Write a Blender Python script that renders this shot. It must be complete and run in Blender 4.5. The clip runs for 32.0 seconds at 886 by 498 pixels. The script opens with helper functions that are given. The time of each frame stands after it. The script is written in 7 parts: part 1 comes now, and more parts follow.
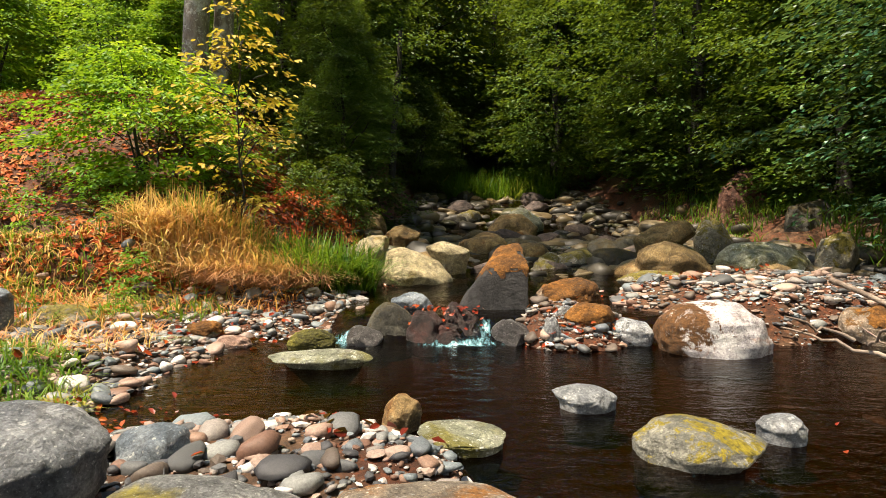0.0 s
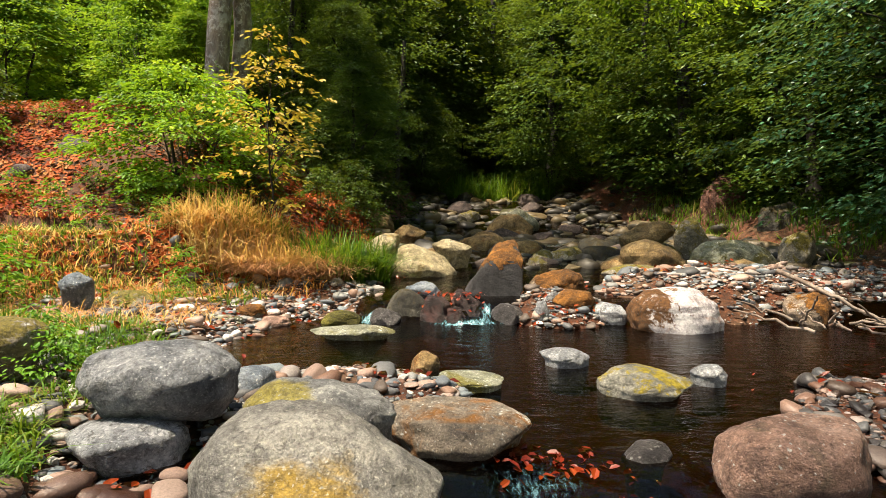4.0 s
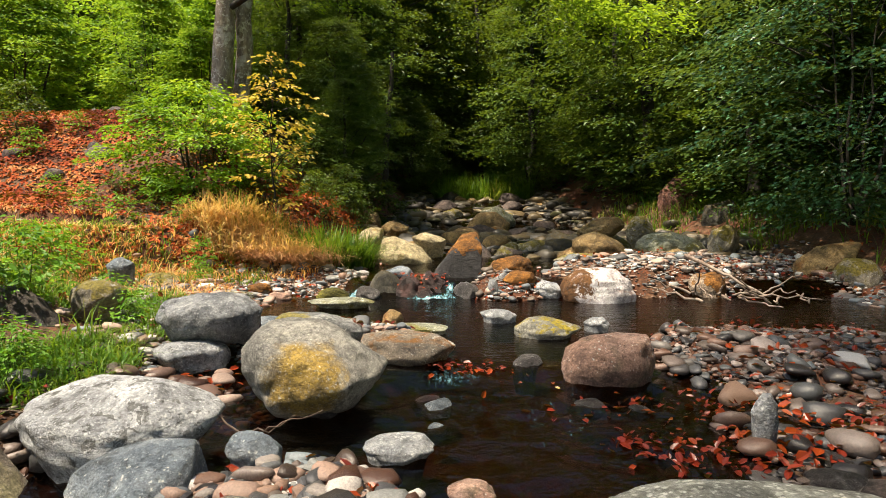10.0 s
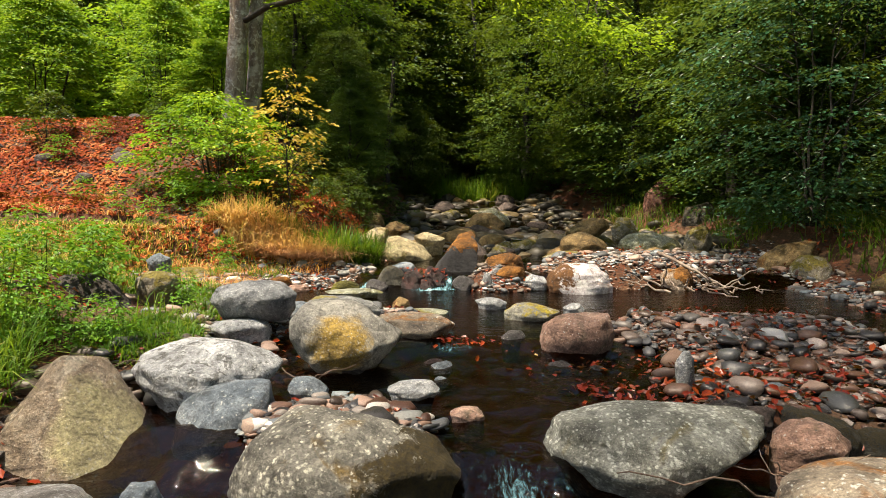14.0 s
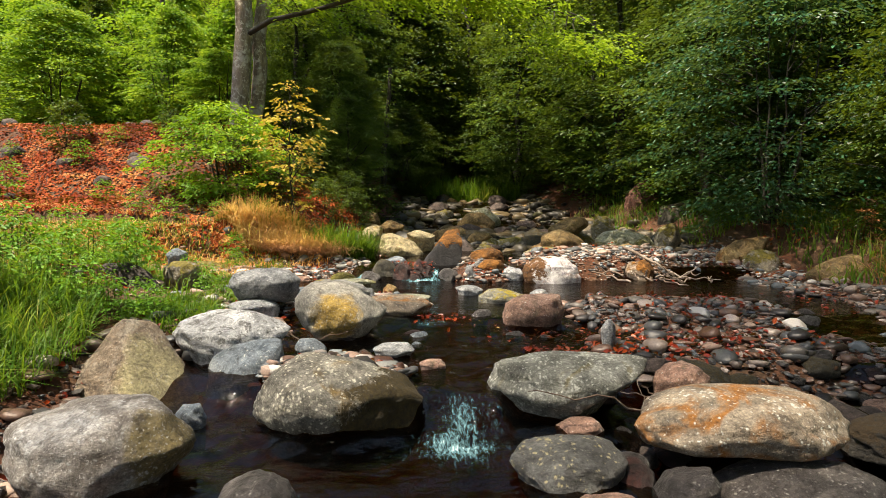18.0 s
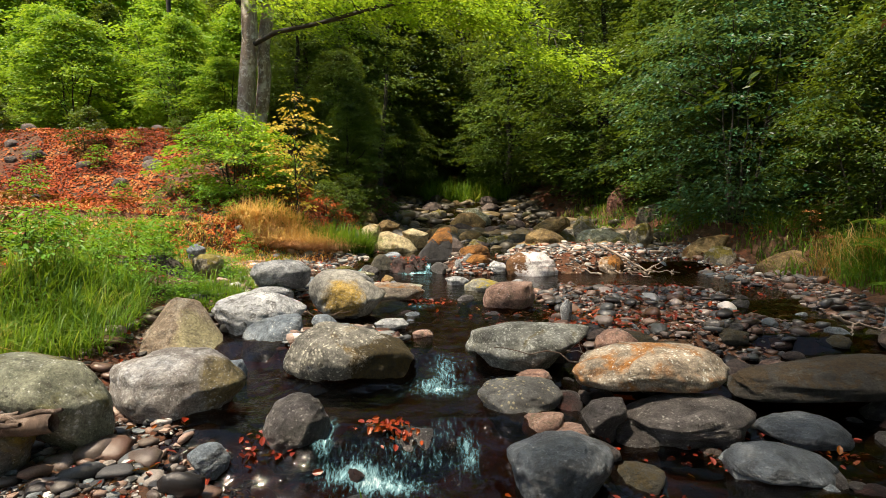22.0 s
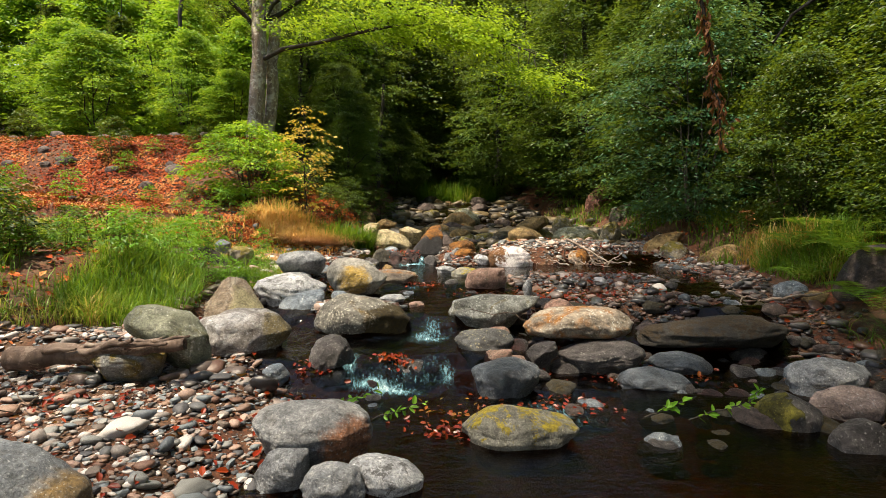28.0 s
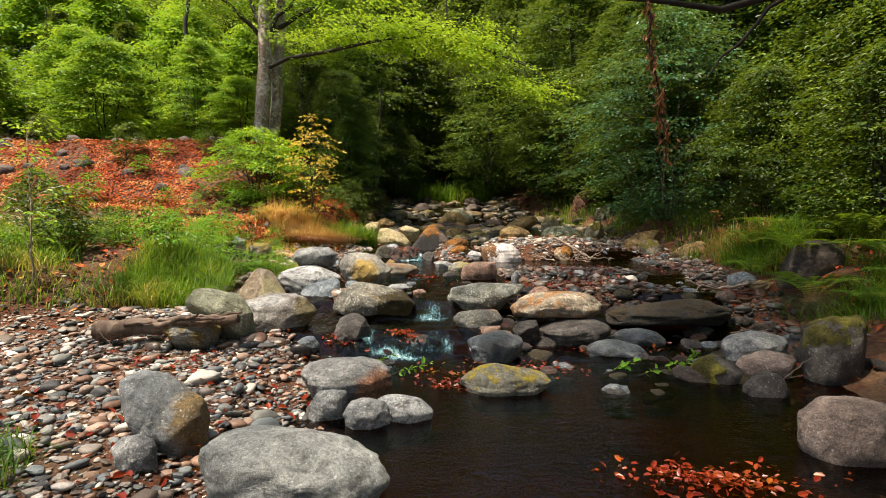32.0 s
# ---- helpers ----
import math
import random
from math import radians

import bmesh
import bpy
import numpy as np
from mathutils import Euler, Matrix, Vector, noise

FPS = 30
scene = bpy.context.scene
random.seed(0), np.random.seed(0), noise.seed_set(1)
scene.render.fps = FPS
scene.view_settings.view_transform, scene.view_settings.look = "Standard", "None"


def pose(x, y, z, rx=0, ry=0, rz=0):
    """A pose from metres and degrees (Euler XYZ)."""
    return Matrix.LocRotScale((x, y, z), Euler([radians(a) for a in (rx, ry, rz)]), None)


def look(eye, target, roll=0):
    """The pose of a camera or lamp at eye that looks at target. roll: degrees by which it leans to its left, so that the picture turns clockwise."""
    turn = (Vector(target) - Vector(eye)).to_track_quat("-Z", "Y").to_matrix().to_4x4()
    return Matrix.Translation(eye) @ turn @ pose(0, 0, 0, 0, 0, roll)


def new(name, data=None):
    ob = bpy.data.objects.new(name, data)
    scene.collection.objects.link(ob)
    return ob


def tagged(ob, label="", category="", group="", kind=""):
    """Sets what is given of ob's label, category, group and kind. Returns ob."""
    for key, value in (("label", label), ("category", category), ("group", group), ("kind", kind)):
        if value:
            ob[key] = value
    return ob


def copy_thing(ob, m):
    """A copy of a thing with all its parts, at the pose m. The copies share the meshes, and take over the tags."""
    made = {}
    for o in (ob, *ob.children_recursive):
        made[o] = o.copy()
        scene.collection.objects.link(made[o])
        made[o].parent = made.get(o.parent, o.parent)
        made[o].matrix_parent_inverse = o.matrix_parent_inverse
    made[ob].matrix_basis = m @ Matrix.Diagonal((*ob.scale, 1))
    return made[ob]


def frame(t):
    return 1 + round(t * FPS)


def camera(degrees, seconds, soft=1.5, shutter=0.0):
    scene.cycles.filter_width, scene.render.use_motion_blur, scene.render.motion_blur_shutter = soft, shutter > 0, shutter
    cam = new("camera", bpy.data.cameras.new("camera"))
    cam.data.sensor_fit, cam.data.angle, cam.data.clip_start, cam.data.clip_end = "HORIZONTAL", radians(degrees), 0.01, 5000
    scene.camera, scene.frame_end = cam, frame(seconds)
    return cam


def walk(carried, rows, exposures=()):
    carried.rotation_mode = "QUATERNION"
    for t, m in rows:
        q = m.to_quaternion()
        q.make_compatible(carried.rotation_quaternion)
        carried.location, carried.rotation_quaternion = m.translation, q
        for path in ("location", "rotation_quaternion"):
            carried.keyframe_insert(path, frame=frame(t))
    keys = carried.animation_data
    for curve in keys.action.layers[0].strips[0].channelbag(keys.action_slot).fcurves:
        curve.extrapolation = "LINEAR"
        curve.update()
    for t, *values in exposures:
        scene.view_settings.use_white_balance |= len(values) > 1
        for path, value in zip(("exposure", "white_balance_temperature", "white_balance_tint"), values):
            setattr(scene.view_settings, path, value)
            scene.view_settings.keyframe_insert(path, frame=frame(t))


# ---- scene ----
cam = camera(77.0, 32.0, soft=0.5)
METRES, EYE, TILT, LEAN, TURN = 8.0, 1.5, -3.2, 0.0, 0.0
ROWS = [
    (0.0, 0.0, 0.0, 0.0, 0.0, 0.0, -0.0),
    (0.5, 0.0013, -0.0136, -0.0008, 0.0, -0.0, 0.0),
    (1.0, 0.0017, -0.0276, -0.0018, -0.02, 0.01, 0.02),
    (1.5, 0.0016, -0.042, -0.0025, -0.04, 0.01, -0.01),
    (2.0, -0.0004, -0.0561, -0.0031, -0.08, 0.03, -0.02),
    (2.5, -0.003, -0.0704, -0.0031, -0.13, 0.01, -0.07),
    (3.0, -0.0064, -0.0848, -0.004, -0.15, 0.03, -0.08),
    (3.5, -0.0105, -0.0997, -0.0054, -0.22, 0.03, -0.12),
    (5.5, -0.015, -0.1553, -0.0103, -0.29, -0.06, -0.07),
    (6.0, -0.0119, -0.1691, -0.0119, -0.3, -0.08, -0.03),
    (6.5, -0.008, -0.1829, -0.0132, -0.34, -0.08, -0.05),
    (7.0, -0.0025, -0.1975, -0.0146, -0.38, -0.08, -0.0),
    (7.5, 0.0038, -0.2128, -0.0158, -0.42, -0.08, 0.02),
    (8.0, 0.0102, -0.2284, -0.0171, -0.5, -0.06, 0.0),
    (8.5, 0.0155, -0.2435, -0.018, -0.56, -0.07, 0.05),
    (9.0, 0.0193, -0.2578, -0.0195, -0.62, -0.07, 0.08),
    (9.5, 0.0219, -0.2719, -0.0208, -0.68, -0.08, 0.09),
    (10.0, 0.0241, -0.2862, -0.0221, -0.72, -0.08, 0.08),
    (10.5, 0.0245, -0.3003, -0.0228, -0.77, -0.09, 0.07),
    (11.0, 0.0242, -0.3141, -0.0233, -0.83, -0.09, 0.06),
    (11.5, 0.0242, -0.3282, -0.0242, -0.86, -0.09, 0.06),
    (12.0, 0.023, -0.3418, -0.0247, -0.89, -0.1, 0.04),
    (12.5, 0.0214, -0.3558, -0.0252, -0.92, -0.08, 0.03),
    (13.0, 0.0193, -0.3703, -0.025, -0.96, -0.08, 0.01),
    (13.5, 0.0181, -0.385, -0.0255, -0.97, -0.08, 0.01),
    (14.0, 0.0179, -0.3997, -0.0265, -0.99, -0.07, -0.0),
    (14.5, 0.0183, -0.4144, -0.0277, -0.99, -0.06, 0.01),
    (16.5, 0.0255, -0.4728, -0.0341, -0.98, -0.05, 0.03),
    (17.0, 0.0301, -0.4871, -0.035, -0.96, -0.04, 0.07),
    (17.5, 0.0356, -0.5021, -0.0364, -0.96, -0.02, 0.08),
    (18.0, 0.0424, -0.5174, -0.0371, -0.95, -0.02, 0.09),
    (18.5, 0.0487, -0.533, -0.0371, -1.0, -0.03, 0.1),
    (19.0, 0.0519, -0.5485, -0.037, -1.06, -0.04, 0.1),
    (19.5, 0.0524, -0.5639, -0.038, -1.13, -0.04, 0.09),
    (20.0, 0.0514, -0.5793, -0.0392, -1.2, -0.03, 0.08),
    (20.5, 0.051, -0.5954, -0.0402, -1.25, -0.03, 0.06),
    (21.0, 0.0511, -0.6117, -0.0424, -1.31, -0.04, 0.07),
    (21.5, 0.0505, -0.6282, -0.0435, -1.35, -0.05, 0.05),
    (22.0, 0.0486, -0.6442, -0.0452, -1.41, -0.03, 0.04),
    (22.5, 0.0444, -0.6606, -0.0467, -1.47, -0.01, 0.03),
    (23.0, 0.0398, -0.6771, -0.0479, -1.53, -0.01, 0.01),
    (23.5, 0.0357, -0.694, -0.0498, -1.59, 0.01, 0.02),
    (24.0, 0.0347, -0.7107, -0.0506, -1.62, 0.0, 0.02),
    (24.5, 0.0342, -0.7271, -0.0514, -1.66, -0.01, 0.03),
    (25.0, 0.0351, -0.7438, -0.0527, -1.68, -0.02, 0.02),
    (25.5, 0.0377, -0.7603, -0.0545, -1.69, -0.03, 0.04),
    (27.5, 0.0502, -0.828, -0.0577, -1.89, -0.05, 0.04),
    (28.0, 0.0524, -0.8449, -0.0579, -1.95, -0.06, 0.05),
    (28.5, 0.0525, -0.8616, -0.0583, -2.04, -0.06, 0.06),
    (29.0, 0.0506, -0.8784, -0.0586, -2.14, -0.07, 0.05),
    (29.5, 0.048, -0.8953, -0.0593, -2.24, -0.07, 0.05),
    (30.0, 0.0444, -0.912, -0.0607, -2.34, -0.06, 0.04),
    (30.5, 0.0404, -0.9287, -0.062, -2.44, -0.07, 0.05),
    (31.0, 0.0378, -0.9456, -0.063, -2.52, -0.08, 0.06),
    (31.5, 0.0368, -0.9627, -0.064, -2.59, -0.08, 0.06),
    (32.0, 0.0373, -0.9794, -0.0652, -2.65, -0.1, 0.07),
]
walk(cam, [(t, pose(0, 0, EYE, TILT, LEAN, TURN) @ pose(METRES * x, METRES * y, METRES * z, 90 + pitch, roll, yaw)) for t, x, y, z, yaw, pitch, roll in ROWS],
     [(0.0, 1.38, 7450.0, 11.0), (9.0, 1.38, 7450.0, 11.0), (18.0, 1.30, 7450.0, 10.5), (32.0, 1.31, 7450.0, 11.0)])

# ---- light ----
SUN_EL, SUN_AZ = 69.0, 246.0   # degrees above the horizon; clockwise from +y (ahead)
sun_dir = Vector((math.sin(radians(SUN_AZ)) * math.cos(radians(SUN_EL)), math.cos(radians(SUN_AZ)) * math.cos(radians(SUN_EL)), math.sin(radians(SUN_EL))))
world = bpy.data.worlds.new("sky")
scene.world = world
world.use_nodes = True
wn = world.node_tree.nodes
sky = wn.new("ShaderNodeTexSky")
sky.sky_type, sky.sun_disc = "NISHITA", False
sky.sun_elevation, sky.sun_rotation = radians(SUN_EL), radians(SUN_AZ)
world.node_tree.links.new(sky.outputs[0], wn["Background"].inputs[0])
wn["Background"].inputs[1].default_value = 0.105
sun = new("sun", bpy.data.lights.new("sun", "SUN"))
sun.data.energy, sun.data.angle, sun.data.color = 4.8, radians(2.0), (1.0, 0.92, 0.78)
sun.matrix_world = look((0, 0, 30), Vector((0, 0, 30)) - sun_dir)


# ---- materials ----
def nodes_of(name):
    m = bpy.data.materials.new(name)
    m.use_nodes = True
    return m, m.node_tree.nodes, m.node_tree.links, m.node_tree.nodes["Principled BSDF"]


def ramp(nt, fac, stops, interp="LINEAR"):
    n = nt.nodes.new("ShaderNodeValToRGB")
    n.color_ramp.interpolation = interp
    while len(n.color_ramp.elements) < len(stops):
        n.color_ramp.elements.new(0.5)
    for e, (p, c) in zip(n.color_ramp.elements, stops):
        e.position = p
        e.color = (*c, 1) if len(c) == 3 else c
    nt.links.new(fac, n.inputs[0])
    return n.outputs[0]


def noise_tex(nt, scale, detail=4, rough=0.6, vec=None, distort=0.0):
    n = nt.nodes.new("ShaderNodeTexNoise")
    n.inputs["Scale"].default_value, n.inputs["Detail"].default_value = scale, detail
    n.inputs["Roughness"].default_value, n.inputs["Distortion"].default_value = rough, distort
    if vec is not None:
        nt.links.new(vec, n.inputs["Vector"])
    return n.outputs[0]


def mix(nt, fac, a, b, mode="MIX"):
    n = nt.nodes.new("ShaderNodeMix")
    n.data_type, n.blend_type = "RGBA", mode
    for s, v in ((n.inputs[0], fac), (n.inputs[6], a), (n.inputs[7], b)):
        if isinstance(v, (int, float)):
            s.default_value = v
        elif isinstance(v, tuple):
            s.default_value = (*v, 1)
        else:
            nt.links.new(v, s)
    return n.outputs[2]


def calc(nt, op, a, b=0.0):
    n = nt.nodes.new("ShaderNodeMath")
    n.operation = op
    for s, v in zip(n.inputs, (a, b)):
        if isinstance(v, (int, float)):
            s.default_value = v
        else:
            nt.links.new(v, s)
    return n.outputs[0]


def bump(nt, height, strength, dist, bsdf):
    n = nt.nodes.new("ShaderNodeBump")
    n.inputs["Strength"].default_value, n.inputs["Distance"].default_value = strength, dist
    nt.links.new(height, n.inputs["Height"])
    nt.links.new(n.outputs[0], bsdf.inputs["Normal"])


def shifted(nt):
    """Object coordinates moved by a random amount for each object."""
    tc, oi = nt.nodes.new("ShaderNodeTexCoord"), nt.nodes.new("ShaderNodeObjectInfo")
    va = nt.nodes.new("ShaderNodeVectorMath")
    va.operation = "ADD"
    k = calc(nt, "MULTIPLY", oi.outputs["Random"], 37.0)
    nt.links.new(tc.outputs["Object"], va.inputs[0])
    nt.links.new(k, va.inputs[1])
    return va.outputs[0]


def up_facing(nt):
    g, s = nt.nodes.new("ShaderNodeNewGeometry"), nt.nodes.new("ShaderNodeSeparateXYZ")
    nt.links.new(g.outputs["Normal"], s.inputs[0])
    return s.outputs[2]


def rock(name, dark, mid, light, lichen=(0.62, 0.62, 0.56), lichen_amount=0.35, moss=0.0, moss_colour=(0.16, 0.13, 0.02), stain=None, stain_amount=0.0, rough=0.75, up=0.22, moss_side=None, stain_at=None, pit=0.66):
    """Stream stone: mottled body, fine grain, lichen crust, stains and moss pads."""
    dark, mid, light, lichen = (tuple(min(0.75, k * q * c) for q, c in zip(col, (0.97, 1.0, 1.08))) for k, col in ((0.8, dark), (1.12, mid), (1.3, light), (1.15, lichen)))
    m, nodes, links, b = nodes_of(name)
    nt = m.node_tree
    v = shifted(nt)
    col = ramp(nt, noise_tex(nt, 4.5, 8, 0.65, v, 0.6), [(0.3, dark), (0.5, mid), (0.7, light)])
    grain = noise_tex(nt, 120, 3, 0.7, v)
    col = mix(nt, 0.55, col, ramp(nt, grain, [(0.3, (0.25, 0.25, 0.26)), (0.55, (0.55, 0.55, 0.55)), (0.75, (0.85, 0.84, 0.8))]), "OVERLAY")
    if stain:
        k = ramp(nt, noise_tex(nt, 3.0, 5, 0.6, v, 1.0), [(0.62 - 0.3 * stain_amount, (0, 0, 0)), (0.74 - 0.3 * stain_amount, (1, 1, 1))])
        if stain_at:
            tc, far = nodes.new("ShaderNodeTexCoord"), nodes.new("ShaderNodeVectorMath")
            far.operation = "DISTANCE"
            far.inputs[1].default_value = stain_at[:3]
            links.new(tc.outputs["Object"], far.inputs[0])
            near = calc(nt, "SUBTRACT", 1.0, calc(nt, "DIVIDE", far.outputs["Value"], stain_at[3]))
            k = ramp(nt, calc(nt, "ADD", near, calc(nt, "MULTIPLY", noise_tex(nt, 7.0, 8, 0.7, v, 0.5), 1.1)), [(0.62, (0, 0, 0)), (0.9, (1, 1, 1))])
            tone = ramp(nt, noise_tex(nt, 38, 5, 0.7, v), [(0.35, tuple(c * 0.6 for c in stain)), (0.7, tuple(c * 1.25 for c in stain))])
            col = mix(nt, calc(nt, "MULTIPLY", k, 0.85), col, tone)
        else:
            col = mix(nt, k, col, stain)
    if lichen_amount:
        cell = nodes.new("ShaderNodeTexVoronoi")
        cell.inputs["Scale"].default_value = 34.0
        warp = nodes.new("ShaderNodeVectorMath")
        warp.operation = "MULTIPLY_ADD"
        wn2 = nodes.new("ShaderNodeTexNoise")
        wn2.inputs["Scale"].default_value = 26.0
        links.new(v, wn2.inputs["Vector"])
        links.new(wn2.outputs["Color"], warp.inputs[0])
        warp.inputs[1].default_value = (0.03, 0.03, 0.03)
        links.new(v, warp.inputs[2])
        links.new(warp.outputs[0], cell.inputs["Vector"])
        disc_k = calc(nt, "MULTIPLY", calc(nt, "SUBTRACT", 0.62, cell.outputs["Distance"]), 0.8)
        spots = calc(nt, "ADD", calc(nt, "MULTIPLY", disc_k, 0.75), calc(nt, "MULTIPLY", noise_tex(nt, 62, 6, 0.75, v, 0.3), 0.6))
        patch = noise_tex(nt, 4.5, 5, 0.6, v)
        k = ramp(nt, calc(nt, "ADD", calc(nt, "MULTIPLY", spots, 0.75), calc(nt, "MULTIPLY", patch, 0.45)), [(0.71 - 0.26 * lichen_amount, (0, 0, 0)), (0.79 - 0.26 * lichen_amount, (1, 1, 1))])
        col = mix(nt, calc(nt, "MULTIPLY", k, 0.8), col, lichen)
        pits = ramp(nt, noise_tex(nt, 15, 6, 0.7, v, 0.5), [(pit, (0, 0, 0)), (pit + 0.03, (1, 1, 1))])
        col = mix(nt, calc(nt, "MULTIPLY", pits, 0.75), col, (0.06, 0.06, 0.055))
    fleck = ramp(nt, noise_tex(nt, 85, 3, 0.6, v), [(0.6, (0, 0, 0)), (0.68, (1, 1, 1))])
    col = mix(nt, calc(nt, "MULTIPLY", fleck, 0.45), col, tuple(min(1.0, 1.7 * q) for q in light))
    mott = noise_tex(nt, 55, 6, 0.75, v)
    col = mix(nt, 0.62, col, ramp(nt, mott, [(0.36, (0.16, 0.15, 0.14)), (0.5, (0.5, 0.5, 0.5)), (0.66, (0.72, 0.7, 0.66))]), "OVERLAY")
    blot = noise_tex(nt, 7.5, 7, 0.7, v, 1.2)
    col = mix(nt, 0.6, col, ramp(nt, blot, [(0.36, (0.12, 0.11, 0.1)), (0.48, (0.46, 0.46, 0.46)), (0.64, (0.78, 0.77, 0.74))]), "OVERLAY")
    rgh = rough
    if moss:
        if moss_side:
            tc, dot = nodes.new("ShaderNodeTexCoord"), nodes.new("ShaderNodeVectorMath")
            dot.operation = "DOT_PRODUCT"
            dot.inputs[1].default_value = moss_side
            links.new(tc.outputs["Object"], dot.inputs[0])
            side = dot.outputs["Value"]
        else:
            side = calc(nt, "MULTIPLY", up_facing(nt), up)
        k = calc(nt, "ADD", calc(nt, "SUBTRACT", calc(nt, "MULTIPLY", noise_tex(nt, 6.5, 9, 0.8, v, 0.4), 1.9), 0.35), side)
        k = ramp(nt, k, [(0.92 - 0.4 * moss, (0, 0, 0)), (1.0 - 0.4 * moss, (1, 1, 1))])
        dark_moss = tuple(c * 0.22 for c in moss_colour)
        mc = ramp(nt, noise_tex(nt, 34, 8, 0.8, v), [(0.36, dark_moss), (0.56, moss_colour), (0.75, tuple(min(1, c * 1.9) for c in moss_colour))])
        col = mix(nt, k, col, mc)
    links.new(col, b.inputs["Base Color"])
    b.inputs["Roughness"].default_value = rgh
    hgt = calc(nt, "ADD", calc(nt, "MULTIPLY", noise_tex(nt, 14, 8, 0.7, v), 1.0), calc(nt, "MULTIPLY", grain, 0.25))
    bump(nt, hgt, 1.0, 0.055, b)
    return m


def island_rock(name, stops, rough=0.6, by_object=False):
    """Pebbles: every one its own colour, with faint grain."""
    m, nodes, links, b = nodes_of(name)
    nt = m.node_tree
    if by_object:
        src = nodes.new("ShaderNodeObjectInfo").outputs["Random"]
    else:
        src = nodes.new("ShaderNodeNewGeometry").outputs["Random Per Island"]
    tc = nodes.new("ShaderNodeTexCoord")
    col = ramp(nt, src, stops, "CONSTANT")
    n1 = noise_tex(nt, 90, 7, 0.75, tc.outputs["Object"])
    col = mix(nt, 0.95, col, ramp(nt, n1, [(0.3, (0.3, 0.3, 0.3)), (0.5, (0.5, 0.5, 0.5)), (0.72, (0.75, 0.74, 0.72))]), "OVERLAY")
    links.new(col, b.inputs["Base Color"])
    b.inputs["Roughness"].default_value = rough
    bump(nt, n1, 0.5, 0.006, b)
    return m


def leafy(name, stops, translucent=0.35, rough=0.5, gloss=0.04):
    """Leaves: each blade its own tint, light passing through."""
    m, nodes, links, b = nodes_of(name)
    nt = m.node_tree
    at = nodes.new("ShaderNodeAttribute")
    at.attribute_name = "tint"
    one = nodes.new("ShaderNodeNewGeometry").outputs["Random Per Island"]
    col = ramp(nt, calc(nt, "ADD", calc(nt, "MULTIPLY", at.outputs["Fac"], 0.62), calc(nt, "MULTIPLY", one, 0.38)), stops)
    oi = nodes.new("ShaderNodeObjectInfo")
    col = mix(nt, 1.0, col, ramp(nt, oi.outputs["Random"], [(0.0, (0.78, 0.84, 0.8)), (1.0, (1.0, 1.0, 0.9))]), "MULTIPLY")
    links.new(col, b.inputs["Base Color"])
    b.inputs["Roughness"].default_value = rough
    b.inputs["Specular IOR Level"].default_value = gloss * 8
    t, ms = nodes.new("ShaderNodeBsdfTranslucent"), nodes.new("ShaderNodeMixShader")
    links.new(mix(nt, 0.35, col, (0.4, 0.5, 0.03), "MIX"), t.inputs[0])
    ms.inputs[0].default_value = translucent
    links.new(b.outputs[0], ms.inputs[1])
    links.new(t.outputs[0], ms.inputs[2])
    links.new(ms.outputs[0], nodes["Material Output"].inputs[0])
    return m


def bark(name, dark, light, scale=6.0, patches=(0.5, 0.5, 0.44)):
    m, nodes, links, b = nodes_of(name)
    nt = m.node_tree
    tc, mp = nodes.new("ShaderNodeTexCoord"), nodes.new("ShaderNodeMapping")
    mp.inputs["Scale"].default_value = (1, 1, 0.35)
    links.new(tc.outputs["Object"], mp.inputs[0])
    n1 = noise_tex(nt, scale, 8, 0.7, mp.outputs[0], 0.4)
    col = ramp(nt, n1, [(0.3, dark), (0.65, light)])
    k = ramp(nt, noise_tex(nt, 2.2, 6, 0.7, tc.outputs["Object"]), [(0.52, (0, 0, 0)), (0.6, (1, 1, 1))])
    col = mix(nt, calc(nt, "MULTIPLY", k, 0.6), col, patches)
    k = ramp(nt, noise_tex(nt, 9.0, 7, 0.75, tc.outputs["Object"], 0.8), [(0.54, (0, 0, 0)), (0.58, (1, 1, 1))])
    col = mix(nt, calc(nt, "MULTIPLY", k, 0.75), col, tuple(1.15 * q for q in patches))
    links.new(col, b.inputs["Base Color"])
    b.inputs["Roughness"].default_value = 0.9
    bump(nt, n1, 0.8, 0.03, b)
    return m


M_GREY = rock("grey_stone", (0.1, 0.107, 0.113), (0.2, 0.208, 0.21), (0.32, 0.315, 0.3), lichen_amount=0.34, lichen=(0.5, 0.5, 0.47))
M_PALE = rock("pale_stone", (0.18, 0.185, 0.19), (0.3, 0.308, 0.31), (0.4, 0.405, 0.4), lichen_amount=0.4, lichen=(0.55, 0.55, 0.53), pit=0.555)
M_YELLOW = rock("ochre_stained_stone", (0.13, 0.13, 0.124), (0.208, 0.202, 0.182), (0.293, 0.28, 0.247), lichen_amount=0.3, stain=(0.234, 0.163, 0.026), stain_amount=0.45)
M_TAN = rock("tan_stone", (0.09, 0.056, 0.024), (0.22, 0.138, 0.052), (0.3, 0.21, 0.095), lichen_amount=0.15, lichen=(0.28, 0.24, 0.15), stain=(0.19, 0.08, 0.014), stain_amount=0.25)
M_BEIGE = rock("smooth_beige_stone", (0.2, 0.155, 0.085), (0.33, 0.265, 0.145), (0.42, 0.355, 0.22), lichen_amount=0.1, lichen=(0.42, 0.38, 0.28), stain=(0.26, 0.19, 0.07), stain_amount=0.15)
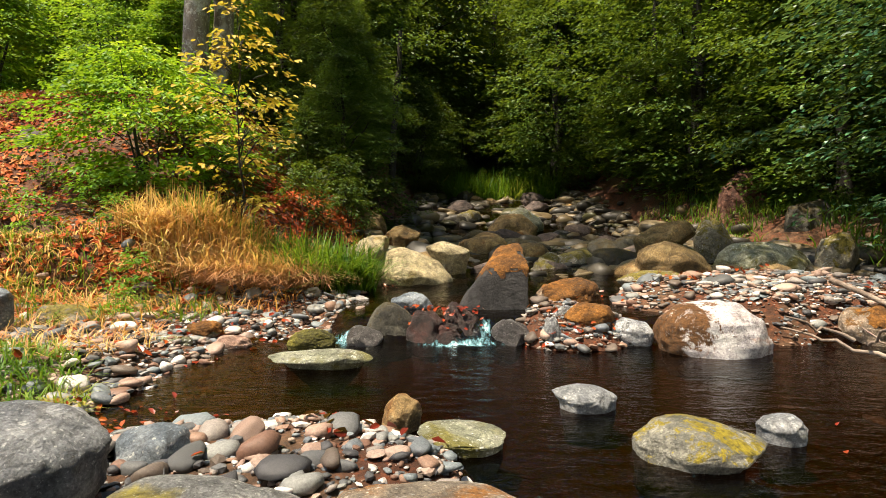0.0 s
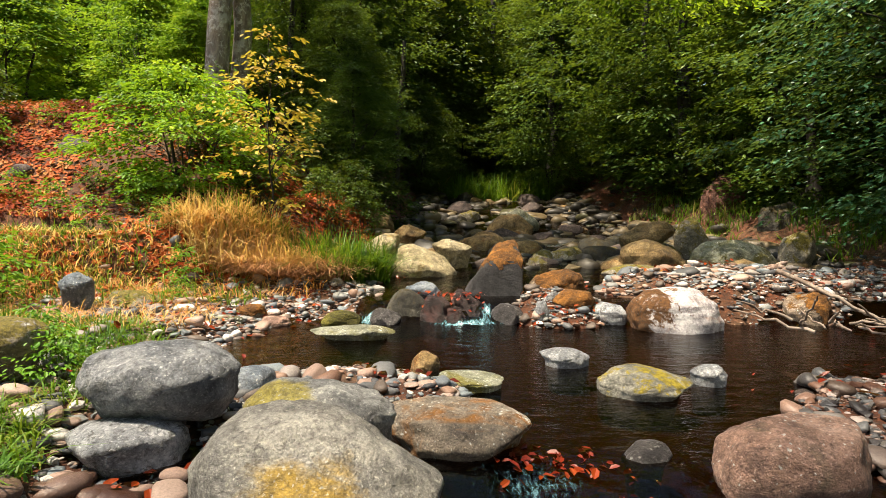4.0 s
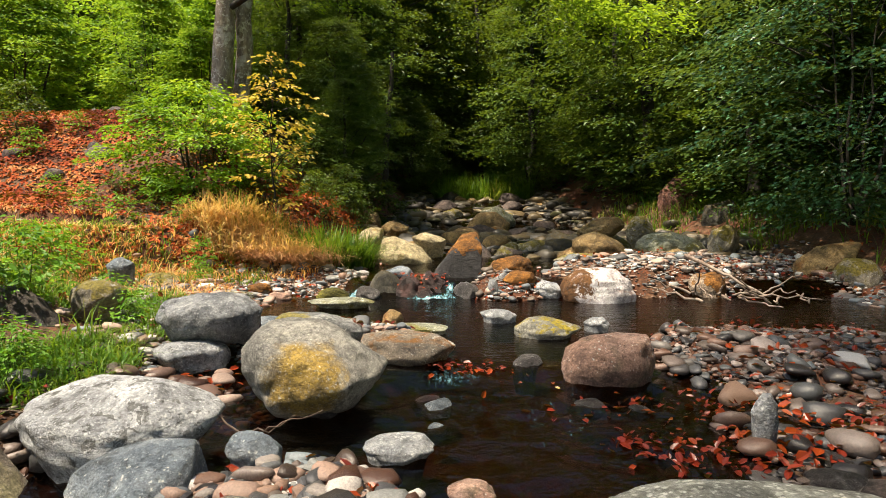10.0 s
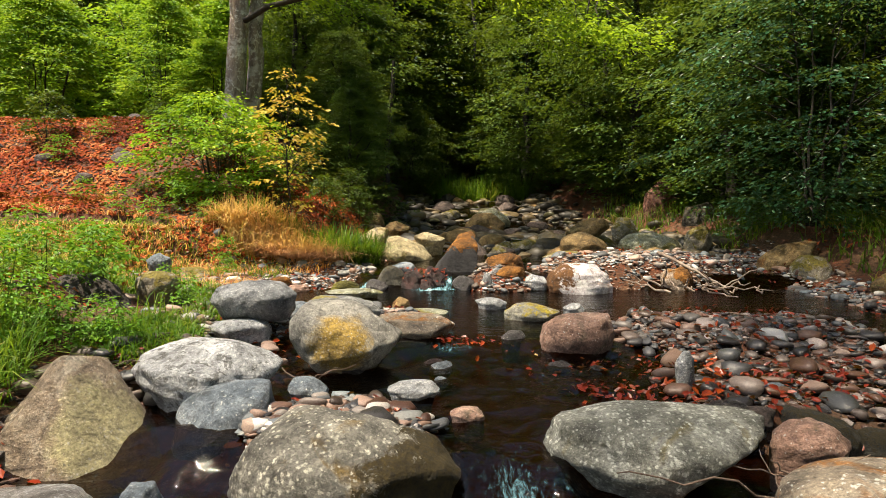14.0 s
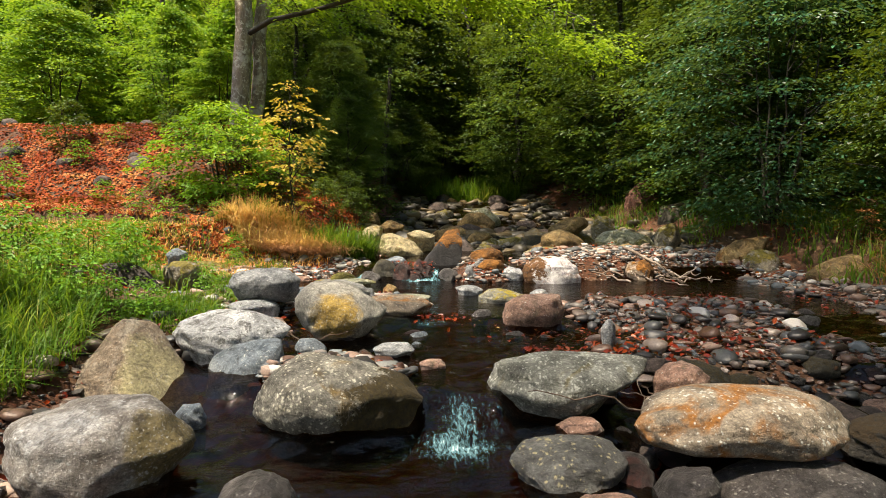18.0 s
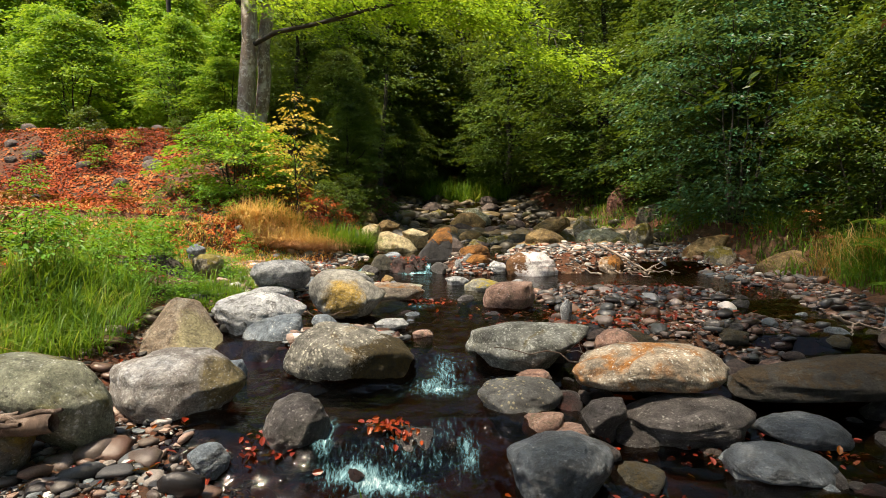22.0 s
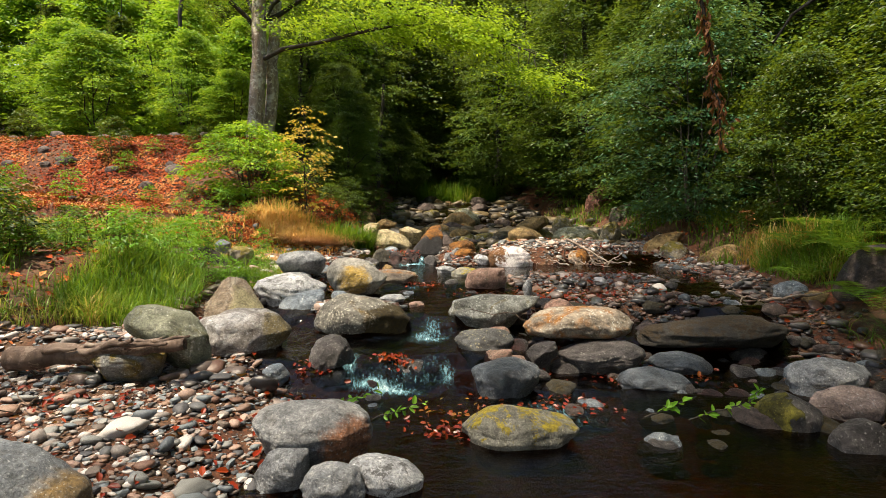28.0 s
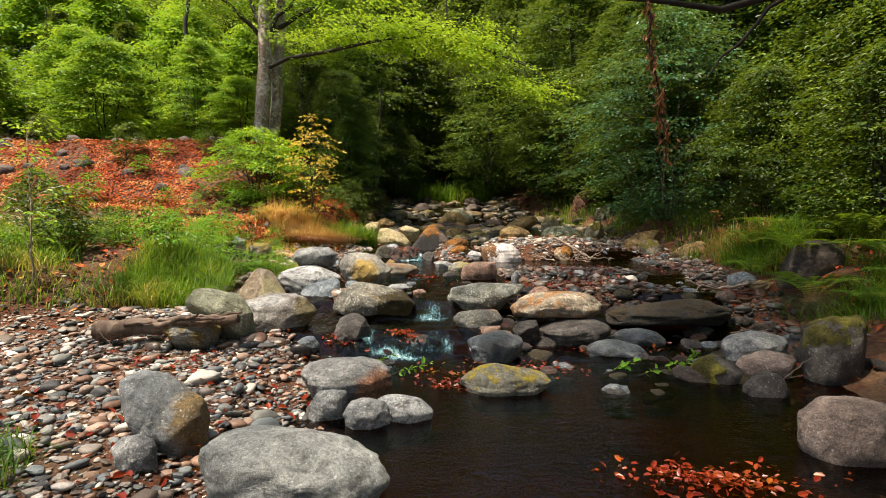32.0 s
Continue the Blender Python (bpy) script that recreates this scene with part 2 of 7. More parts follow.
M_PINK = rock("pinkish_stone", (0.156, 0.091, 0.065), (0.273, 0.156, 0.111), (0.358, 0.234, 0.176), lichen_amount=0.2, stain=(0.13, 0.104, 0.065), stain_amount=0.2)
M_DULLPINK = rock("dull_pinkish_grey_stone", (0.1, 0.075, 0.065), (0.17, 0.125, 0.108), (0.24, 0.185, 0.16), lichen_amount=0.3, lichen=(0.36, 0.34, 0.32))
M_WHITE_STONE = rock("white_dappled_stone", (0.36, 0.31, 0.3), (0.5, 0.46, 0.45), (0.62, 0.58, 0.56), lichen_amount=0.2, lichen=(0.64, 0.61, 0.6), stain=(0.42, 0.22, 0.14), stain_amount=0.1, moss=0.12, moss_colour=(0.15, 0.06, 0.012), moss_side=(-1.1, -0.2, 0.35))
M_MOSSY = rock("mossy_stone", (0.12, 0.108, 0.078), (0.216, 0.186, 0.132), (0.3, 0.258, 0.192), lichen_amount=0.3, moss=0.62, moss_colour=(0.2, 0.16, 0.02))
M_RUST = rock("rusty_mossed_stone", (0.078, 0.0585, 0.039), (0.195, 0.143, 0.0975), (0.358, 0.273, 0.208), lichen_amount=0.15, moss=0.5, moss_colour=(0.2, 0.09, 0.015))
M_DARK = rock("dark_wet_stone", (0.018, 0.016, 0.016), (0.05, 0.044, 0.042), (0.11, 0.098, 0.09), lichen_amount=0.34, lichen=(0.28, 0.27, 0.24), rough=0.35)
M_SLATE = rock("bluish_stone", (0.07, 0.091, 0.112), (0.14, 0.168, 0.189), (0.252, 0.273, 0.28), lichen_amount=0.3, rough=0.55)
M_ORANGE = rock("orange_lichened_stone", (0.13, 0.104, 0.078), (0.234, 0.189, 0.137), (0.312, 0.26, 0.195), lichen_amount=0.35, stain=(0.273, 0.111, 0.0195), stain_amount=0.5)
# mossy stone, its colours lowered to hold the deep shade upstream as well
M_DARKMOSS = rock("dark_mossy_stone_shade_toned", (0.014, 0.013, 0.009), (0.034, 0.031, 0.022), (0.075, 0.068, 0.048), lichen_amount=0.15, lichen=(0.14, 0.14, 0.11), moss=0.5, moss_colour=(0.06, 0.042, 0.009))
M_LONGMOSS = rock("dark_stone_with_rusty_moss", (0.012, 0.011, 0.009), (0.026, 0.023, 0.019), (0.05, 0.046, 0.038), lichen_amount=0.05, lichen=(0.12, 0.12, 0.1), moss=0.5, moss_colour=(0.04, 0.022, 0.004))
M_SMOOTHGREY = rock("smooth_pale_grey_stone", (0.16, 0.168, 0.16), (0.26, 0.27, 0.258), (0.34, 0.35, 0.335), lichen_amount=0.1, lichen=(0.4, 0.41, 0.39), pit=0.72)
# the placed stain gives the yellowish right face, lightened as a lit slope
M_WEDGE = rock("brown_ridged_stone", (0.08, 0.052, 0.034), (0.19, 0.14, 0.095), (0.3, 0.26, 0.2), lichen_amount=0.25, lichen=(0.32, 0.3, 0.24), stain=(0.34, 0.31, 0.17), stain_amount=0.3, stain_at=(0.38, -0.16, 0.3, 0.42))
M_CAPPED = rock("pale_stone_with_dark_cap", (0.14, 0.13, 0.12), (0.27, 0.25, 0.23), (0.38, 0.36, 0.33), lichen_amount=0.2, lichen=(0.42, 0.4, 0.36), moss=0.3, moss_colour=(0.055, 0.042, 0.036), up=0.9)
M_BIG = rock("pale_brownish_stone", (0.12, 0.095, 0.075), (0.26, 0.235, 0.21), (0.42, 0.41, 0.39), lichen_amount=0.42, lichen=(0.52, 0.52, 0.5), stain=(0.22, 0.17, 0.06), stain_amount=0.25, stain_at=(0.42, -0.1, 0.05, 0.26))
M_SPECK = rock("speckled_grey_stone", (0.08, 0.08, 0.065), (0.17, 0.17, 0.14), (0.27, 0.27, 0.235), lichen_amount=0.52, lichen=(0.52, 0.52, 0.45), stain=(0.16, 0.13, 0.05), stain_amount=0.15)
M_SPECK_MOSS = rock("speckled_grey_stone_with_moss", (0.07, 0.066, 0.055), (0.15, 0.14, 0.115), (0.25, 0.235, 0.19), lichen_amount=0.5, lichen=(0.58, 0.55, 0.44), stain=(0.18, 0.12, 0.04), stain_amount=0.12, moss=0.2, moss_colour=(0.055, 0.036, 0.004), moss_side=(1.6, -0.5, -0.9))
M_OCHRE = rock("grey_stone_with_ochre_patch", (0.15, 0.145, 0.13), (0.25, 0.235, 0.2), (0.34, 0.32, 0.27), lichen_amount=0.3, lichen=(0.42, 0.4, 0.32), stain=(0.4, 0.25, 0.02), stain_amount=0.3, stain_at=(0.0, -0.32, 0.0, 0.27))
M_TOPYELLOW = rock("pale_stone_with_yellow_patch", (0.15, 0.15, 0.14), (0.27, 0.265, 0.24), (0.38, 0.37, 0.33), lichen_amount=0.3, lichen=(0.45, 0.44, 0.38), stain=(0.44, 0.36, 0.05), stain_amount=0.3, stain_at=(-0.18, -0.15, 0.08, 0.22))
# bluish stone again, wet and glossier, darkened for the shade it lies in
M_SLATE_WET_SHADED = rock("wet_bluish_stone_shade_toned", (0.028, 0.036, 0.046), (0.06, 0.072, 0.084), (0.12, 0.132, 0.14), lichen_amount=0.25, lichen=(0.26, 0.27, 0.27), rough=0.35)
M_OCHRE_SIDE = rock("blue_grey_stone_with_ochre_side", (0.075, 0.085, 0.095), (0.15, 0.165, 0.175), (0.25, 0.255, 0.25), lichen_amount=0.2, stain=(0.24, 0.14, 0.025), stain_amount=0.3, stain_at=(0.3, -0.06, 0.02, 0.28), rough=0.6)
M_RUSTY_END = rock("grey_stone_with_rusty_end", (0.08, 0.085, 0.09), (0.155, 0.16, 0.16), (0.24, 0.235, 0.22), lichen_amount=0.3, lichen=(0.32, 0.32, 0.3), stain=(0.24, 0.08, 0.02), stain_amount=0.3, stain_at=(0.3, -0.24, -0.05, 0.25))
M_POOLMOSS = rock("moss_capped_stone", (0.06, 0.06, 0.05), (0.13, 0.125, 0.1), (0.22, 0.21, 0.17), lichen_amount=0.3, lichen=(0.34, 0.33, 0.27), moss=0.4, moss_colour=(0.32, 0.25, 0.014), up=0.2)
M_DARKLICHEN = rock("dark_stone_with_ochre_lichen", (0.02, 0.02, 0.02), (0.05, 0.05, 0.048), (0.1, 0.1, 0.095), lichen_amount=0.4, lichen=(0.34, 0.3, 0.17), rough=0.45)
M_WETRED = rock("reddish_wet_stone", (0.006, 0.003, 0.003), (0.02, 0.007, 0.006), (0.06, 0.018, 0.014), lichen_amount=0.0, rough=0.5)
M_BLOCK = rock("dark_rusty_topped_stone", (0.008, 0.008, 0.009), (0.02, 0.019, 0.02), (0.04, 0.036, 0.036), lichen_amount=0.0, moss=-0.21, moss_colour=(0.24, 0.085, 0.014), up=1.0)
M_ROOT = rock("reddish_root_plate", (0.04, 0.016, 0.012), (0.12, 0.048, 0.032), (0.22, 0.11, 0.08), lichen_amount=0.0, rough=0.9)
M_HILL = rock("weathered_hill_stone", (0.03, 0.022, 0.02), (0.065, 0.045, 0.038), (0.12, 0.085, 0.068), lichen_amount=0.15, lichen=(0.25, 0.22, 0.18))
M_GREEN = rock("greenish_stone", (0.12, 0.126, 0.078), (0.198, 0.204, 0.138), (0.27, 0.264, 0.198), lichen_amount=0.3, stain=(0.144, 0.132, 0.03), stain_amount=0.35)
PEBBLE_STOPS = [(0.0, (0.2, 0.175, 0.16)), (0.09, (0.075, 0.078, 0.082)), (0.18, (0.25, 0.165, 0.13)), (0.27, (0.13, 0.155, 0.17)), (0.36, (0.4, 0.37, 0.35)), (0.43, (0.135, 0.07, 0.048)), (0.5, (0.045, 0.045, 0.05)), (0.58, (0.2, 0.12, 0.085)), (0.66, (0.175, 0.18, 0.175)), (0.74, (0.52, 0.49, 0.47)), (0.79, (0.3, 0.215, 0.175)), (0.86, (0.1, 0.115, 0.13)), (0.93, (0.09, 0.068, 0.055))]
M_MOSS_RUSSET = rock("russet_moss", (0.05, 0.022, 0.005), (0.14, 0.056, 0.01), (0.26, 0.105, 0.018), lichen_amount=0, rough=1.0)
M_MOSS_GREEN = rock("green_moss", (0.03, 0.028, 0.005), (0.08, 0.072, 0.01), (0.17, 0.15, 0.02), lichen_amount=0, rough=1.0)
M_PEBBLE = island_rock("mixed_pebbles", PEBBLE_STOPS)
M_PEBBLE_DULL = island_rock("dull_mixed_pebbles", [(p, tuple(1.05 * q for q in col)) for p, col in PEBBLE_STOPS])
# stone tones darkened to carry the shade lying over the rapids
M_RAPIDS = island_rock("rapids_stone_shade_toned", [(0.0, (0.025, 0.022, 0.018)), (0.3, (0.05, 0.042, 0.03)), (0.5, (0.1, 0.072, 0.036)), (0.7, (0.045, 0.043, 0.016)), (0.86, (0.17, 0.13, 0.075))], 0.5)
M_COBBLE = island_rock("mixed_cobbles", [(p, tuple(0.8 * q for q in col)) for p, col in PEBBLE_STOPS], by_object=True)
WET_STOPS = [(p, (0.42 * col[0], 0.36 * col[1], 0.34 * col[2])) for p, col in PEBBLE_STOPS]
DAMP_STOPS = [(p, (0.62 * col[0], 0.54 * col[1], 0.52 * col[2])) for p, col in PEBBLE_STOPS]
M_PEBBLE_DAMP = island_rock("damp_mixed_pebbles", DAMP_STOPS, 0.45)
M_PEBBLE_WET = island_rock("wet_mixed_pebbles", WET_STOPS, 0.35)
M_BARK = bark("beech_bark", (0.08, 0.055, 0.04), (0.36, 0.29, 0.23), 9.0, (0.6, 0.56, 0.5))
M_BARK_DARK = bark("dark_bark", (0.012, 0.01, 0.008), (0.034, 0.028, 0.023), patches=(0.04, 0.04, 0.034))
M_DRIFT = bark("weathered_wood", (0.04, 0.025, 0.018), (0.15, 0.1, 0.075), 14.0, (0.2, 0.15, 0.12))
M_TWIG = bark("bleached_twig", (0.1, 0.07, 0.055), (0.24, 0.18, 0.145), 14.0, (0.28, 0.23, 0.19))
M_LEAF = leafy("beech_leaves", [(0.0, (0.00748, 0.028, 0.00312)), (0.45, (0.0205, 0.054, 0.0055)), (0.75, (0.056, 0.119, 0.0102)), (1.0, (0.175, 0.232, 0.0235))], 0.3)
# brighter leaf copy: the sunlight on the left side is put into its greens
M_LEAF_BRIGHT = leafy("bright_leaves_sunlit_tone", [(0.0, (0.03, 0.11, 0.01)), (0.4, (0.11, 0.27, 0.02)), (0.7, (0.22, 0.4, 0.03)), (1.0, (0.42, 0.5, 0.05))], 0.45)
# shade on the right-hand and far trees is put into these greens
M_LEAF_DARK = leafy("shade_toned_leaves", [(0.0, (0.0125, 0.0391, 0.00704)), (0.45, (0.043, 0.102, 0.0156)), (0.75, (0.0938, 0.18, 0.0235)), (1.0, (0.203, 0.29, 0.043))], 0.3)
M_LEAF_BLUE = leafy("bluish_hazel_leaves", [(0.0, (0.006, 0.03, 0.016)), (0.4, (0.02, 0.085, 0.04)), (0.75, (0.055, 0.18, 0.09)), (0.97, (0.12, 0.32, 0.17)), (1.0, (0.3, 0.1, 0.02))], 0.3, 0.4, 0.04)
M_LEAF_BUSH = leafy("beech_bush_leaves", [(0.0, (0.03, 0.1, 0.008)), (0.4, (0.1, 0.25, 0.015)), (0.7, (0.22, 0.41, 0.022)), (1.0, (0.46, 0.55, 0.04))], 0.42)
# beech leaves again, lightened so that the bough looks lit by the sun
M_LEAF_SUN = leafy("beech_leaves_sunlit_tone", [(0.0, (0.0774, 0.202, 0.0155)), (0.4, (0.186, 0.341, 0.0232)), (0.75, (0.31, 0.449, 0.031)), (1.0, (0.426, 0.503, 0.0542))], 0.55)
M_LEAF_HERB = leafy("herb_leaves", [(0.0, (0.05, 0.15, 0.012)), (0.6, (0.12, 0.31, 0.02)), (1.0, (0.26, 0.46, 0.05))], 0.4)
M_LEAF_YELLOW = leafy("yellow_autumn_leaves", [(0.0, (0.36, 0.19, 0.03)), (0.4, (0.5, 0.33, 0.06)), (0.75, (0.6, 0.44, 0.1)), (1.0, (0.36, 0.4, 0.05))], 0.4)
M_LITTER = leafy("fallen_leaves", [(0.0, (0.05, 0.012, 0.008)), (0.2, (0.2, 0.028, 0.012)), (0.42, (0.4, 0.065, 0.022)), (0.65, (0.5, 0.125, 0.045)), (0.85, (0.6, 0.27, 0.12)), (1.0, (0.62, 0.32, 0.05))], 0.1, 0.7, 0.015)
M_LITTER_RED = leafy("red_fallen_leaves", [(0.0, (0.096, 0.0096, 0.0064)), (0.5, (0.24, 0.0224, 0.008)), (0.8, (0.336, 0.056, 0.0096)), (1.0, (0.416, 0.208, 0.024))], 0.1, 0.35)
M_DEADLEAF = leafy("curled_dead_leaves", [(0.0, (0.09, 0.03, 0.014)), (0.5, (0.26, 0.095, 0.035)), (1.0, (0.42, 0.19, 0.08))], 0.15, 0.6)
M_GRASS = leafy("green_grass", [(0.0, (0.02, 0.07, 0.007)), (0.4, (0.06, 0.17, 0.013)), (0.68, (0.15, 0.27, 0.028)), (0.85, (0.36, 0.33, 0.08)), (1.0, (0.5, 0.3, 0.12))], 0.4)
M_DRYPINK = leafy("pinkish_dead_grass", [(0.0, (0.5, 0.2, 0.12)), (0.6, (0.7, 0.38, 0.25)), (1.0, (0.82, 0.56, 0.4))], 0.4)
M_DRY = leafy("dry_grass", [(0.0, (0.36, 0.11, 0.055)), (0.35, (0.68, 0.27, 0.13)), (0.6, (0.82, 0.43, 0.23)), (0.8, (0.9, 0.6, 0.38)), (1.0, (0.45, 0.42, 0.07))], 0.6)


def ground_material():
    """Leaf mould and stony soil, greener on the grassy benches, dark silt under water."""
    m, nodes, links, b = nodes_of("ground_soil")
    nt = m.node_tree
    tc = nodes.new("ShaderNodeTexCoord")
    v = tc.outputs["Object"]
    fine, coarse = noise_tex(nt, 22, 8, 0.75, v), noise_tex(nt, 1.3, 5, 0.6, v)
    soil = ramp(nt, fine, [(0.3, (0.02, 0.009, 0.004)), (0.5, (0.07, 0.022, 0.008)), (0.62, (0.16, 0.04, 0.012)), (0.75, (0.24, 0.075, 0.025))])
    silt = ramp(nt, fine, [(0.35, (0.04, 0.022, 0.012)), (0.55, (0.11, 0.056, 0.028)), (0.72, (0.21, 0.12, 0.066))])
    k = ramp(nt, coarse, [(0.45, (0, 0, 0)), (0.58, (1, 1, 1))])
    links.new(mix(nt, k, soil, silt), b.inputs["Base Color"])
    b.inputs["Roughness"].default_value = 0.95
    bump(nt, fine, 0.8, 0.04, b)
    return m


def water_material():
    """Clear brown stream water: tinted see-through body and a mirror skin that grows at grazing angles."""
    m, nodes, links, b = nodes_of("stream_water")
    nt = m.node_tree
    nodes.remove(b)
    tc = nodes.new("ShaderNodeTexCoord")
    body, skin, ms, fr = nodes.new("ShaderNodeBsdfTransparent"), nodes.new("ShaderNodeBsdfGlossy"), nodes.new("ShaderNodeMixShader"), nodes.new("ShaderNodeFresnel")
    body.inputs[0].default_value = (0.23, 0.14, 0.07, 1)
    skin.inputs["Roughness"].default_value = 0.04
    fr.inputs[0].default_value = 1.33
    mp = nodes.new("ShaderNodeMapping")
    mp.inputs["Scale"].default_value = (1.0, 2.2, 1.0)
    links.new(tc.outputs["Object"], mp.inputs[0])
    n = nodes.new("ShaderNodeBump")
    n.inputs["Strength"].default_value, n.inputs["Distance"].default_value = 0.34, 0.04
    links.new(calc(nt, "ADD", noise_tex(nt, 5, 4, 0.6, mp.outputs[0], 0.8), calc(nt, "MULTIPLY", noise_tex(nt, 24, 2, 0.5, mp.outputs[0]), 0.25)), n.inputs["Height"])
    links.new(n.outputs[0], skin.inputs["Normal"])
    links.new(n.outputs[0], fr.inputs["Normal"])
    links.new(fr.outputs[0], ms.inputs[0])
    links.new(body.outputs[0], ms.inputs[1])
    links.new(skin.outputs[0], ms.inputs[2])
    at, white, ms2 = nodes.new("ShaderNodeAttribute"), nodes.new("ShaderNodeBsdfDiffuse"), nodes.new("ShaderNodeMixShader")
    at.attribute_name = "foam"
    fm = nodes.new("ShaderNodeMapping")
    fm.inputs["Scale"].default_value = (1.0, 0.3, 0.45)
    links.new(tc.outputs["Object"], fm.inputs[0])
    k = calc(nt, "ADD", calc(nt, "MULTIPLY", at.outputs["Fac"], 0.38), noise_tex(nt, 48, 8, 0.75, fm.outputs[0], 0.6))
    links.new(ramp(nt, k, [(0.66, (0.07, 0.18, 0.22)), (0.84, (0.24, 0.46, 0.53)), (1.0, (0.76, 0.86, 0.88))]), white.inputs[0])
    links.new(ramp(nt, k, [(0.62, (0, 0, 0)), (0.96, (0.88, 0.88, 0.88))]), ms2.inputs[0])
    links.new(ms.outputs[0], ms2.inputs[1])
    links.new(white.outputs[0], ms2.inputs[2])
    links.new(ms2.outputs[0], nodes["Material Output"].inputs[0])
    return m


M_GROUND, M_WATER = ground_material(), water_material()

# ---- mesh helpers ----
rng = np.random.default_rng(7)


def quick_mesh(name, verts, faces, mat, smooth=True):
    """A mesh from arrays of places and of faces with one number of corners."""
    me = bpy.data.meshes.new(name)
    verts, faces = np.asarray(verts, np.float32), np.asarray(faces, np.int32)
    n, k = faces.shape
    me.vertices.add(len(verts))
    me.vertices.foreach_set("co", verts.ravel())
    me.loops.add(n * k)
    me.loops.foreach_set("vertex_index", faces.ravel())
    me.polygons.add(n)
    me.polygons.foreach_set("loop_start", np.arange(n, dtype=np.int32) * k)
    me.polygons.foreach_set("use_smooth", np.full(n, smooth))
    me.update(calc_edges=True)
    me.materials.append(mat)
    return me


def part(name, me, parent, label=""):
    ob = new(name, me)
    ob.parent = parent
    return tagged(ob, label)


def sphere(sub):
    bm = bmesh.new()
    bmesh.ops.create_icosphere(bm, subdivisions=sub, radius=1)
    v = np.array([p.co for p in bm.verts])
    f = np.array([[q.index for q in p.verts] for p in bm.faces])
    bm.free()
    return v / np.linalg.norm(v, axis=1)[:, None], f


SPHERES = {s: sphere(s) for s in (1, 2, 3, 4, 5)}
TABLE = np.random.default_rng(3).random((256, 256))


def vnoise(x, y, seed=0):
    """Smooth value noise, 0 to 1."""
    x, y = np.asarray(x, float) + 17.3 * seed + 100, np.asarray(y, float) + 9.1 * seed + 100
    i, j = np.floor(x).astype(int), np.floor(y).astype(int)
    u, w = x - i, y - j
    u, w = u * u * (3 - 2 * u), w * w * (3 - 2 * w)
    g = lambda a, b: TABLE[a % 256, b % 256]
    return (g(i, j) * (1 - u) + g(i + 1, j) * u) * (1 - w) + (g(i, j + 1) * (1 - u) + g(i + 1, j + 1) * u) * w


def step(a, b, v):
    t = np.clip((np.asarray(v, float) - a) / (b - a), 0, 1)
    return t * t * (3 - 2 * t)


# ---- the lie of the land ----
# stations along the stream: y, left waterline, right waterline, left gravel width, left bank height, right bank height
STATIONS = np.array([
    (-12, -0.9, 3.7, 2.2, 0.45, 0.5), (-5, -0.8, 3.5, 2.9, 0.45, 0.45), (-2.5, -0.5, 4.0, 4.2, 0.45, 0.5), (-1.3, -1.9, 4.4, 0.8, 0.5, 0.5), (-0.2, -2.1, 4.7, 0.25, 0.5, 0.5),
    (1.0, -1.1, 5.0, 0.85, 0.36, 0.5), (2.8, -2.1, 5.3, 0.5, 0.4, 0.5), (4.6, -1.75, 5.6, 2.4, 0.5, 0.5), (5.4, -1.0, 5.5, 2.6, 0.5, 0.5), (6.4, -0.9, 5.3, 0.8, 0.6, 0.5),
    (9, -0.6, 5.0, 0.4, 0.9, 0.6), (13, -0.6, 4.6, 0.4, 1.2, 0.7), (17, -0.2, 3.8, 0.4, 1.2, 0.8), (40, 0.0, 3.0, 0.4, 1.5, 1.2)])
LEVELS = np.array([(-60, -2.6), (-12, -0.12), (-3.2, -0.09), (-2.18, -0.02), (-1.82, 0.16), (-1.12, 0.2), (-0.82, 0.34), (1.1, 0.37), (1.5, 0.43), (4.6, 0.44), (4.95, 0.62), (6.4, 0.66), (13, 1.0), (15, 1.45), (17, 1.95), (20, 2.5), (40, 5.0), (60, 6.0)])
# gravel banks within the bed: x, y, half-lengths, height over the water
BARS = [(-0.95, 2.15, 1.15, 0.75, 0.1), (3.4, 5.75, 1.9, 1.25, 0.2), (3.0, 1.75, 1.4, 1.25, 0.02), (2.9, 0.2, 1.5, 0.8, 0.01), (-0.35, -0.3, 0.6, 0.5, 0.05), (1.1, 4.75, 0.5, 0.4, 0.12)]


def water_z(y, x=None):
    """The water's level; the steps wander across the stream, and the middle one falls between the boulders."""
    if x is None:
        return np.interp(y, LEVELS[:, 0], LEVELS[:, 1])
    x, y = np.asarray(x, float), np.asarray(y, float)
    w = y + 0.5 * (vnoise(x * 1.4, 0 * x, 31) - 0.5) * step(-3.5, -2.5, y) * (1 - step(1.5, 2.5, y))
    w = w - (0.55 * (1 - step(0.12, 0.3, x)) + 0.35 * step(0.72, 0.9, x)) * step(-1.7, -1.2, y) * (1 - step(0.2, 1.0, y))
    w = w - 0.9 * (1 - step(-1.4, -0.7, x)) * step(3.8, 4.6, y) * (1 - step(6.6, 7.6, y))
    w = w - 0.55 * step(1.2, 1.6, x) * step(-2.6, -2.0, y) * (1 - step(-0.5, 0.4, y))
    return np.interp(w, LEVELS[:, 0], LEVELS[:, 1])


def station(y, k):
    return np.interp(y, STATIONS[:, 0], STATIONS[:, k])


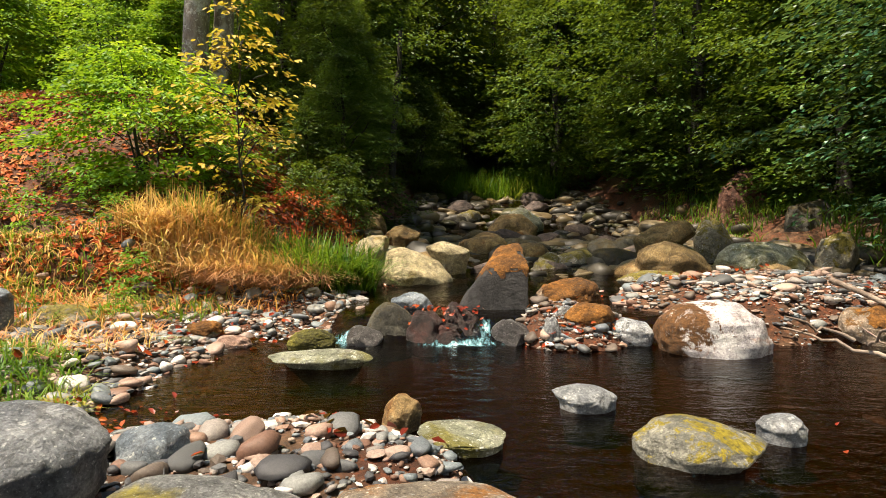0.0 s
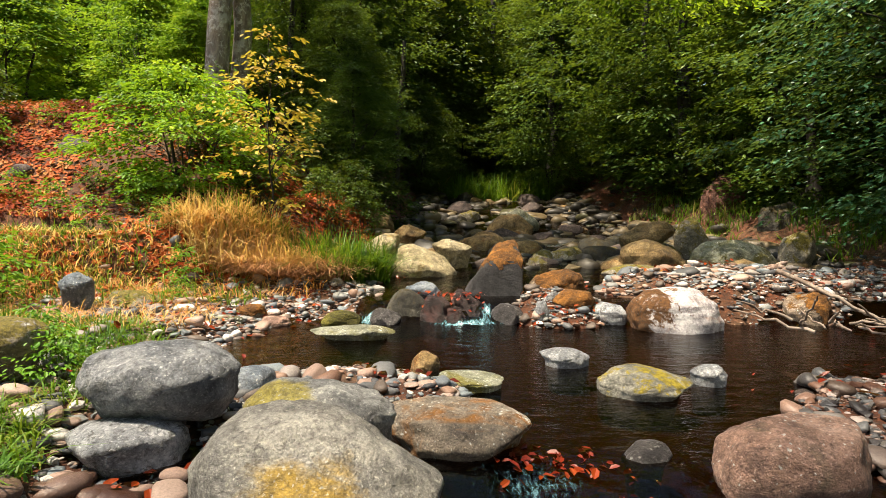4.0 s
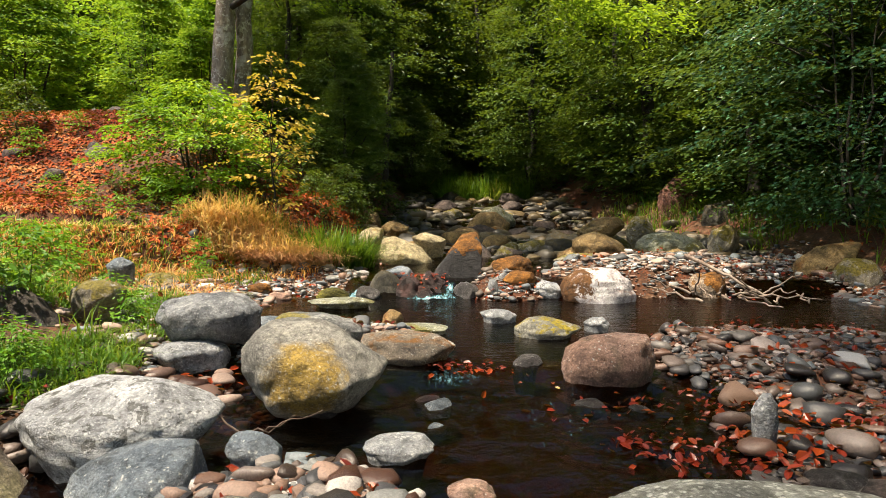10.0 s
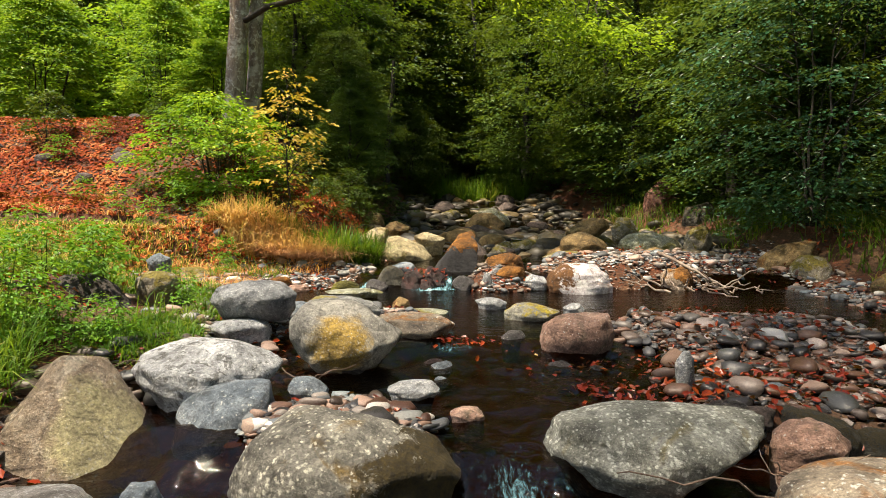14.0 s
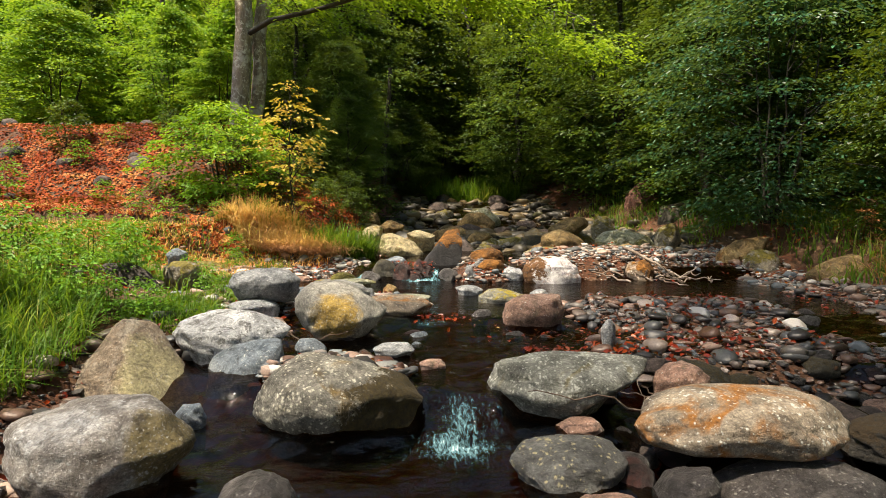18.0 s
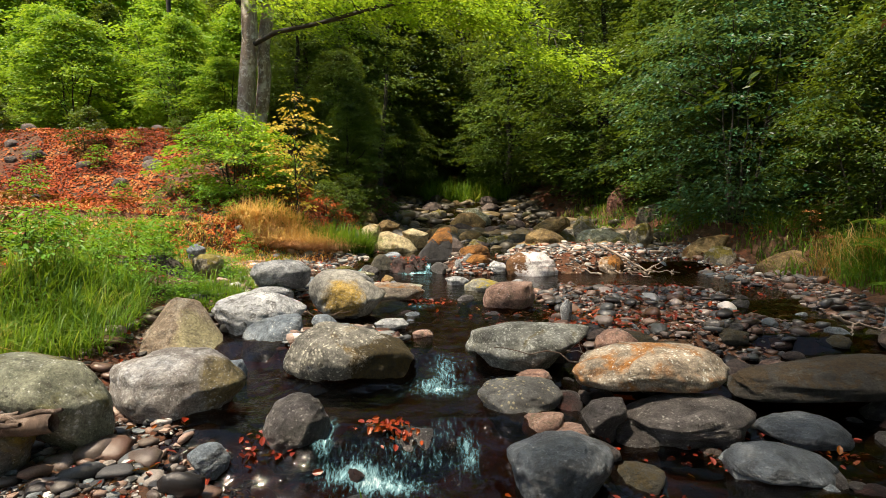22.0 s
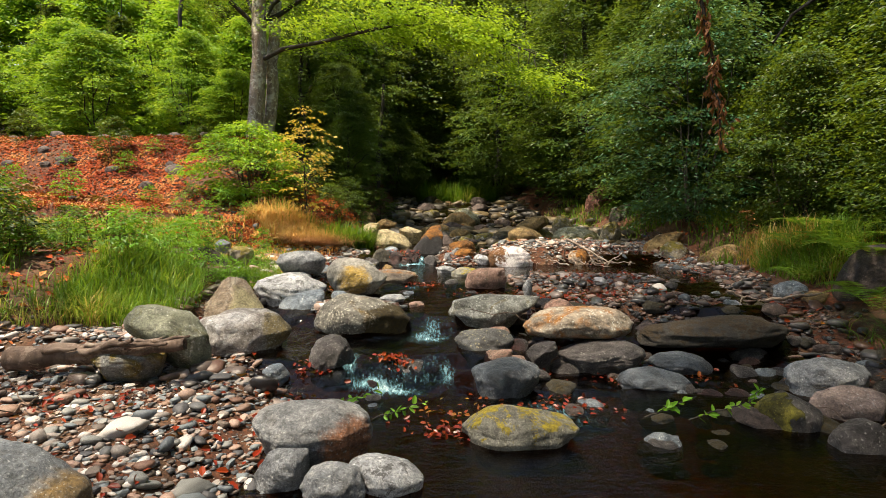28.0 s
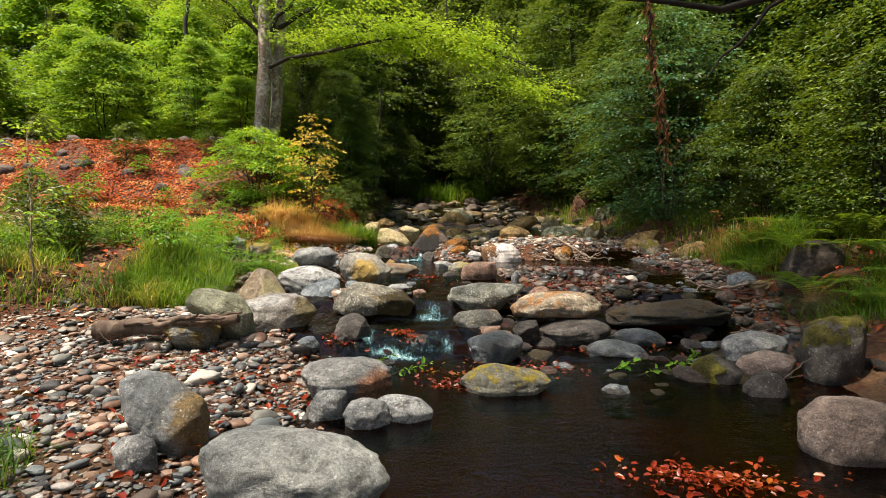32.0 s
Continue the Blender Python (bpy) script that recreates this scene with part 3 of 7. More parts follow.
def bar_rise(x, y):
    best = np.full(np.broadcast(x, y).shape, -1.0)
    for bx, by, ax, ay, h in BARS:
        r = np.hypot((x - bx) / ax, (y - by) / ay) + 0.35 * (vnoise(x * 2, y * 2, 4) - 0.5)
        best = np.maximum(best, h * (1 - step(0.45, 1.0, r)) - 0.2 * step(0.7, 1.25, r))
    return best


def ground_z(x, y):
    x, y = np.asarray(x, float), np.asarray(y, float)
    wob = 0.35 * (vnoise(x * 0.9, y * 0.9, 1) - 0.5)
    dl, dr = station(y, 1) - x + wob, x - station(y, 2) + wob
    wz, bl = water_z(y, x), station(y, 3)
    bed = -0.22 * step(0.0, 0.7, np.minimum(-dl, -dr)) + 0.08 * (vnoise(x * 2.3, y * 2.3, 2) - 0.5)
    bed = np.maximum(bed, bar_rise(x, y) + 0.04 * (vnoise(x * 4, y * 4, 5) - 0.5))
    left = (0.13 - 0.06 * step(3.4, 4.2, y)) * step(0, 0.5, dl) + 0.05 * np.clip(dl, 0, bl) + station(y, 4) * step(0, 1.4, dl - bl) + 0.06 * np.clip(dl - bl - 1.4, 0, 60)
    right = 0.1 * step(0, 0.4, dr) + station(y, 5) * step(0.3, 1.7, dr) + 0.1 * np.clip(dr - 1.7, 0, 60)
    z = wz + np.where(dl > 0, left, np.where(dr > 0, right, bed))
    # the leaf-strewn hillside and its terrace on the left
    hill = 1.15 + 2.7 * step(6.2, 11.2, y + 0.7 * (vnoise(x * 0.5, y * 0.5, 6) - 0.5)) + 0.02 * np.clip(y - 11, 0, 40)
    k = step(2.6, 5.0, -x + 0.5 * (vnoise(x, y, 7) - 0.5)) * step(4.6, 7.0, y)
    z = z * (1 - k) + np.maximum(hill, z) * k
    z = np.where((x < -4) & (y < 6.5), np.minimum(z, 1.25 + 0.02 * np.clip(-x - 8, 0, 40)), z)
    z = z + 0.1 * (vnoise(x * 1.1, y * 1.1, 8) - 0.5) * step(0.2, 2, np.maximum(dl - bl, dr))
    far = np.hypot(x - 1, y - 5)
    return z + 3.5 * step(32, 90, far)


def axis(lo, a, b, hi, fine, coarse):
    out = [np.linspace(a, b, int((b - a) / fine) + 1)]
    for start, end in ((b, hi), (a, lo)):
        s, p = [], start
        d = fine
        while abs(end - p) > d:
            d = min(d * 1.25, coarse)
            p += d if end > start else -d
            s.append(p)
        out.append(np.array(s + [end]))
    return np.unique(np.concatenate(out))


def sheet(name, xs, ys, zfun, mat):
    gx, gy = np.meshgrid(xs, ys)
    gz = zfun(gx, gy)
    n, k = len(ys), len(xs)
    i = (np.arange(n - 1)[:, None] * k + np.arange(k - 1)[None]).ravel()
    f = np.stack([i, i + 1, i + k + 1, i + k], 1)
    return quick_mesh(name, np.stack([gx.ravel(), gy.ravel(), gz.ravel()], 1), f, mat)


ground = new("ground", sheet("ground", axis(-300, -9, 9, 300, 0.09, 25), axis(-300, -9.5, 14, 300, 0.09, 25), ground_z, M_GROUND))
tagged(ground, "stony forest soil strewn with leaf litter along the stream", "ground", kind="structure")


CASCADES = [(0.08, -2.24, 0.3, 0.11, 0.95), (-0.22, -1.98, 0.06, 0.2, 0.9), (0.62, -1.98, 0.07, 0.2, 0.65), (0.48, -1.2, 0.2, 0.17, 0.85), (0.5, -0.95, 0.12, 0.26, 0.65), (0.15, 4.62, 0.32, 0.08, 0.95), (0.37, 4.78, 0.05, 0.14, 1.0), (-0.06, 4.72, 0.03, 0.1, 0.8), (-0.85, 4.7, 0.12, 0.12, 0.8), (0.3, 1.32, 0.2, 0.12, 0.5), (0.9, 0.75, 0.5, 0.35, 0.14), (1.3, -2.75, 0.4, 0.3, 0.45), (3.2, 11, 1.5, 2.5, 0.4)]


def foam_amount(x, y):
    g = np.abs(water_z(y + 0.04, x) - water_z(y - 0.04, x)) / 0.08
    gap = np.where(y < -1.5, np.exp(-((x - 0.2) / 0.42) ** 4), np.exp(-((x - 0.55) / 0.22) ** 4)) * (y < 0)
    return np.maximum(0.62 * np.clip(g, 0, 1) * gap, np.max([k * np.exp(-((x - a) / rx) ** 2 - ((y - c) / ry) ** 2) for a, c, rx, ry, k in CASCADES], axis=0))


def water_surface(x, y):
    turb = foam_amount(x, y)
    steep = np.interp(y, (-2.5, -2.2, -1.8, -1.45, -1.15, -0.75, 1.0, 1.3, 1.6, 4.5, 4.75, 5.0, 8, 30), (0.15, 1, 0.6, 0.3, 1, 0.6, 0.6, 0.9, 0.05, 0.05, 1, 0.15, 0.7, 0.9))
    return water_z(y, x) + 0.07 * steep * (vnoise(x * 6, y * 8, 9) - 0.5) + 0.03 * steep * (vnoise(x * 17, y * 17, 10) - 0.5) + 0.05 * turb * (vnoise(x * 21, y * 12, 11) - 0.4)


water = new("water", sheet("water", axis(-3.6, -1.2, 1.6, 8, 0.03, 0.12), axis(-11, -3.0, 5.0, 24, 0.03, 0.15), water_surface, M_WATER))
co = np.empty(len(water.data.vertices) * 3, np.float32)
water.data.vertices.foreach_get("co", co)
water.data.attributes.new("foam", "FLOAT", "POINT").data.foreach_set("value", foam_amount(co[0::3], co[1::3]).astype(np.float32))
tagged(water, "shallow clear brown stream water with small ripples", "stream", kind="structure")


# ---- stones ----
def rock_verts(seed, sub=4, cuts=12, sharp=16.0, rough=0.05, outline=()):
    """A unit stone: a ball flattened by random planes, or by the faces of its outline, softened, then roughened."""
    r = np.random.default_rng(seed)
    v, f = SPHERES[sub]
    if outline:
        # each side of the outline becomes three faces: one upright and one slanting to the front and to the back
        c = np.array(outline, float)
        e = np.roll(c, -1, 0) - c
        out2 = np.stack([-e[:, 1], e[:, 0]], 1) / np.linalg.norm(e, axis=1)[:, None]
        dist = (out2 * c).sum(1)
        n, d = [(0, -1, 0), (0, 1, 0)], [1.0, 1.0]
        for (nx, nz), q in zip(out2, dist):
            k = r.uniform(0.5, 0.8)
            n += [(nx, 0, nz), (nx, -k, nz), (nx, k, nz)]
            d += [q, q + 0.3 * k, q + 0.3 * k]
        n, d = np.array(n, float), np.array(d, float)
        size = np.linalg.norm(n, axis=1)
        n, d = n / size[:, None], np.maximum(d / size, 0.08)
        extra = r.normal(size=(22, 3)) * (1, 1.3, 1)
        extra /= np.linalg.norm(extra, axis=1)[:, None]
        # chips taken off just below the surface that the faces leave
        edge = 1 / np.maximum((np.maximum(extra @ n.T, 1e-3) / d).max(1), np.sqrt((extra[:, 0] / 1.4) ** 2 + extra[:, 1] ** 2 + (extra[:, 2] / 1.4) ** 2))
        n, d = np.vstack([n, extra]), np.append(d, edge * r.uniform(0.9, 1.02, 22))
        s = np.maximum(v @ n.T, 1e-3) / d
        ball = np.sqrt((v[:, 0] / 1.4) ** 2 + v[:, 1] ** 2 + (v[:, 2] / 1.4) ** 2)
        rad = 1.0 / (ball ** sharp + (s ** sharp).sum(1)) ** (1 / sharp)
    else:
        n = r.normal(size=(cuts, 3))
        n /= np.linalg.norm(n, axis=1)[:, None]
        d = r.uniform(0.56, 0.9, cuts)
        v = np.sign(v) * np.abs(v) ** 0.8
        v = v / np.linalg.norm(v, axis=1)[:, None] ** 0.85
        s = np.maximum(v @ n.T, 1e-3) / d
        rad = 1.0 / (1.0 + (s ** sharp).sum(1)) ** (1 / sharp)
    out = v * rad[:, None]
    for k, amp in ((2.2, 1.0), (5.0, 0.5), (11.0, 0.3), (23.0, 0.14)):
        a = r.normal(size=(5, 3)) * k
        out = out * (1 + rough * amp * np.sin(v @ a.T + r.uniform(0, 6.28, 5)).sum(1) / 2.2)[:, None]
    for k, amp in ((3.0, 0.5), (7.0, 0.3)):
        a = r.normal(size=(3, 3)) * k
        out = out * (1 - rough * amp * np.abs(np.sin(v @ a.T + r.uniform(0, 6.28, 3))).min(1) ** 0.5)[:, None]
    lo, hi = out.min(0), out.max(0)
    return (out - (lo + hi) / 2) / (hi - lo) * 2, f


def boulder(name, x, y, top, bottom, w, depth, mat, label, seed, turn=0.0, tilt=0.0, sub=5, cuts=14, sharp=19.0, rough=0.05, outline=(), sink=0.6, category="boulder", group=""):
    """One stone, top and visible bottom given; it goes on below its bottom by a share of its height, and down to the ground."""
    v, f = rock_verts(seed, sub, cuts, sharp, rough, outline)
    h = top - bottom
    v = v * (w / 2, depth / 2, h * (1 + sink) / 2)
    mid = top - h * (1 + sink) / 2
    reach = max(sink * h, bottom - float(ground_z(x, y)) + 0.04) if sink > 0.25 else sink * h
    under = np.minimum(v[:, 2] + mid - bottom, 0)
    v[:, 2] += under * (reach / max(sink * h, 1e-6) - 1)
    ob = new(name, quick_mesh(name, v, f, mat))
    ob.matrix_world = pose(x, y, mid, tilt, 0, turn)
    return tagged(ob, label, category, group)


def moss_patch(ob, way, cover, mat, seed, thick=0.012):
    """A furry moss pad as a part of its stone, grown over the side that faces way."""
    me = ob.data
    n = len(me.vertices)
    co = np.empty(n * 3, np.float32)
    me.vertices.foreach_get("co", co)
    co = co.reshape(-1, 3)
    lo, hi = co.min(0), co.max(0)
    u = (co - (lo + hi) / 2) / (hi - lo) * 2
    r = np.random.default_rng(seed)
    w = np.array(way, float) / np.linalg.norm(way)
    score = u @ w + 0.22 * np.sin(u @ (r.normal(size=(4, 3)) * 5).T + r.uniform(0, 6, 4)).sum(1) / 2 + 0.07 * np.sin(u @ (r.normal(size=(5, 3)) * 16).T + r.uniform(0, 6, 5)).sum(1) / 2 + r.normal(0, 0.03, n)
    f = np.array([p.vertices[:] for p in me.polygons])
    f = f[(score[f] > cover).all(1)]
    used = np.unique(f)
    idx = np.full(n, -1)
    idx[used] = np.arange(len(used))
    edge = np.clip((score[used] - cover) / 0.25, 0, 1)
    out = co[used] + unit_rows(co[used]) * (thick * (0.15 + edge * r.uniform(0.5, 1.5, len(used))))[:, None]
    child = new("moss", quick_mesh("moss", out, idx[f], mat))
    child.parent = ob
    return tagged(child, "short furry moss")


def unit_rows(a):
    return a / np.maximum(np.linalg.norm(a, axis=1, keepdims=True), 1e-9)


def split_stone(name, x, y, z, mat, label, seed, corners, bevel=0.03):
    """An angular stone: the hull of a few corners, its edges worn round, its faces rough."""
    r = np.random.default_rng(seed)
    bm = bmesh.new()
    for c in corners:
        bm.verts.new(c)
    hull = bmesh.ops.convex_hull(bm, input=bm.verts)
    bmesh.ops.delete(bm, geom=[g for g in hull["geom_interior"] if isinstance(g, bmesh.types.BMVert)], context="VERTS")
    bmesh.ops.bevel(bm, geom=bm.edges[:], offset=bevel, segments=2, profile=0.6, affect="EDGES")
    bmesh.ops.triangulate(bm, faces=bm.faces[:])
    for _ in range(3):
        bmesh.ops.subdivide_edges(bm, edges=[e for e in bm.edges if e.calc_length() > 0.035], cuts=1)
        bmesh.ops.triangulate(bm, faces=bm.faces[:])
    bm.normal_update()
    for v in bm.verts:
        v.co += v.normal * (0.014 * noise.fractal(v.co * 4 + Vector((seed, 0, 0)), 1.0, 2.0, 5))
    me = bpy.data.meshes.new(name)
    bm.to_mesh(me)
    bm.free()
    me.polygons.foreach_set("use_smooth", np.full(len(me.polygons), True))
    me.materials.append(mat)
    ob = new(name, me)
    ob.location = (x, y, z)
    return tagged(ob, label, "boulder")


B = boulder
# round the upper pool
B("boulder", 2.17, 4.46, 0.843, 0.416, 0.89, 0.69, M_WHITE_STONE, "pale whitish boulder with a russet moss patch at the pool edge", 11, sharp=34, rough=0.045, sink=0.4, outline=((-1, -0.16), (-0.95, 0.53), (-0.63, 0.88), (-0.05, 1), (0.53, 0.88), (0.88, 0.42), (1, -0.23), (0.9, -1), (-0.9, -1)))
B("boulder", 1.16, 2.47, 0.588, 0.443, 0.58, 0.45, M_POOLMOSS, "low mossy boulder standing in the pool", 12, sharp=34, rough=0.045, sink=0.4, outline=((-1, 0.04), (-0.62, 0.76), (-0.19, 1), (0.35, 0.71), (1, 0.1), (0.41, -1), (-0.9, -1)))
B("boulder", 1.63, 2.63, 0.561, 0.465, 0.23, 0.22, M_GREY, "small grey boulder standing in the pool", 13, sharp=34, rough=0.045, sink=0.4, outline=((-1, 0.21), (-0.24, 1), (0.68, 1), (1, -0.05), (0.9, -1), (-0.81, -1)))
B("flat_stone", 0.80, 3.10, 0.555, 0.472, 0.36, 0.29, M_GREY, "flat pale grey stone barely above the pool", 14, sharp=34, rough=0.045, sink=0.4, category="stone", outline=((-1, 0.33), (-0.22, 1), (0.39, 0.84), (1, -0.07), (0.9, -1), (-0.66, -1)))
B("flat_stone", -0.88, 3.96, 0.548, 0.471, 0.76, 0.39, M_GREEN, "long flat lichened stone in the pool", 15, sharp=34, rough=0.045, sink=0.4, category="stone", outline=((-1, 0.2), (-0.15, 0.89), (0.58, 1), (1, 0.2), (0.19, -1)))
B("flat_stone", 0.09, 2.59, 0.505, 0.464, 0.42, 0.36, M_GREEN, "flat greenish stone at the tip of the gravel", 16, sharp=34, rough=0.045, sink=0.4, category="stone", outline=((-1, 0.8), (-0.34, 1), (0.44, 0.71), (1, 0.06), (0.9, -1), (-0.59, -1)))
B("boulder", -0.44, 7.19, 1.123, 0.644, 1.15, 0.98, M_BEIGE, "smooth beige boulder at the foot of the grassy bank", 17, sharp=34, rough=0.045, sink=0.4, outline=((-1, 0.22), (-0.61, 0.87), (-0.05, 1), (0.65, 0.48), (1, -0.21), (0.9, -1), (-0.67, -1)))
mb = split_stone("boulder", 0.49, 5.5, 0.45, M_BLOCK, "dark blocky boulder with a rusty top above the little fall", 18,
            [(-0.4, -0.28, 0), (0.34, -0.28, 0), (0.34, 0.3, 0), (-0.34, 0.3, 0), (-0.3, -0.2, 0.3), (-0.08, -0.2, 0.54), (0.34, -0.16, 0.58), (0.3, 0.2, 0.8), (0.08, 0.2, 0.75)], 0.035)
moss_patch(mb, (0, -0.25, 1), 0.42, M_MOSS_RUSSET, 13)
B("boulder", 1.67, 13.35, 1.599, 0.994, 1.22, 0.95, M_TAN, "tan boulder upstream among the rapids", 19, sharp=34, rough=0.045, sink=0.4, outline=((-1, -0.21), (-0.5, 0.84), (0.3, 1), (1, 0.11), (0.68, -1), (-0.9, -1)))
B("boulder", 3.05, 7.28, 1.195, 0.729, 1.01, 0.77, M_TAN, "rounded orange-tan boulder above the gravel bar", 20, sharp=34, rough=0.045, sink=0.4, outline=((-1, 0.21), (-0.77, 0.84), (-0.23, 1), (0.54, 0.55), (1, -0.13), (0.9, -1), (-0.62, -1)))
B("boulder", 4.41, 7.65, 1.179, 0.710, 1.25, 0.88, M_GREEN, "broad greenish boulder above the gravel bar", 21, sharp=34, rough=0.045, sink=0.4, outline=((-1, -0.17), (-0.73, 0.77), (0.01, 1), (0.81, 0.65), (1, 0.06), (0.9, -1), (-0.9, -1)))
mb = B("boulder", 1.21, 5.48, 0.910, 0.610, 0.67, 0.56, M_RUST, "pale boulder with rusty moss beside the little fall", 22, sharp=34, rough=0.045, sink=0.4, outline=((-1, -0.23), (-0.6, 0.49), (0.31, 1), (0.85, 0.63), (1, -0.14), (0.9, -1), (-0.9, -1)))
moss_patch(mb, (0.1, -0.5, 0.3), 0.1, M_MOSS_RUSSET, 3)
mb = B("boulder", 1.26, 4.76, 0.755, 0.583, 0.41, 0.35, M_RUST, "moss-furred stone at the pool edge", 23, sharp=34, rough=0.045, sink=0.4, outline=((-1, 0.06), (-0.47, 0.76), (0.6, 1), (1, 0.06), (0.9, -1), (-0.9, -1)))
moss_patch(mb, (0, -0.3, 1), 0.0, M_MOSS_RUSSET, 4)
mb = B("boulder", 3.66, 4.75, 0.749, 0.420, 0.46, 0.41, M_RUST, "rust-stained boulder at the end of the gravel bar", 24, sharp=34, rough=0.045, sink=0.4, outline=((-1, 0.23), (-0.6, 0.78), (0.4, 1), (1, 0.23), (0.54, -1), (-0.72, -1)))
moss_patch(mb, (0.6, -0.5, 0.6), 0.5, M_MOSS_RUSSET, 11)
B("boulder", 5.81, 5.64, 1.104, 0.618, 0.81, 0.69, M_TAN, "tan boulder below the overhanging branches", 25, sharp=34, rough=0.045, sink=0.4, outline=((-1, -0.04), (-0.22, 0.61), (0.59, 1), (1, 0.87), (0.96, 0.22), (-0.02, -1), (-0.9, -1)))
B("boulder", 5.78, 4.97, 0.906, 0.345, 0.63, 0.56, M_MOSSY, "brown mossy boulder at the bank", 26, sharp=34, rough=0.045, sink=0.4, outline=((-1, 0.41), (-0.64, 0.94), (0.33, 1), (1, 0.31), (0.51, -1), (-0.57, -1)))
B("boulder", 6.05, 3.57, 0.918, 0.328, 0.86, 0.68, M_TAN, "tan and grey boulder at the grassy bank", 27, sharp=34, rough=0.045, sink=0.4, outline=((-1, 0.4), (-0.53, 0.77), (0.4, 1), (1, 0.59), (0.96, -0.07), (0.87, -1), (-0.48, -1)))
# the group beside the narrows
B("boulder", -0.50, 0.91, 0.860, 0.405, 0.82, 0.69, M_OCHRE, "large rounded grey boulder with an ochre patch", 31, sharp=34, rough=0.045, sink=0.2, outline=((-1, 0.34), (-0.91, 0.84), (-0.55, 1), (0.04, 0.98), (0.37, 0.71), (1, 0.03), (0.45, -1), (-0.68, -1)))
B("boulder", -1.44, 1.70, 0.911, 0.581, 0.74, 0.53, M_GREY, "rounded grey boulder speckled with lichen", 32, sharp=34, rough=0.045, sink=0.12, outline=((-1, -0.07), (-0.75, 0.64), (-0.11, 1), (0.63, 0.91), (1, 0.29), (0.82, -1), (-0.68, -1)))
B("boulder", -0.60, 1.35, 0.825, 0.637, 0.63, 0.48, M_TOPYELLOW, "pale yellowish boulder behind larger ones", 33, sharp=34, rough=0.045, sink=0.4, outline=((-1, 0.66), (-0.89, 1), (0.24, 0.98), (0.82, 0.56), (1, 0.07), (0.9, -1), (-0.77, -1)))
B("boulder", -0.02, 1.71, 0.625, 0.415, 0.71, 0.55, M_ORANGE, "flat-topped speckled boulder at the narrows", 34, sharp=34, rough=0.045, sink=0.4, outline=((-1, 0.78), (-0.66, 0.98), (0.08, 1), (0.68, 0.78), (1, 0.38), (0.43, -1), (-0.78, -1), (-0.87, -0.33)))
B("boulder", -2.88, 1.73, 0.97, 0.530, 0.74, 0.46, M_CAPPED, "broad dark-capped boulder sunk in the grassy bank", 145, sharp=34, rough=0.045, sink=0.4, outline=((-1, 0.46), (-0.64, 1), (0.19, 1), (0.61, 0.64), (1, -0.16), (0.9, -1), (-0.79, -1), (-0.88, -0.43)))
B("boulder", -2.48, 2.10, 0.954, 0.755, 0.42, 0.34, M_MOSSY, "small mossy boulder in the grass", 146, sharp=34, rough=0.045, sink=0.4, outline=((-1, 0.46), (-0.53, 0.93), (0.53, 1), (1, 0.29), (0.48, -1), (-0.79, -1)))
B("boulder", -3.56, 4.36, 0.98, 0.805, 0.32, 0.26, M_SLATE, "bluish grey stone standing in grass", 147, sharp=34, rough=0.045, sink=0.4, outline=((-1, 0.18), (0, 1), (1, 0.39), (1, -0.43), (0.9, -1), (-0.68, -1)))
B("boulder", -1.50, 1.53, 0.615, 0.456, 0.51, 0.43, M_PALE, "low whitish boulder under a grey one", 35, sharp=34, rough=0.045, sink=0.4, outline=((-1, 0.4), (-0.29, 0.88), (0.48, 1), (1, 0.4), (1, -0.43), (0.9, -1), (-0.61, -1)))
B("boulder", -1.26, 0.27, 0.698, 0.382, 0.90, 0.65, M_PALE, "big whitish boulder with black lichen marks", 36, sharp=34, rough=0.045, sink=0.4, outline=((-1, 0.32), (-0.9, 0.81), (-0.52, 1), (0.24, 0.94), (0.77, 0.63), (1, 0.32), (0.49, -1), (-0.67, -1)))
B("boulder", -1.05, -0.04, 0.547, 0.141, 0.57, 0.51, M_SLATE, "grey-blue boulder leaning against a whitish one", 237, sharp=34, rough=0.045, sink=0.4, outline=((-1, -0.19), (-0.95, 0.23), (-0.58, 0.61), (0.05, 0.86), (0.68, 1), (1, 0.77), (0.33, -1), (-0.9, -1)))
B("boulder", 1.32, 1.30, 0.678, 0.394, 0.61, 0.49, M_PINK, "pinkish-brown boulder standing in the shallows", 38, sharp=34, rough=0.045, sink=0.4, outline=((-1, -0.23), (-0.81, 0.44), (-0.5, 0.71), (0.43, 1), (0.84, 0.84), (1, 0.04), (0.9, -1), (-0.9, -1)))
split_stone("boulder", -1.83, -0.2, 0.1, M_WEDGE, "wedge-shaped brown boulder with a ridge", 39,
            [(-0.52, -0.12, 0), (-0.38, -0.36, -0.06), (0.26, -0.42, -0.06), (0.52, 0.0, -0.02), (0.44, 0.26, 0), (-0.44, 0.28, 0), (-0.02, -0.02, 0.63), (0.1, 0.2, 0.56), (-0.12, 0.04, 0.57)], 0.025)
B("boulder", -1.30, -1.45, 0.541, 0.202, 0.89, 0.69, M_BIG, "big smooth boulder, pale top and ochre end", 40, sharp=34, rough=0.045, sink=0.4, outline=((-1, 0.44), (-0.92, 0.67), (-0.36, 0.93), (0.2, 1), (0.72, 0.9), (1, 0.09), (0.62, -1), (-0.7, -1)))
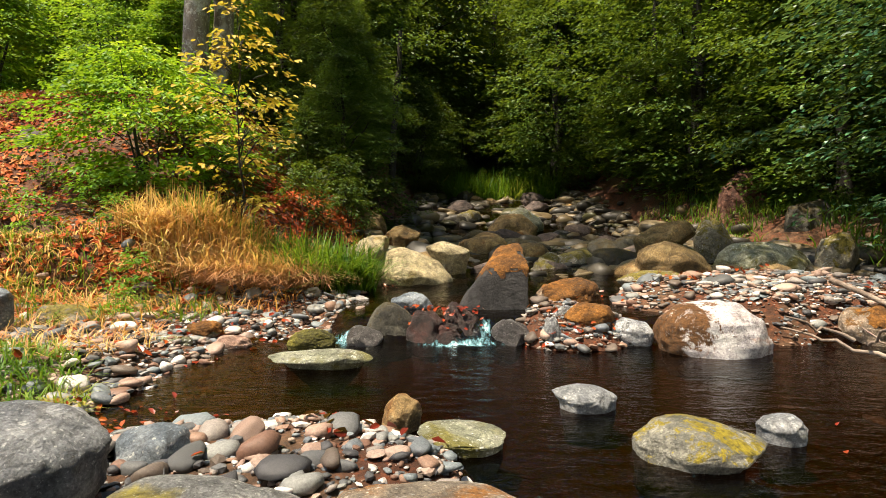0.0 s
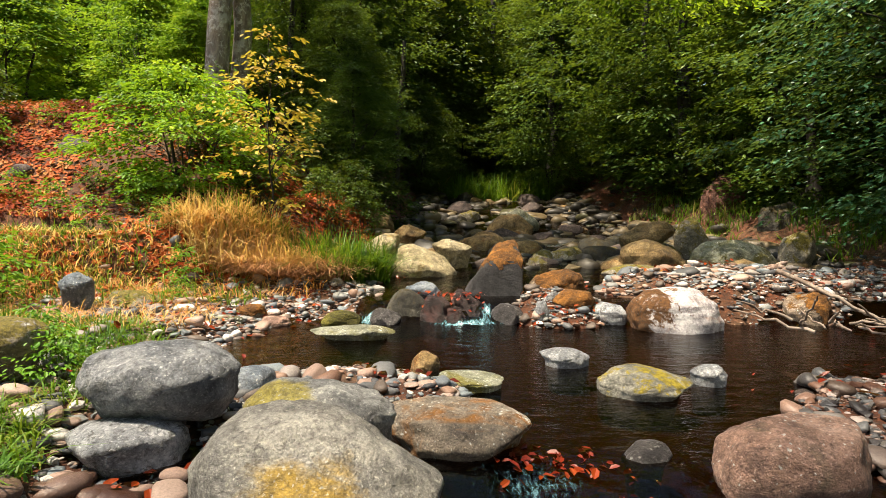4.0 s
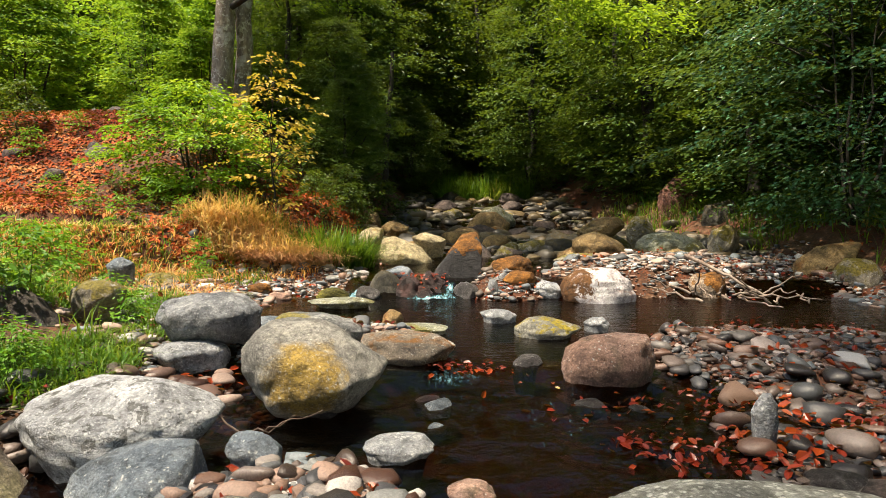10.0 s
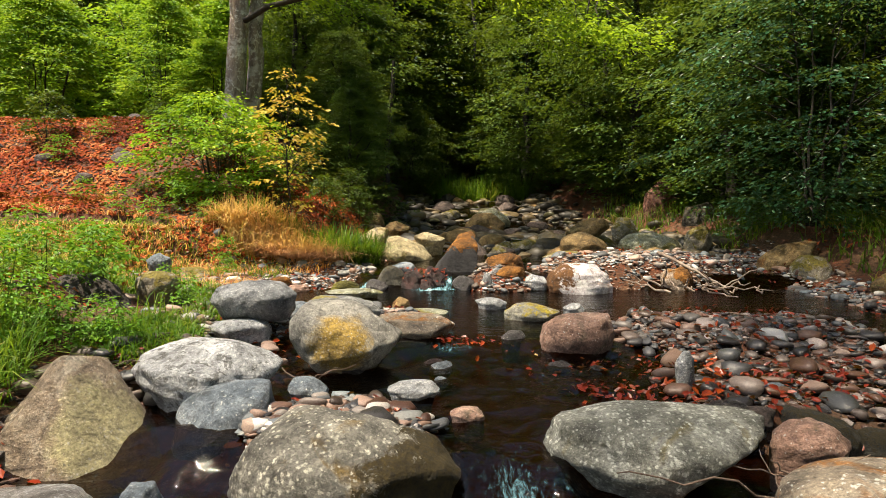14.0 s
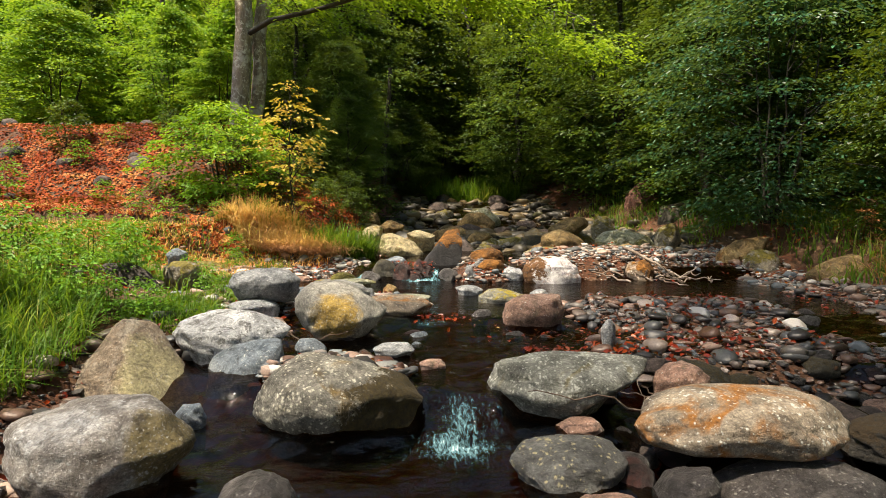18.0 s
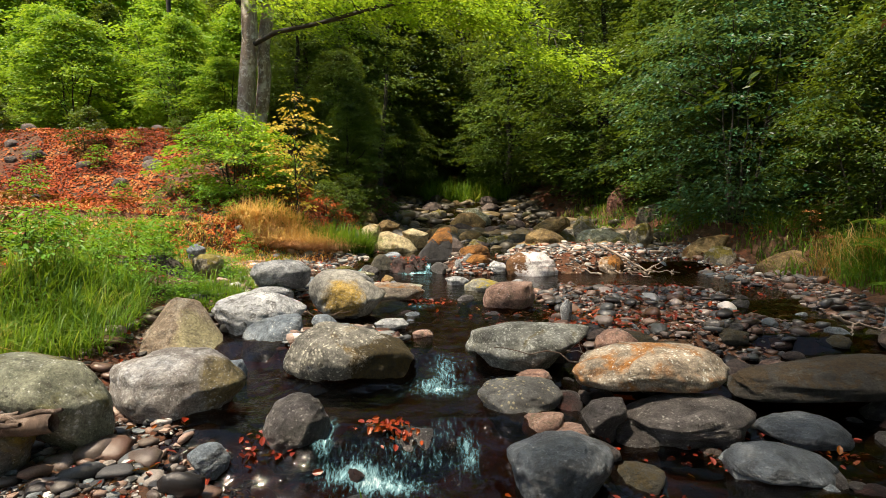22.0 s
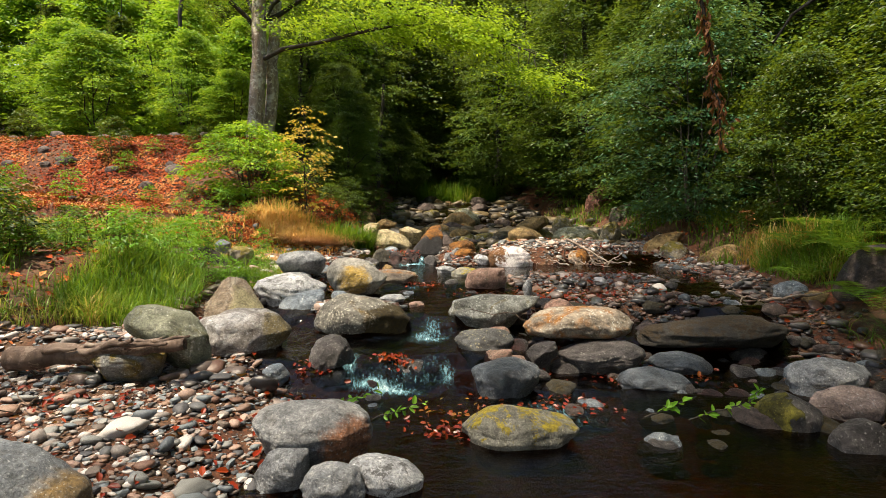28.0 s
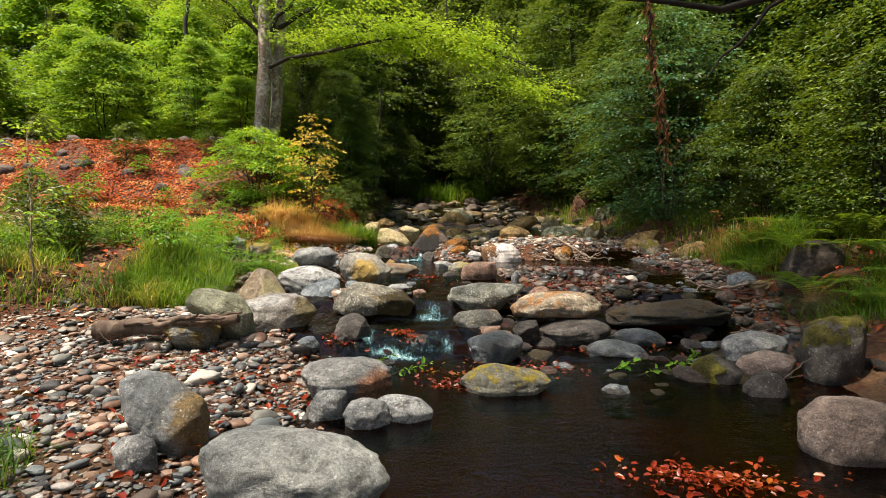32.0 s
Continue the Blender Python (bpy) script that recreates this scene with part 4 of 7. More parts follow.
B("boulder", -0.24, -0.70, 0.571, 0.208, 1.08, 0.74, M_SPECK_MOSS, "speckled grey boulder with moss at its wet end", 41, sharp=34, rough=0.045, sink=0.4, outline=((-1, -0.09), (-0.89, 0.52), (-0.44, 1), (0, 0.82), (0.67, 0.39), (1, -0.15), (0.9, -1), (-0.9, -1)))
B("boulder", 1.21, -0.56, 0.546, 0.273, 1.03, 0.70, M_SPECK, "grey-green slab boulder beside the little fall", 42, sharp=34, rough=0.045, sink=0.4, outline=((-1, 0.11), (-0.84, 0.68), (-0.35, 1), (0.71, 1), (1, 0.84), (-0.02, -1), (-0.75, -1)))
B("boulder", 1.97, -1.23, 0.524, 0.231, 1.11, 0.71, M_ORANGE, "long orange-tinged boulder resting on others", 43, sharp=34, rough=0.045, sink=0.08, outline=((-1, -0.31), (-0.91, 0.2), (-0.35, 0.8), (0.15, 1), (0.66, 0.8), (1, -0.05), (0.97, -0.56), (0.87, -1), (-0.9, -1)))
B("boulder", 1.00, -1.45, 0.338, 0.070, 0.58, 0.51, M_DARKLICHEN, "dark angular boulder with lichen on top", 44, sharp=34, rough=0.045, sink=0.4, outline=((-1, 0.48), (-0.69, 0.81), (0.1, 1), (0.83, 0.97), (1, 0.48), (0.89, -0.36), (0.8, -1), (-0.41, -1)))
B("boulder", 2.11, -1.55, 0.239, 0.024, 0.82, 0.58, M_DARK, "dark smooth boulder under the orange one", 45, sharp=34, rough=0.045, sink=0.4, outline=((-1, 0.14), (-0.73, 0.63), (-0.02, 1), (0.61, 0.94), (1, 0.51), (0.96, -0.05), (0.86, -1), (-0.65, -1)))
B("boulder", 1.10, -2.19, 0.249, 0.013, 0.57, 0.50, M_SLATE_WET_SHADED, "bluish grey boulder in the current", 46, sharp=34, rough=0.045, sink=0.4, outline=((-1, 0.13), (-0.79, 0.64), (-0.03, 1), (0.52, 0.97), (1, 0.13), (0.34, -1), (-0.78, -1)))
B("boulder", -0.39, -1.93, 0.385, 0.108, 0.38, 0.38, M_DARK, "dark brown boulder beside the cascade", 47, sharp=34, rough=0.045, sink=0.4, outline=((-1, 0.06), (-0.7, 0.72), (0, 1), (0.7, 0.72), (1, 0.06), (0.9, -1), (-0.9, -1)))
B("boulder", -0.81, -2.17, 0.203, 0.072, 0.22, 0.22, M_SLATE, "small bluish stone on wet gravel", 48, sharp=34, rough=0.045, sink=0.4, outline=((-1, 0.4), (-0.47, 1), (0.58, 1), (1, 0.07), (0.9, -1), (-0.58, -1)))
B("boulder", -1.71, -2.11, 0.690, 0.320, 0.67, 0.54, M_GREEN, "rounded olive-grey boulder behind driftwood", 49, sharp=34, rough=0.045, sink=0.4, outline=((-1, 0.57), (-0.77, 0.94), (-0.15, 1), (0.48, 0.81), (1, 0.01), (0.9, -1), (0.24, -1), (-0.88, 0.13)))
B("boulder", -1.91, -2.38, 0.431, 0.270, 0.59, 0.47, M_YELLOW, "low yellowish boulder on the gravel", 50, sharp=34, rough=0.045, sink=0.4, outline=((-1, 0.15), (-0.71, 0.84), (-0.14, 1), (0.54, 0.72), (1, 0.15), (0.69, -1), (-0.54, -1)))
B("boulder", 2.85, -1.63, 0.139, -0.019, 0.60, 0.45, M_SLATE_WET_SHADED, "flat dark stone in the current", 51, sharp=34, rough=0.045, sink=0.4, outline=((-1, 0.33), (-0.72, 0.87), (-0.03, 1), (0.52, 0.73), (1, -0.21), (0.9, -1), (-0.78, -1)))
B("boulder", 2.41, -2.05, 0.111, -0.029, 0.61, 0.46, M_SLATE_WET_SHADED, "flat wet bluish stone", 52, sharp=34, rough=0.045, sink=0.4, outline=((-1, 0.12), (-0.69, 0.75), (0.06, 1), (0.81, 0.37), (1, -0.13), (0.9, -1), (-0.73, -1)))
B("boulder", -0.28, -3.34, 0.274, 0.023, 0.76, 0.54, M_RUSTY_END, "broad grey slab with a rusty corner at the lower pool", 53, sharp=34, rough=0.045, sink=0.4, outline=((-1, 0.11), (-0.82, 0.68), (-0.27, 0.94), (0.45, 1), (0.95, 0.49), (1, -0.08), (0.9, -1), (-0.57, -1)))
B("boulder", 1.07, -3.04, 0.133, -0.079, 0.79, 0.52, M_POOLMOSS, "flat grey stone with a mossy front at the lower pool", 254, sharp=34, rough=0.045, sink=0.4, outline=((-1, 0.11), (-0.68, 0.64), (-0.19, 1), (0.41, 0.73), (1, 0.11), (0.81, -1), (-0.79, -1)))
B("boulder", -0.39, -3.66, 0.117, -0.071, 0.31, 0.28, M_GREY, "small grey stone at the lower pool", 55, sharp=34, rough=0.045, sink=0.4, outline=((-1, -0.25), (-0.47, 0.64), (0.33, 1), (1, 0.9), (0.92, -0.12), (0.83, -1), (-0.9, -1)))
B("boulder", -0.07, -3.82, 0.085, -0.079, 0.35, 0.31, M_GREY, "rounded blue-grey stone at the lower pool", 56, sharp=34, rough=0.045, sink=0.4, outline=((-1, 0.04), (-0.71, 0.82), (0, 1), (0.83, 0.69), (1, -0.09), (0.9, -1), (-0.9, -1)))
B("boulder", 0.20, -3.71, 0.072, -0.075, 0.44, 0.33, M_PALE, "pale flat stone at the lower pool", 57, sharp=34, rough=0.045, sink=0.4, outline=((-1, 0.36), (-0.81, 0.88), (-0.13, 1), (0.65, 0.59), (1, -0.08), (0.9, -1), (-0.38, -1)))
mb = B("boulder", 3.09, -2.87, 0.149, -0.133, 0.49, 0.40, M_DARK, "dark stone with moss on its side", 58, sharp=34, rough=0.045, sink=0.4, outline=((-1, 0.13), (-0.9, 0.69), (-0.1, 1), (0.8, 0.35), (1, -0.21), (0.9, -1), (-0.63, -1)))
moss_patch(mb, (-1, -0.5, 0.3), 0.5, M_MOSS_GREEN, 9)
B("boulder", 3.65, -2.70, 0.126, -0.090, 0.53, 0.43, M_DULLPINK, "flat pinkish grey stone", 59, sharp=34, rough=0.045, sink=0.4, outline=((-1, 0.04), (-0.81, 0.73), (0.11, 1), (1, 0.73), (0.77, -1), (-0.9, -1)))
B("boulder", 3.83, -2.23, 0.221, 0.010, 0.72, 0.50, M_GREY, "flat grey slab with dead twigs on it", 60, sharp=34, rough=0.045, sink=0.4, outline=((-1, -0.22), (-0.56, 0.7), (0.22, 1), (1, 0.39), (1, -0.06), (0.9, -1), (-0.9, -1)))
B("boulder", 3.43, -1.15, 0.4, 0.1, 1.58, 0.62, M_LONGMOSS, "long dark mossy boulder like a fallen trunk", 61, sharp=34, rough=0.045, sink=0.1, outline=((-1, -0.36), (-0.55, 0.39), (0.09, 0.91), (0.68, 1), (1, 0.24), (0.91, -0.61), (0.82, -1), (-0.9, -1)))
B("boulder", 5.25, 0.01, 0.5, 0.192, 0.62, 0.43, M_TAN, "tan slab at the bank", 62, sharp=34, rough=0.045, sink=0.4, outline=((-1, 0.03), (-0.25, 0.72), (1, 1), (0.95, 0.26), (-0.68, -1), (-0.9, -1)))
B("boulder", 5.83, -0.30, 1.099, 0.524, 0.79, 0.68, M_HILL, "grey boulder among grass on the bank", 63, sharp=34, rough=0.045, sink=0.4, outline=((-1, -0.24), (-0.58, 0.71), (0.08, 1), (1, 0.81), (0.92, 0.14), (-0.22, -1), (-0.9, -1)))
B("boulder", 5.08, 0.14, 0.621, 0.309, 0.46, 0.36, M_SLATE, "angular grey stone at the bank", 64, sharp=34, rough=0.045, sink=0.4, outline=((-1, -0.21), (-0.76, 0.73), (0.08, 1), (0.93, 0.6), (1, -0.21), (0.9, -1), (-0.9, -1)))
mb = B("boulder", 4.12, -2.95, 0.515, 0.008, 0.58, 0.46, M_DARK, "blocky boulder with a yellow-mossed top", 65, sharp=34, rough=0.045, sink=0.4, outline=((-1, -0.06), (-0.94, 0.67), (-0.5, 0.93), (0.74, 1), (1, 0.74), (0.97, -0.06), (0.87, -1), (-0.9, -1)))
moss_patch(mb, (-0.2, -0.1, 1), 0.6, M_MOSS_GREEN, 10)
B("boulder", 3.05, -4.48, 0.264, -0.093, 0.59, 0.48, M_DULLPINK, "pinkish grey boulder at the lower pool", 66, sharp=34, rough=0.045, sink=0.4, outline=((-1, 0.02), (-0.95, 0.46), (-0.47, 0.97), (0.58, 1), (1, 0.58), (1, -0.09), (0.9, -1), (-0.9, -1)))
B("boulder", -1.23, -4.49, 0.494, 0.053, 0.51, 0.42, M_OCHRE_SIDE, "upright blue-grey boulder with ochre side on gravel", 67, sharp=34, rough=0.045, sink=0.3, outline=((-1, 0.25), (-0.94, 0.8), (-0.58, 1), (0.02, 0.93), (0.86, 0.3), (1, -0.16), (0.9, -1), (0.02, -1), (-0.94, 0.04)))
B("boulder", -1.24, -4.81, 0.224, 0.068, 0.23, 0.21, M_GREY, "rounded grey stone on gravel", 68, sharp=34, rough=0.045, sink=0.4, outline=((-1, 0.33), (-0.76, 0.79), (0.06, 1), (0.88, 0.64), (1, -0.09), (0.9, -1), (-0.69, -1)))
B("boulder", -0.34, -4.90, 0.287, -0.030, 0.99, 0.64, M_SMOOTHGREY, "broad pale boulder at the edge of the lower pool", 69, sharp=34, rough=0.045, sink=0.4, outline=((-1, 0.13), (-0.94, 0.65), (-0.55, 0.96), (-0.13, 1), (0.46, 0.65), (0.76, 0.31), (1, -0.21), (0.9, -1), (-0.87, -1), (-0.97, -0.43)))

B("boulder", -3.27, 4.83, 0.751, 0.508, 0.58, 0.42, M_MOSSY, "mossy brown boulder lying on the gravel", 71, sharp=34, rough=0.045, sink=0.4, outline=((-1, 0.39), (-0.63, 1), (0.21, 1), (1, 0.39), (1, -0.22), (0.9, -1), (-0.14, -1)))
mb = B("boulder", -2.06, 4.71, 0.610, 0.459, 0.36, 0.27, M_MOSSY, "moss-topped stone at the waterline", 72, sharp=34, rough=0.045, sink=0.4, outline=((-1, 0.02), (-0.43, 0.91), (0.71, 1), (1, 0.11), (0.13, -1), (-0.9, -1)))
moss_patch(mb, (0.2, 0, 1), 0.3, M_MOSS_RUSSET, 7)
B("flat_stone", -1.76, 4.58, 0.52, 0.407, 0.35, 0.24, M_PINK, "flat reddish stone at the waterline", 73, sharp=34, rough=0.045, sink=0.4, category="stone", outline=((-1, 0.25), (-0.41, 1), (0.76, 0.93), (1, -0.09), (0.9, -1), (-0.64, -1)))
B("flat_stone", -2.33, 4.43, 0.57, 0.461, 0.65, 0.34, M_GREEN, "flat greenish slab at the waterline", 74, sharp=34, rough=0.045, sink=0.4, category="stone", outline=((-1, 0.35), (-0.22, 1), (0.88, 0.68), (1, 0.03), (0.9, -1), (-0.06, -1)))
B("flat_stone", -2.69, 4.12, 0.57, 0.476, 0.39, 0.25, M_SLATE, "flat greyish slab beside the pool", 75, sharp=34, rough=0.045, sink=0.4, category="stone", outline=((-1, 0.21), (-0.06, 1), (1, 0.76), (0.88, -0.27), (0.79, -1), (-0.69, -1)))
B("boulder", -2.44, 5.60, 0.656, 0.492, 0.37, 0.32, M_PALE, "rounded pale stone on the gravel", 76, sharp=34, rough=0.045, sink=0.4, outline=((-1, 0.24), (-0.43, 1), (0.73, 0.91), (1, 0.02), (0.9, -1), (-0.84, -1), (-0.93, -0.43)))
B("boulder", -1.20, 2.27, 0.637, 0.427, 0.32, 0.29, M_SLATE, "grey-blue boulder on the gravel tip", 77, sharp=34, rough=0.045, sink=0.4, outline=((-1, 0.38), (-0.8, 0.78), (0.07, 1), (0.73, 0.81), (1, 0.01), (0.9, -1), (-0.66, -1)))
B("boulder", -0.21, 2.78, 0.611, 0.482, 0.21, 0.19, M_TAN, "pointed tan stone at the gravel tip", 78, sharp=34, rough=0.045, sink=0.4, outline=((-1, -0.2), (-0.02, 1), (0.83, 0.45), (1, -0.2), (0.9, -1), (-0.9, -1)))
mb = B("boulder", -1.08, 4.56, 0.569, 0.455, 0.37, 0.30, M_MOSSY, "green mossy stone below the little fall", 79, sharp=34, rough=0.045, sink=0.4, outline=((-1, -0.06), (-0.57, 1), (0.57, 1), (1, 0.05), (0.9, -1), (-0.9, -1)))
moss_patch(mb, (0, -0.2, 1), -0.1, M_MOSS_GREEN, 6)
B("boulder", -0.45, 4.86, 0.77, 0.4, 0.48, 0.42, M_DARKMOSS, "dark wet mossy stone in the little fall", 81, cuts=6)
B("boulder", -0.12, 4.8, 0.71, 0.4, 0.4, 0.36, M_WETRED, "reddish wet stone in the little fall", 82, cuts=9, rough=0.11)
B("boulder", 0.16, 4.9, 0.76, 0.4, 0.48, 0.4, M_WETRED, "reddish wet stone in the little fall", 83, cuts=9, rough=0.11)
B("boulder", 0.05, 4.74, 0.6, 0.4, 0.3, 0.26, M_WETRED, "low reddish wet stone in the little fall", 134, cuts=9, rough=0.11)
B("boulder", -0.66, 4.66, 0.59, 0.4, 0.32, 0.26, M_DARK, "dark wet stone below the little fall", 80, cuts=6)
B("flat_stone", -0.28, 5.4, 0.78, 0.55, 0.46, 0.3, M_SLATE, "flat grey stone behind the little fall", 140, category="stone")
B("boulder", 0.56, 4.72, 0.63, 0.38, 0.36, 0.32, M_DARK, "dark stone beside the little fall", 84, cuts=7)
B("boulder", 1.0, 4.85, 0.74, 0.45, 0.28, 0.26, M_GREY, "grey stone beside the little fall", 135)
B("boulder", 1.60, 4.66, 0.657, 0.475, 0.36, 0.30, M_PALE, "pale stone at the pool edge", 85, sharp=34, rough=0.045, sink=0.4, outline=((-1, 0.32), (-0.41, 1), (0.62, 0.7), (1, -0.05), (0.9, -1), (-0.77, -1)))
B("boulder", 0.90, 4.53, 0.690, 0.487, 0.15, 0.15, M_GREY, "upright grey stone at the pool edge", 86, sharp=34, rough=0.045, sink=0.4, outline=((-1, -0.07), (-0.67, 0.93), (0.33, 1), (1, 0), (0.9, -1), (-0.9, -1)))
B("boulder", -1.01, 7.06, 1.279, 0.836, 0.63, 0.50, M_BEIGE, "beige boulder against the grassy bank", 87, sharp=34, rough=0.045, sink=0.4, outline=((-1, 0.22), (0, 1), (1, 0.87), (0.75, 0.35), (-0.11, -1), (-0.68, -1)))
B("boulder", -1.33, 10.34, 1.663, 1.250, 0.57, 0.50, M_TAN, "beige boulder where the stream bends", 88, sharp=34, rough=0.045, sink=0.4, outline=((-1, 0), (-0.42, 1), (0.73, 0.65), (1, -0.21), (0.9, -1), (-0.9, -1)))
B("boulder", -0.68, 9.45, 1.386, 1.116, 0.61, 0.49, M_TAN, "ochre boulder at the bank foot", 89, sharp=34, rough=0.045, sink=0.4, outline=((-1, 0.22), (0, 1), (1, 0.22), (0.75, -1), (-0.6, -1)))
B("boulder", 0.07, 7.70, 1.178, 0.897, 0.61, 0.49, M_BEIGE, "flat beige boulder upstream", 90, sharp=34, rough=0.045, sink=0.4, outline=((-1, 0.52), (-0.17, 1), (1, 0.29), (0.6, -1), (-0.4, -1)))
B("boulder", 2.0, 13.8, 1.75, 1.1, 1.0, 0.7, M_GREEN, "olive boulder among the rapids", 91)
B("boulder", 3.43, 8.60, 1.458, 1.031, 0.92, 0.70, M_TAN, "long tan boulder below the trees", 92, sharp=34, rough=0.045, sink=0.4, outline=((-1, 0), (-0.2, 0.79), (1, 1), (1, 0.29), (0, -1), (-0.9, -1)))
B("boulder", 4.38, 9.05, 1.477, 0.964, 0.66, 0.60, M_MOSSY, "brown pointed boulder below the trees", 93, sharp=34, rough=0.045, sink=0.4, outline=((-1, 0.14), (-0.57, 1), (0.14, 1), (1, 0), (0.9, -1), (-0.77, -1)))
B("boulder", 6.45, 9.64, 1.821, 1.173, 1.04, 0.72, M_DARKMOSS, "dark grey boulder, its stone coloured for deep shade", 94, sharp=34, rough=0.045, sink=0.4, outline=((-1, -0.16), (-0.76, 0.76), (0.06, 1), (0.88, 0.32), (1, -0.36), (0.9, -1), (-0.9, -1)))
B("boulder", 6.33, 11.81, 2.547, 1.349, 1.01, 0.60, M_ROOT, "reddish brown boulder like a root plate in shade", 95, sharp=34, rough=0.045, sink=0.4, outline=((-1, -0.43), (-0.85, 0.54), (0.09, 1), (1, 0.65), (0.94, -0.43), (0.85, -1), (-0.9, -1)))
B("flat_stone", 2.49, 6.64, 0.871, 0.661, 0.83, 0.49, M_MOSSY, "flat mossy stone in the stream", 96, sharp=34, rough=0.045, sink=0.4, category="stone", outline=((-1, 0.17), (-0.22, 1), (0.83, 0.86), (1, -0.06), (0.9, -1), (-0.35, -1)))
B("boulder", 5.17, 7.30, 1.323, 0.785, 0.52, 0.41, M_MOSSY, "mossy boulder at the foot of the bank", 97, sharp=34, rough=0.045, sink=0.4, outline=((-1, 0.12), (-0.71, 0.78), (0.43, 1), (1, 0.34), (0.39, -1), (-0.64, -1)))
B("boulder", 0.17, -1.78, 0.17, -0.12, 0.9, 0.5, M_DARK, "dark wet ledge under the cascade", 98, sharp=14)
B("boulder", 6.3, 2.6, 0.85, 0.35, 0.6, 0.5, M_MOSSY, "dark mossy boulder at the shaded bank", 99)
B("boulder", 1.74, 0.26, 0.627, 0.499, 0.12, 0.11, M_GREY, "small upright grey stone on the side bar", 100, sharp=34, rough=0.045, sink=0.4, outline=((-1, -0.13), (0.14, 1), (1, 0.06), (0.9, -1), (-0.9, -1)))
B("boulder", 0.02, 0.23, 0.442, 0.358, 0.33, 0.26, M_GREY, "low grey stone in the current", 126, sharp=34, rough=0.045, sink=0.4, outline=((-1, 0.29), (-0.53, 0.88), (0.64, 1), (1, 0.09), (0.48, -1), (-0.67, -1)))
B("boulder", 0.33, -0.18, 0.413, 0.372, 0.19, 0.16, M_PINK, "low brown stone in the current", 127, sharp=34, rough=0.045, sink=0.4, outline=((-1, 0.03), (-0.48, 1), (0.55, 1), (1, -0.17), (0.9, -1), (-0.9, -1)))
B("boulder", -0.61, 0.11, 0.505, 0.406, 0.24, 0.19, M_SLATE, "grey-blue stone beside the narrows", 128, sharp=34, rough=0.045, sink=0.4, outline=((-1, 0.14), (-0.58, 1), (0.39, 0.96), (1, -0.05), (0.9, -1), (-0.65, -1)))
B("boulder", 1.53, -1.59, 0.243, 0.068, 0.35, 0.30, M_DARK, "dark stone wedged under larger ones", 129, sharp=34, rough=0.045, sink=0.4, outline=((-1, -0.14), (-0.64, 0.65), (0.27, 1), (1, 0.84), (0.82, 0.26), (-0.25, -1), (-0.9, -1)))
B("boulder", 0.83, 1.54, 0.49, 0.38, 0.21, 0.17, M_DARK, "dark stone in the narrows", 130, sharp=34, rough=0.045, sink=0.4, outline=((-1, 0.11), (-0.38, 1), (0.69, 1), (1, 0.11), (0.35, -1), (-0.76, -1)))
B("boulder", 1.93, -0.65, 0.512, 0.364, 0.36, 0.27, M_PINK, "brown stone behind the orange boulder", 131, sharp=34, rough=0.045, sink=0.4, outline=((-1, 0.05), (-0.44, 0.84), (0.33, 1), (1, 0.05), (0.9, -1), (-0.9, -1)))
B("boulder", 1.19, -0.97, 0.257, 0.189, 0.28, 0.22, M_PINK, "brown rounded stone between boulders", 137, sharp=34, rough=0.045, sink=0.4, outline=((-1, 0.05), (-0.47, 0.86), (0.6, 1), (1, 0.05), (0.9, -1), (-0.9, -1)))
B("boulder", -1.13, -0.82, 0.315, 0.193, 0.18, 0.13, M_SLATE, "dark pointed stone between big boulders", 139, sharp=34, rough=0.045, sink=0.4, outline=((-1, -0.02), (-0.6, 1), (0.6, 1), (1, -0.22), (0.9, -1), (-0.9, -1)))
B("boulder", 4.5, -3.4, 0.2, 0.0, 0.45, 0.4, M_HILL, "low brown stone at the shaded bank", 132)
rr = np.random.default_rng(808)
for k in range(64):
    y = 7.0 + 12 * rr.uniform() ** 1.2
    x, w = rr.uniform(float(station(y, 1)) + 0.2, float(station(y, 2)) - 0.1), rr.uniform(0.45, 1.05)
    z = float(water_z(y, x))
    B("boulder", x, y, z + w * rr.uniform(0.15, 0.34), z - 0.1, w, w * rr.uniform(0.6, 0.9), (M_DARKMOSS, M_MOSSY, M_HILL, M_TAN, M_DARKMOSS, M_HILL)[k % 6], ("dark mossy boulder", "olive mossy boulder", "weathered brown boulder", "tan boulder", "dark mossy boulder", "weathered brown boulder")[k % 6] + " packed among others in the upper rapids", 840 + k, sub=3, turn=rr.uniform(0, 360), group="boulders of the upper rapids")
B("boulder", 3.3, -3.3, 0.1, -0.14, 0.4, 0.3, M_DARK, "low dark stone at the lower pool", 133)


# ---- foliage helpers ----
def unit(a):
    return a / np.maximum(np.linalg.norm(a, axis=-1, keepdims=True), 1e-9)


def clump_tint(me, p, corners, seed=0):
    """Each blade's tint, alike within a clump and spread over 0 to 1."""
    k = 2.6
    t = vnoise(k * p[:, 0] + 0.4 * p[:, 2], k * p[:, 1] + 1.7 * k * p[:, 2], 41) * 0.6 + vnoise(0.9 * p[:, 0], 0.9 * p[:, 1] + 1.1 * p[:, 2], 42) * 0.4
    t = np.clip((t - 0.5) * 1.9 + 0.5, 0, 1)
    me.attributes.new("tint", "FLOAT", "POINT").data.foreach_set("value", np.repeat(t, corners).astype(np.float32))
    return me


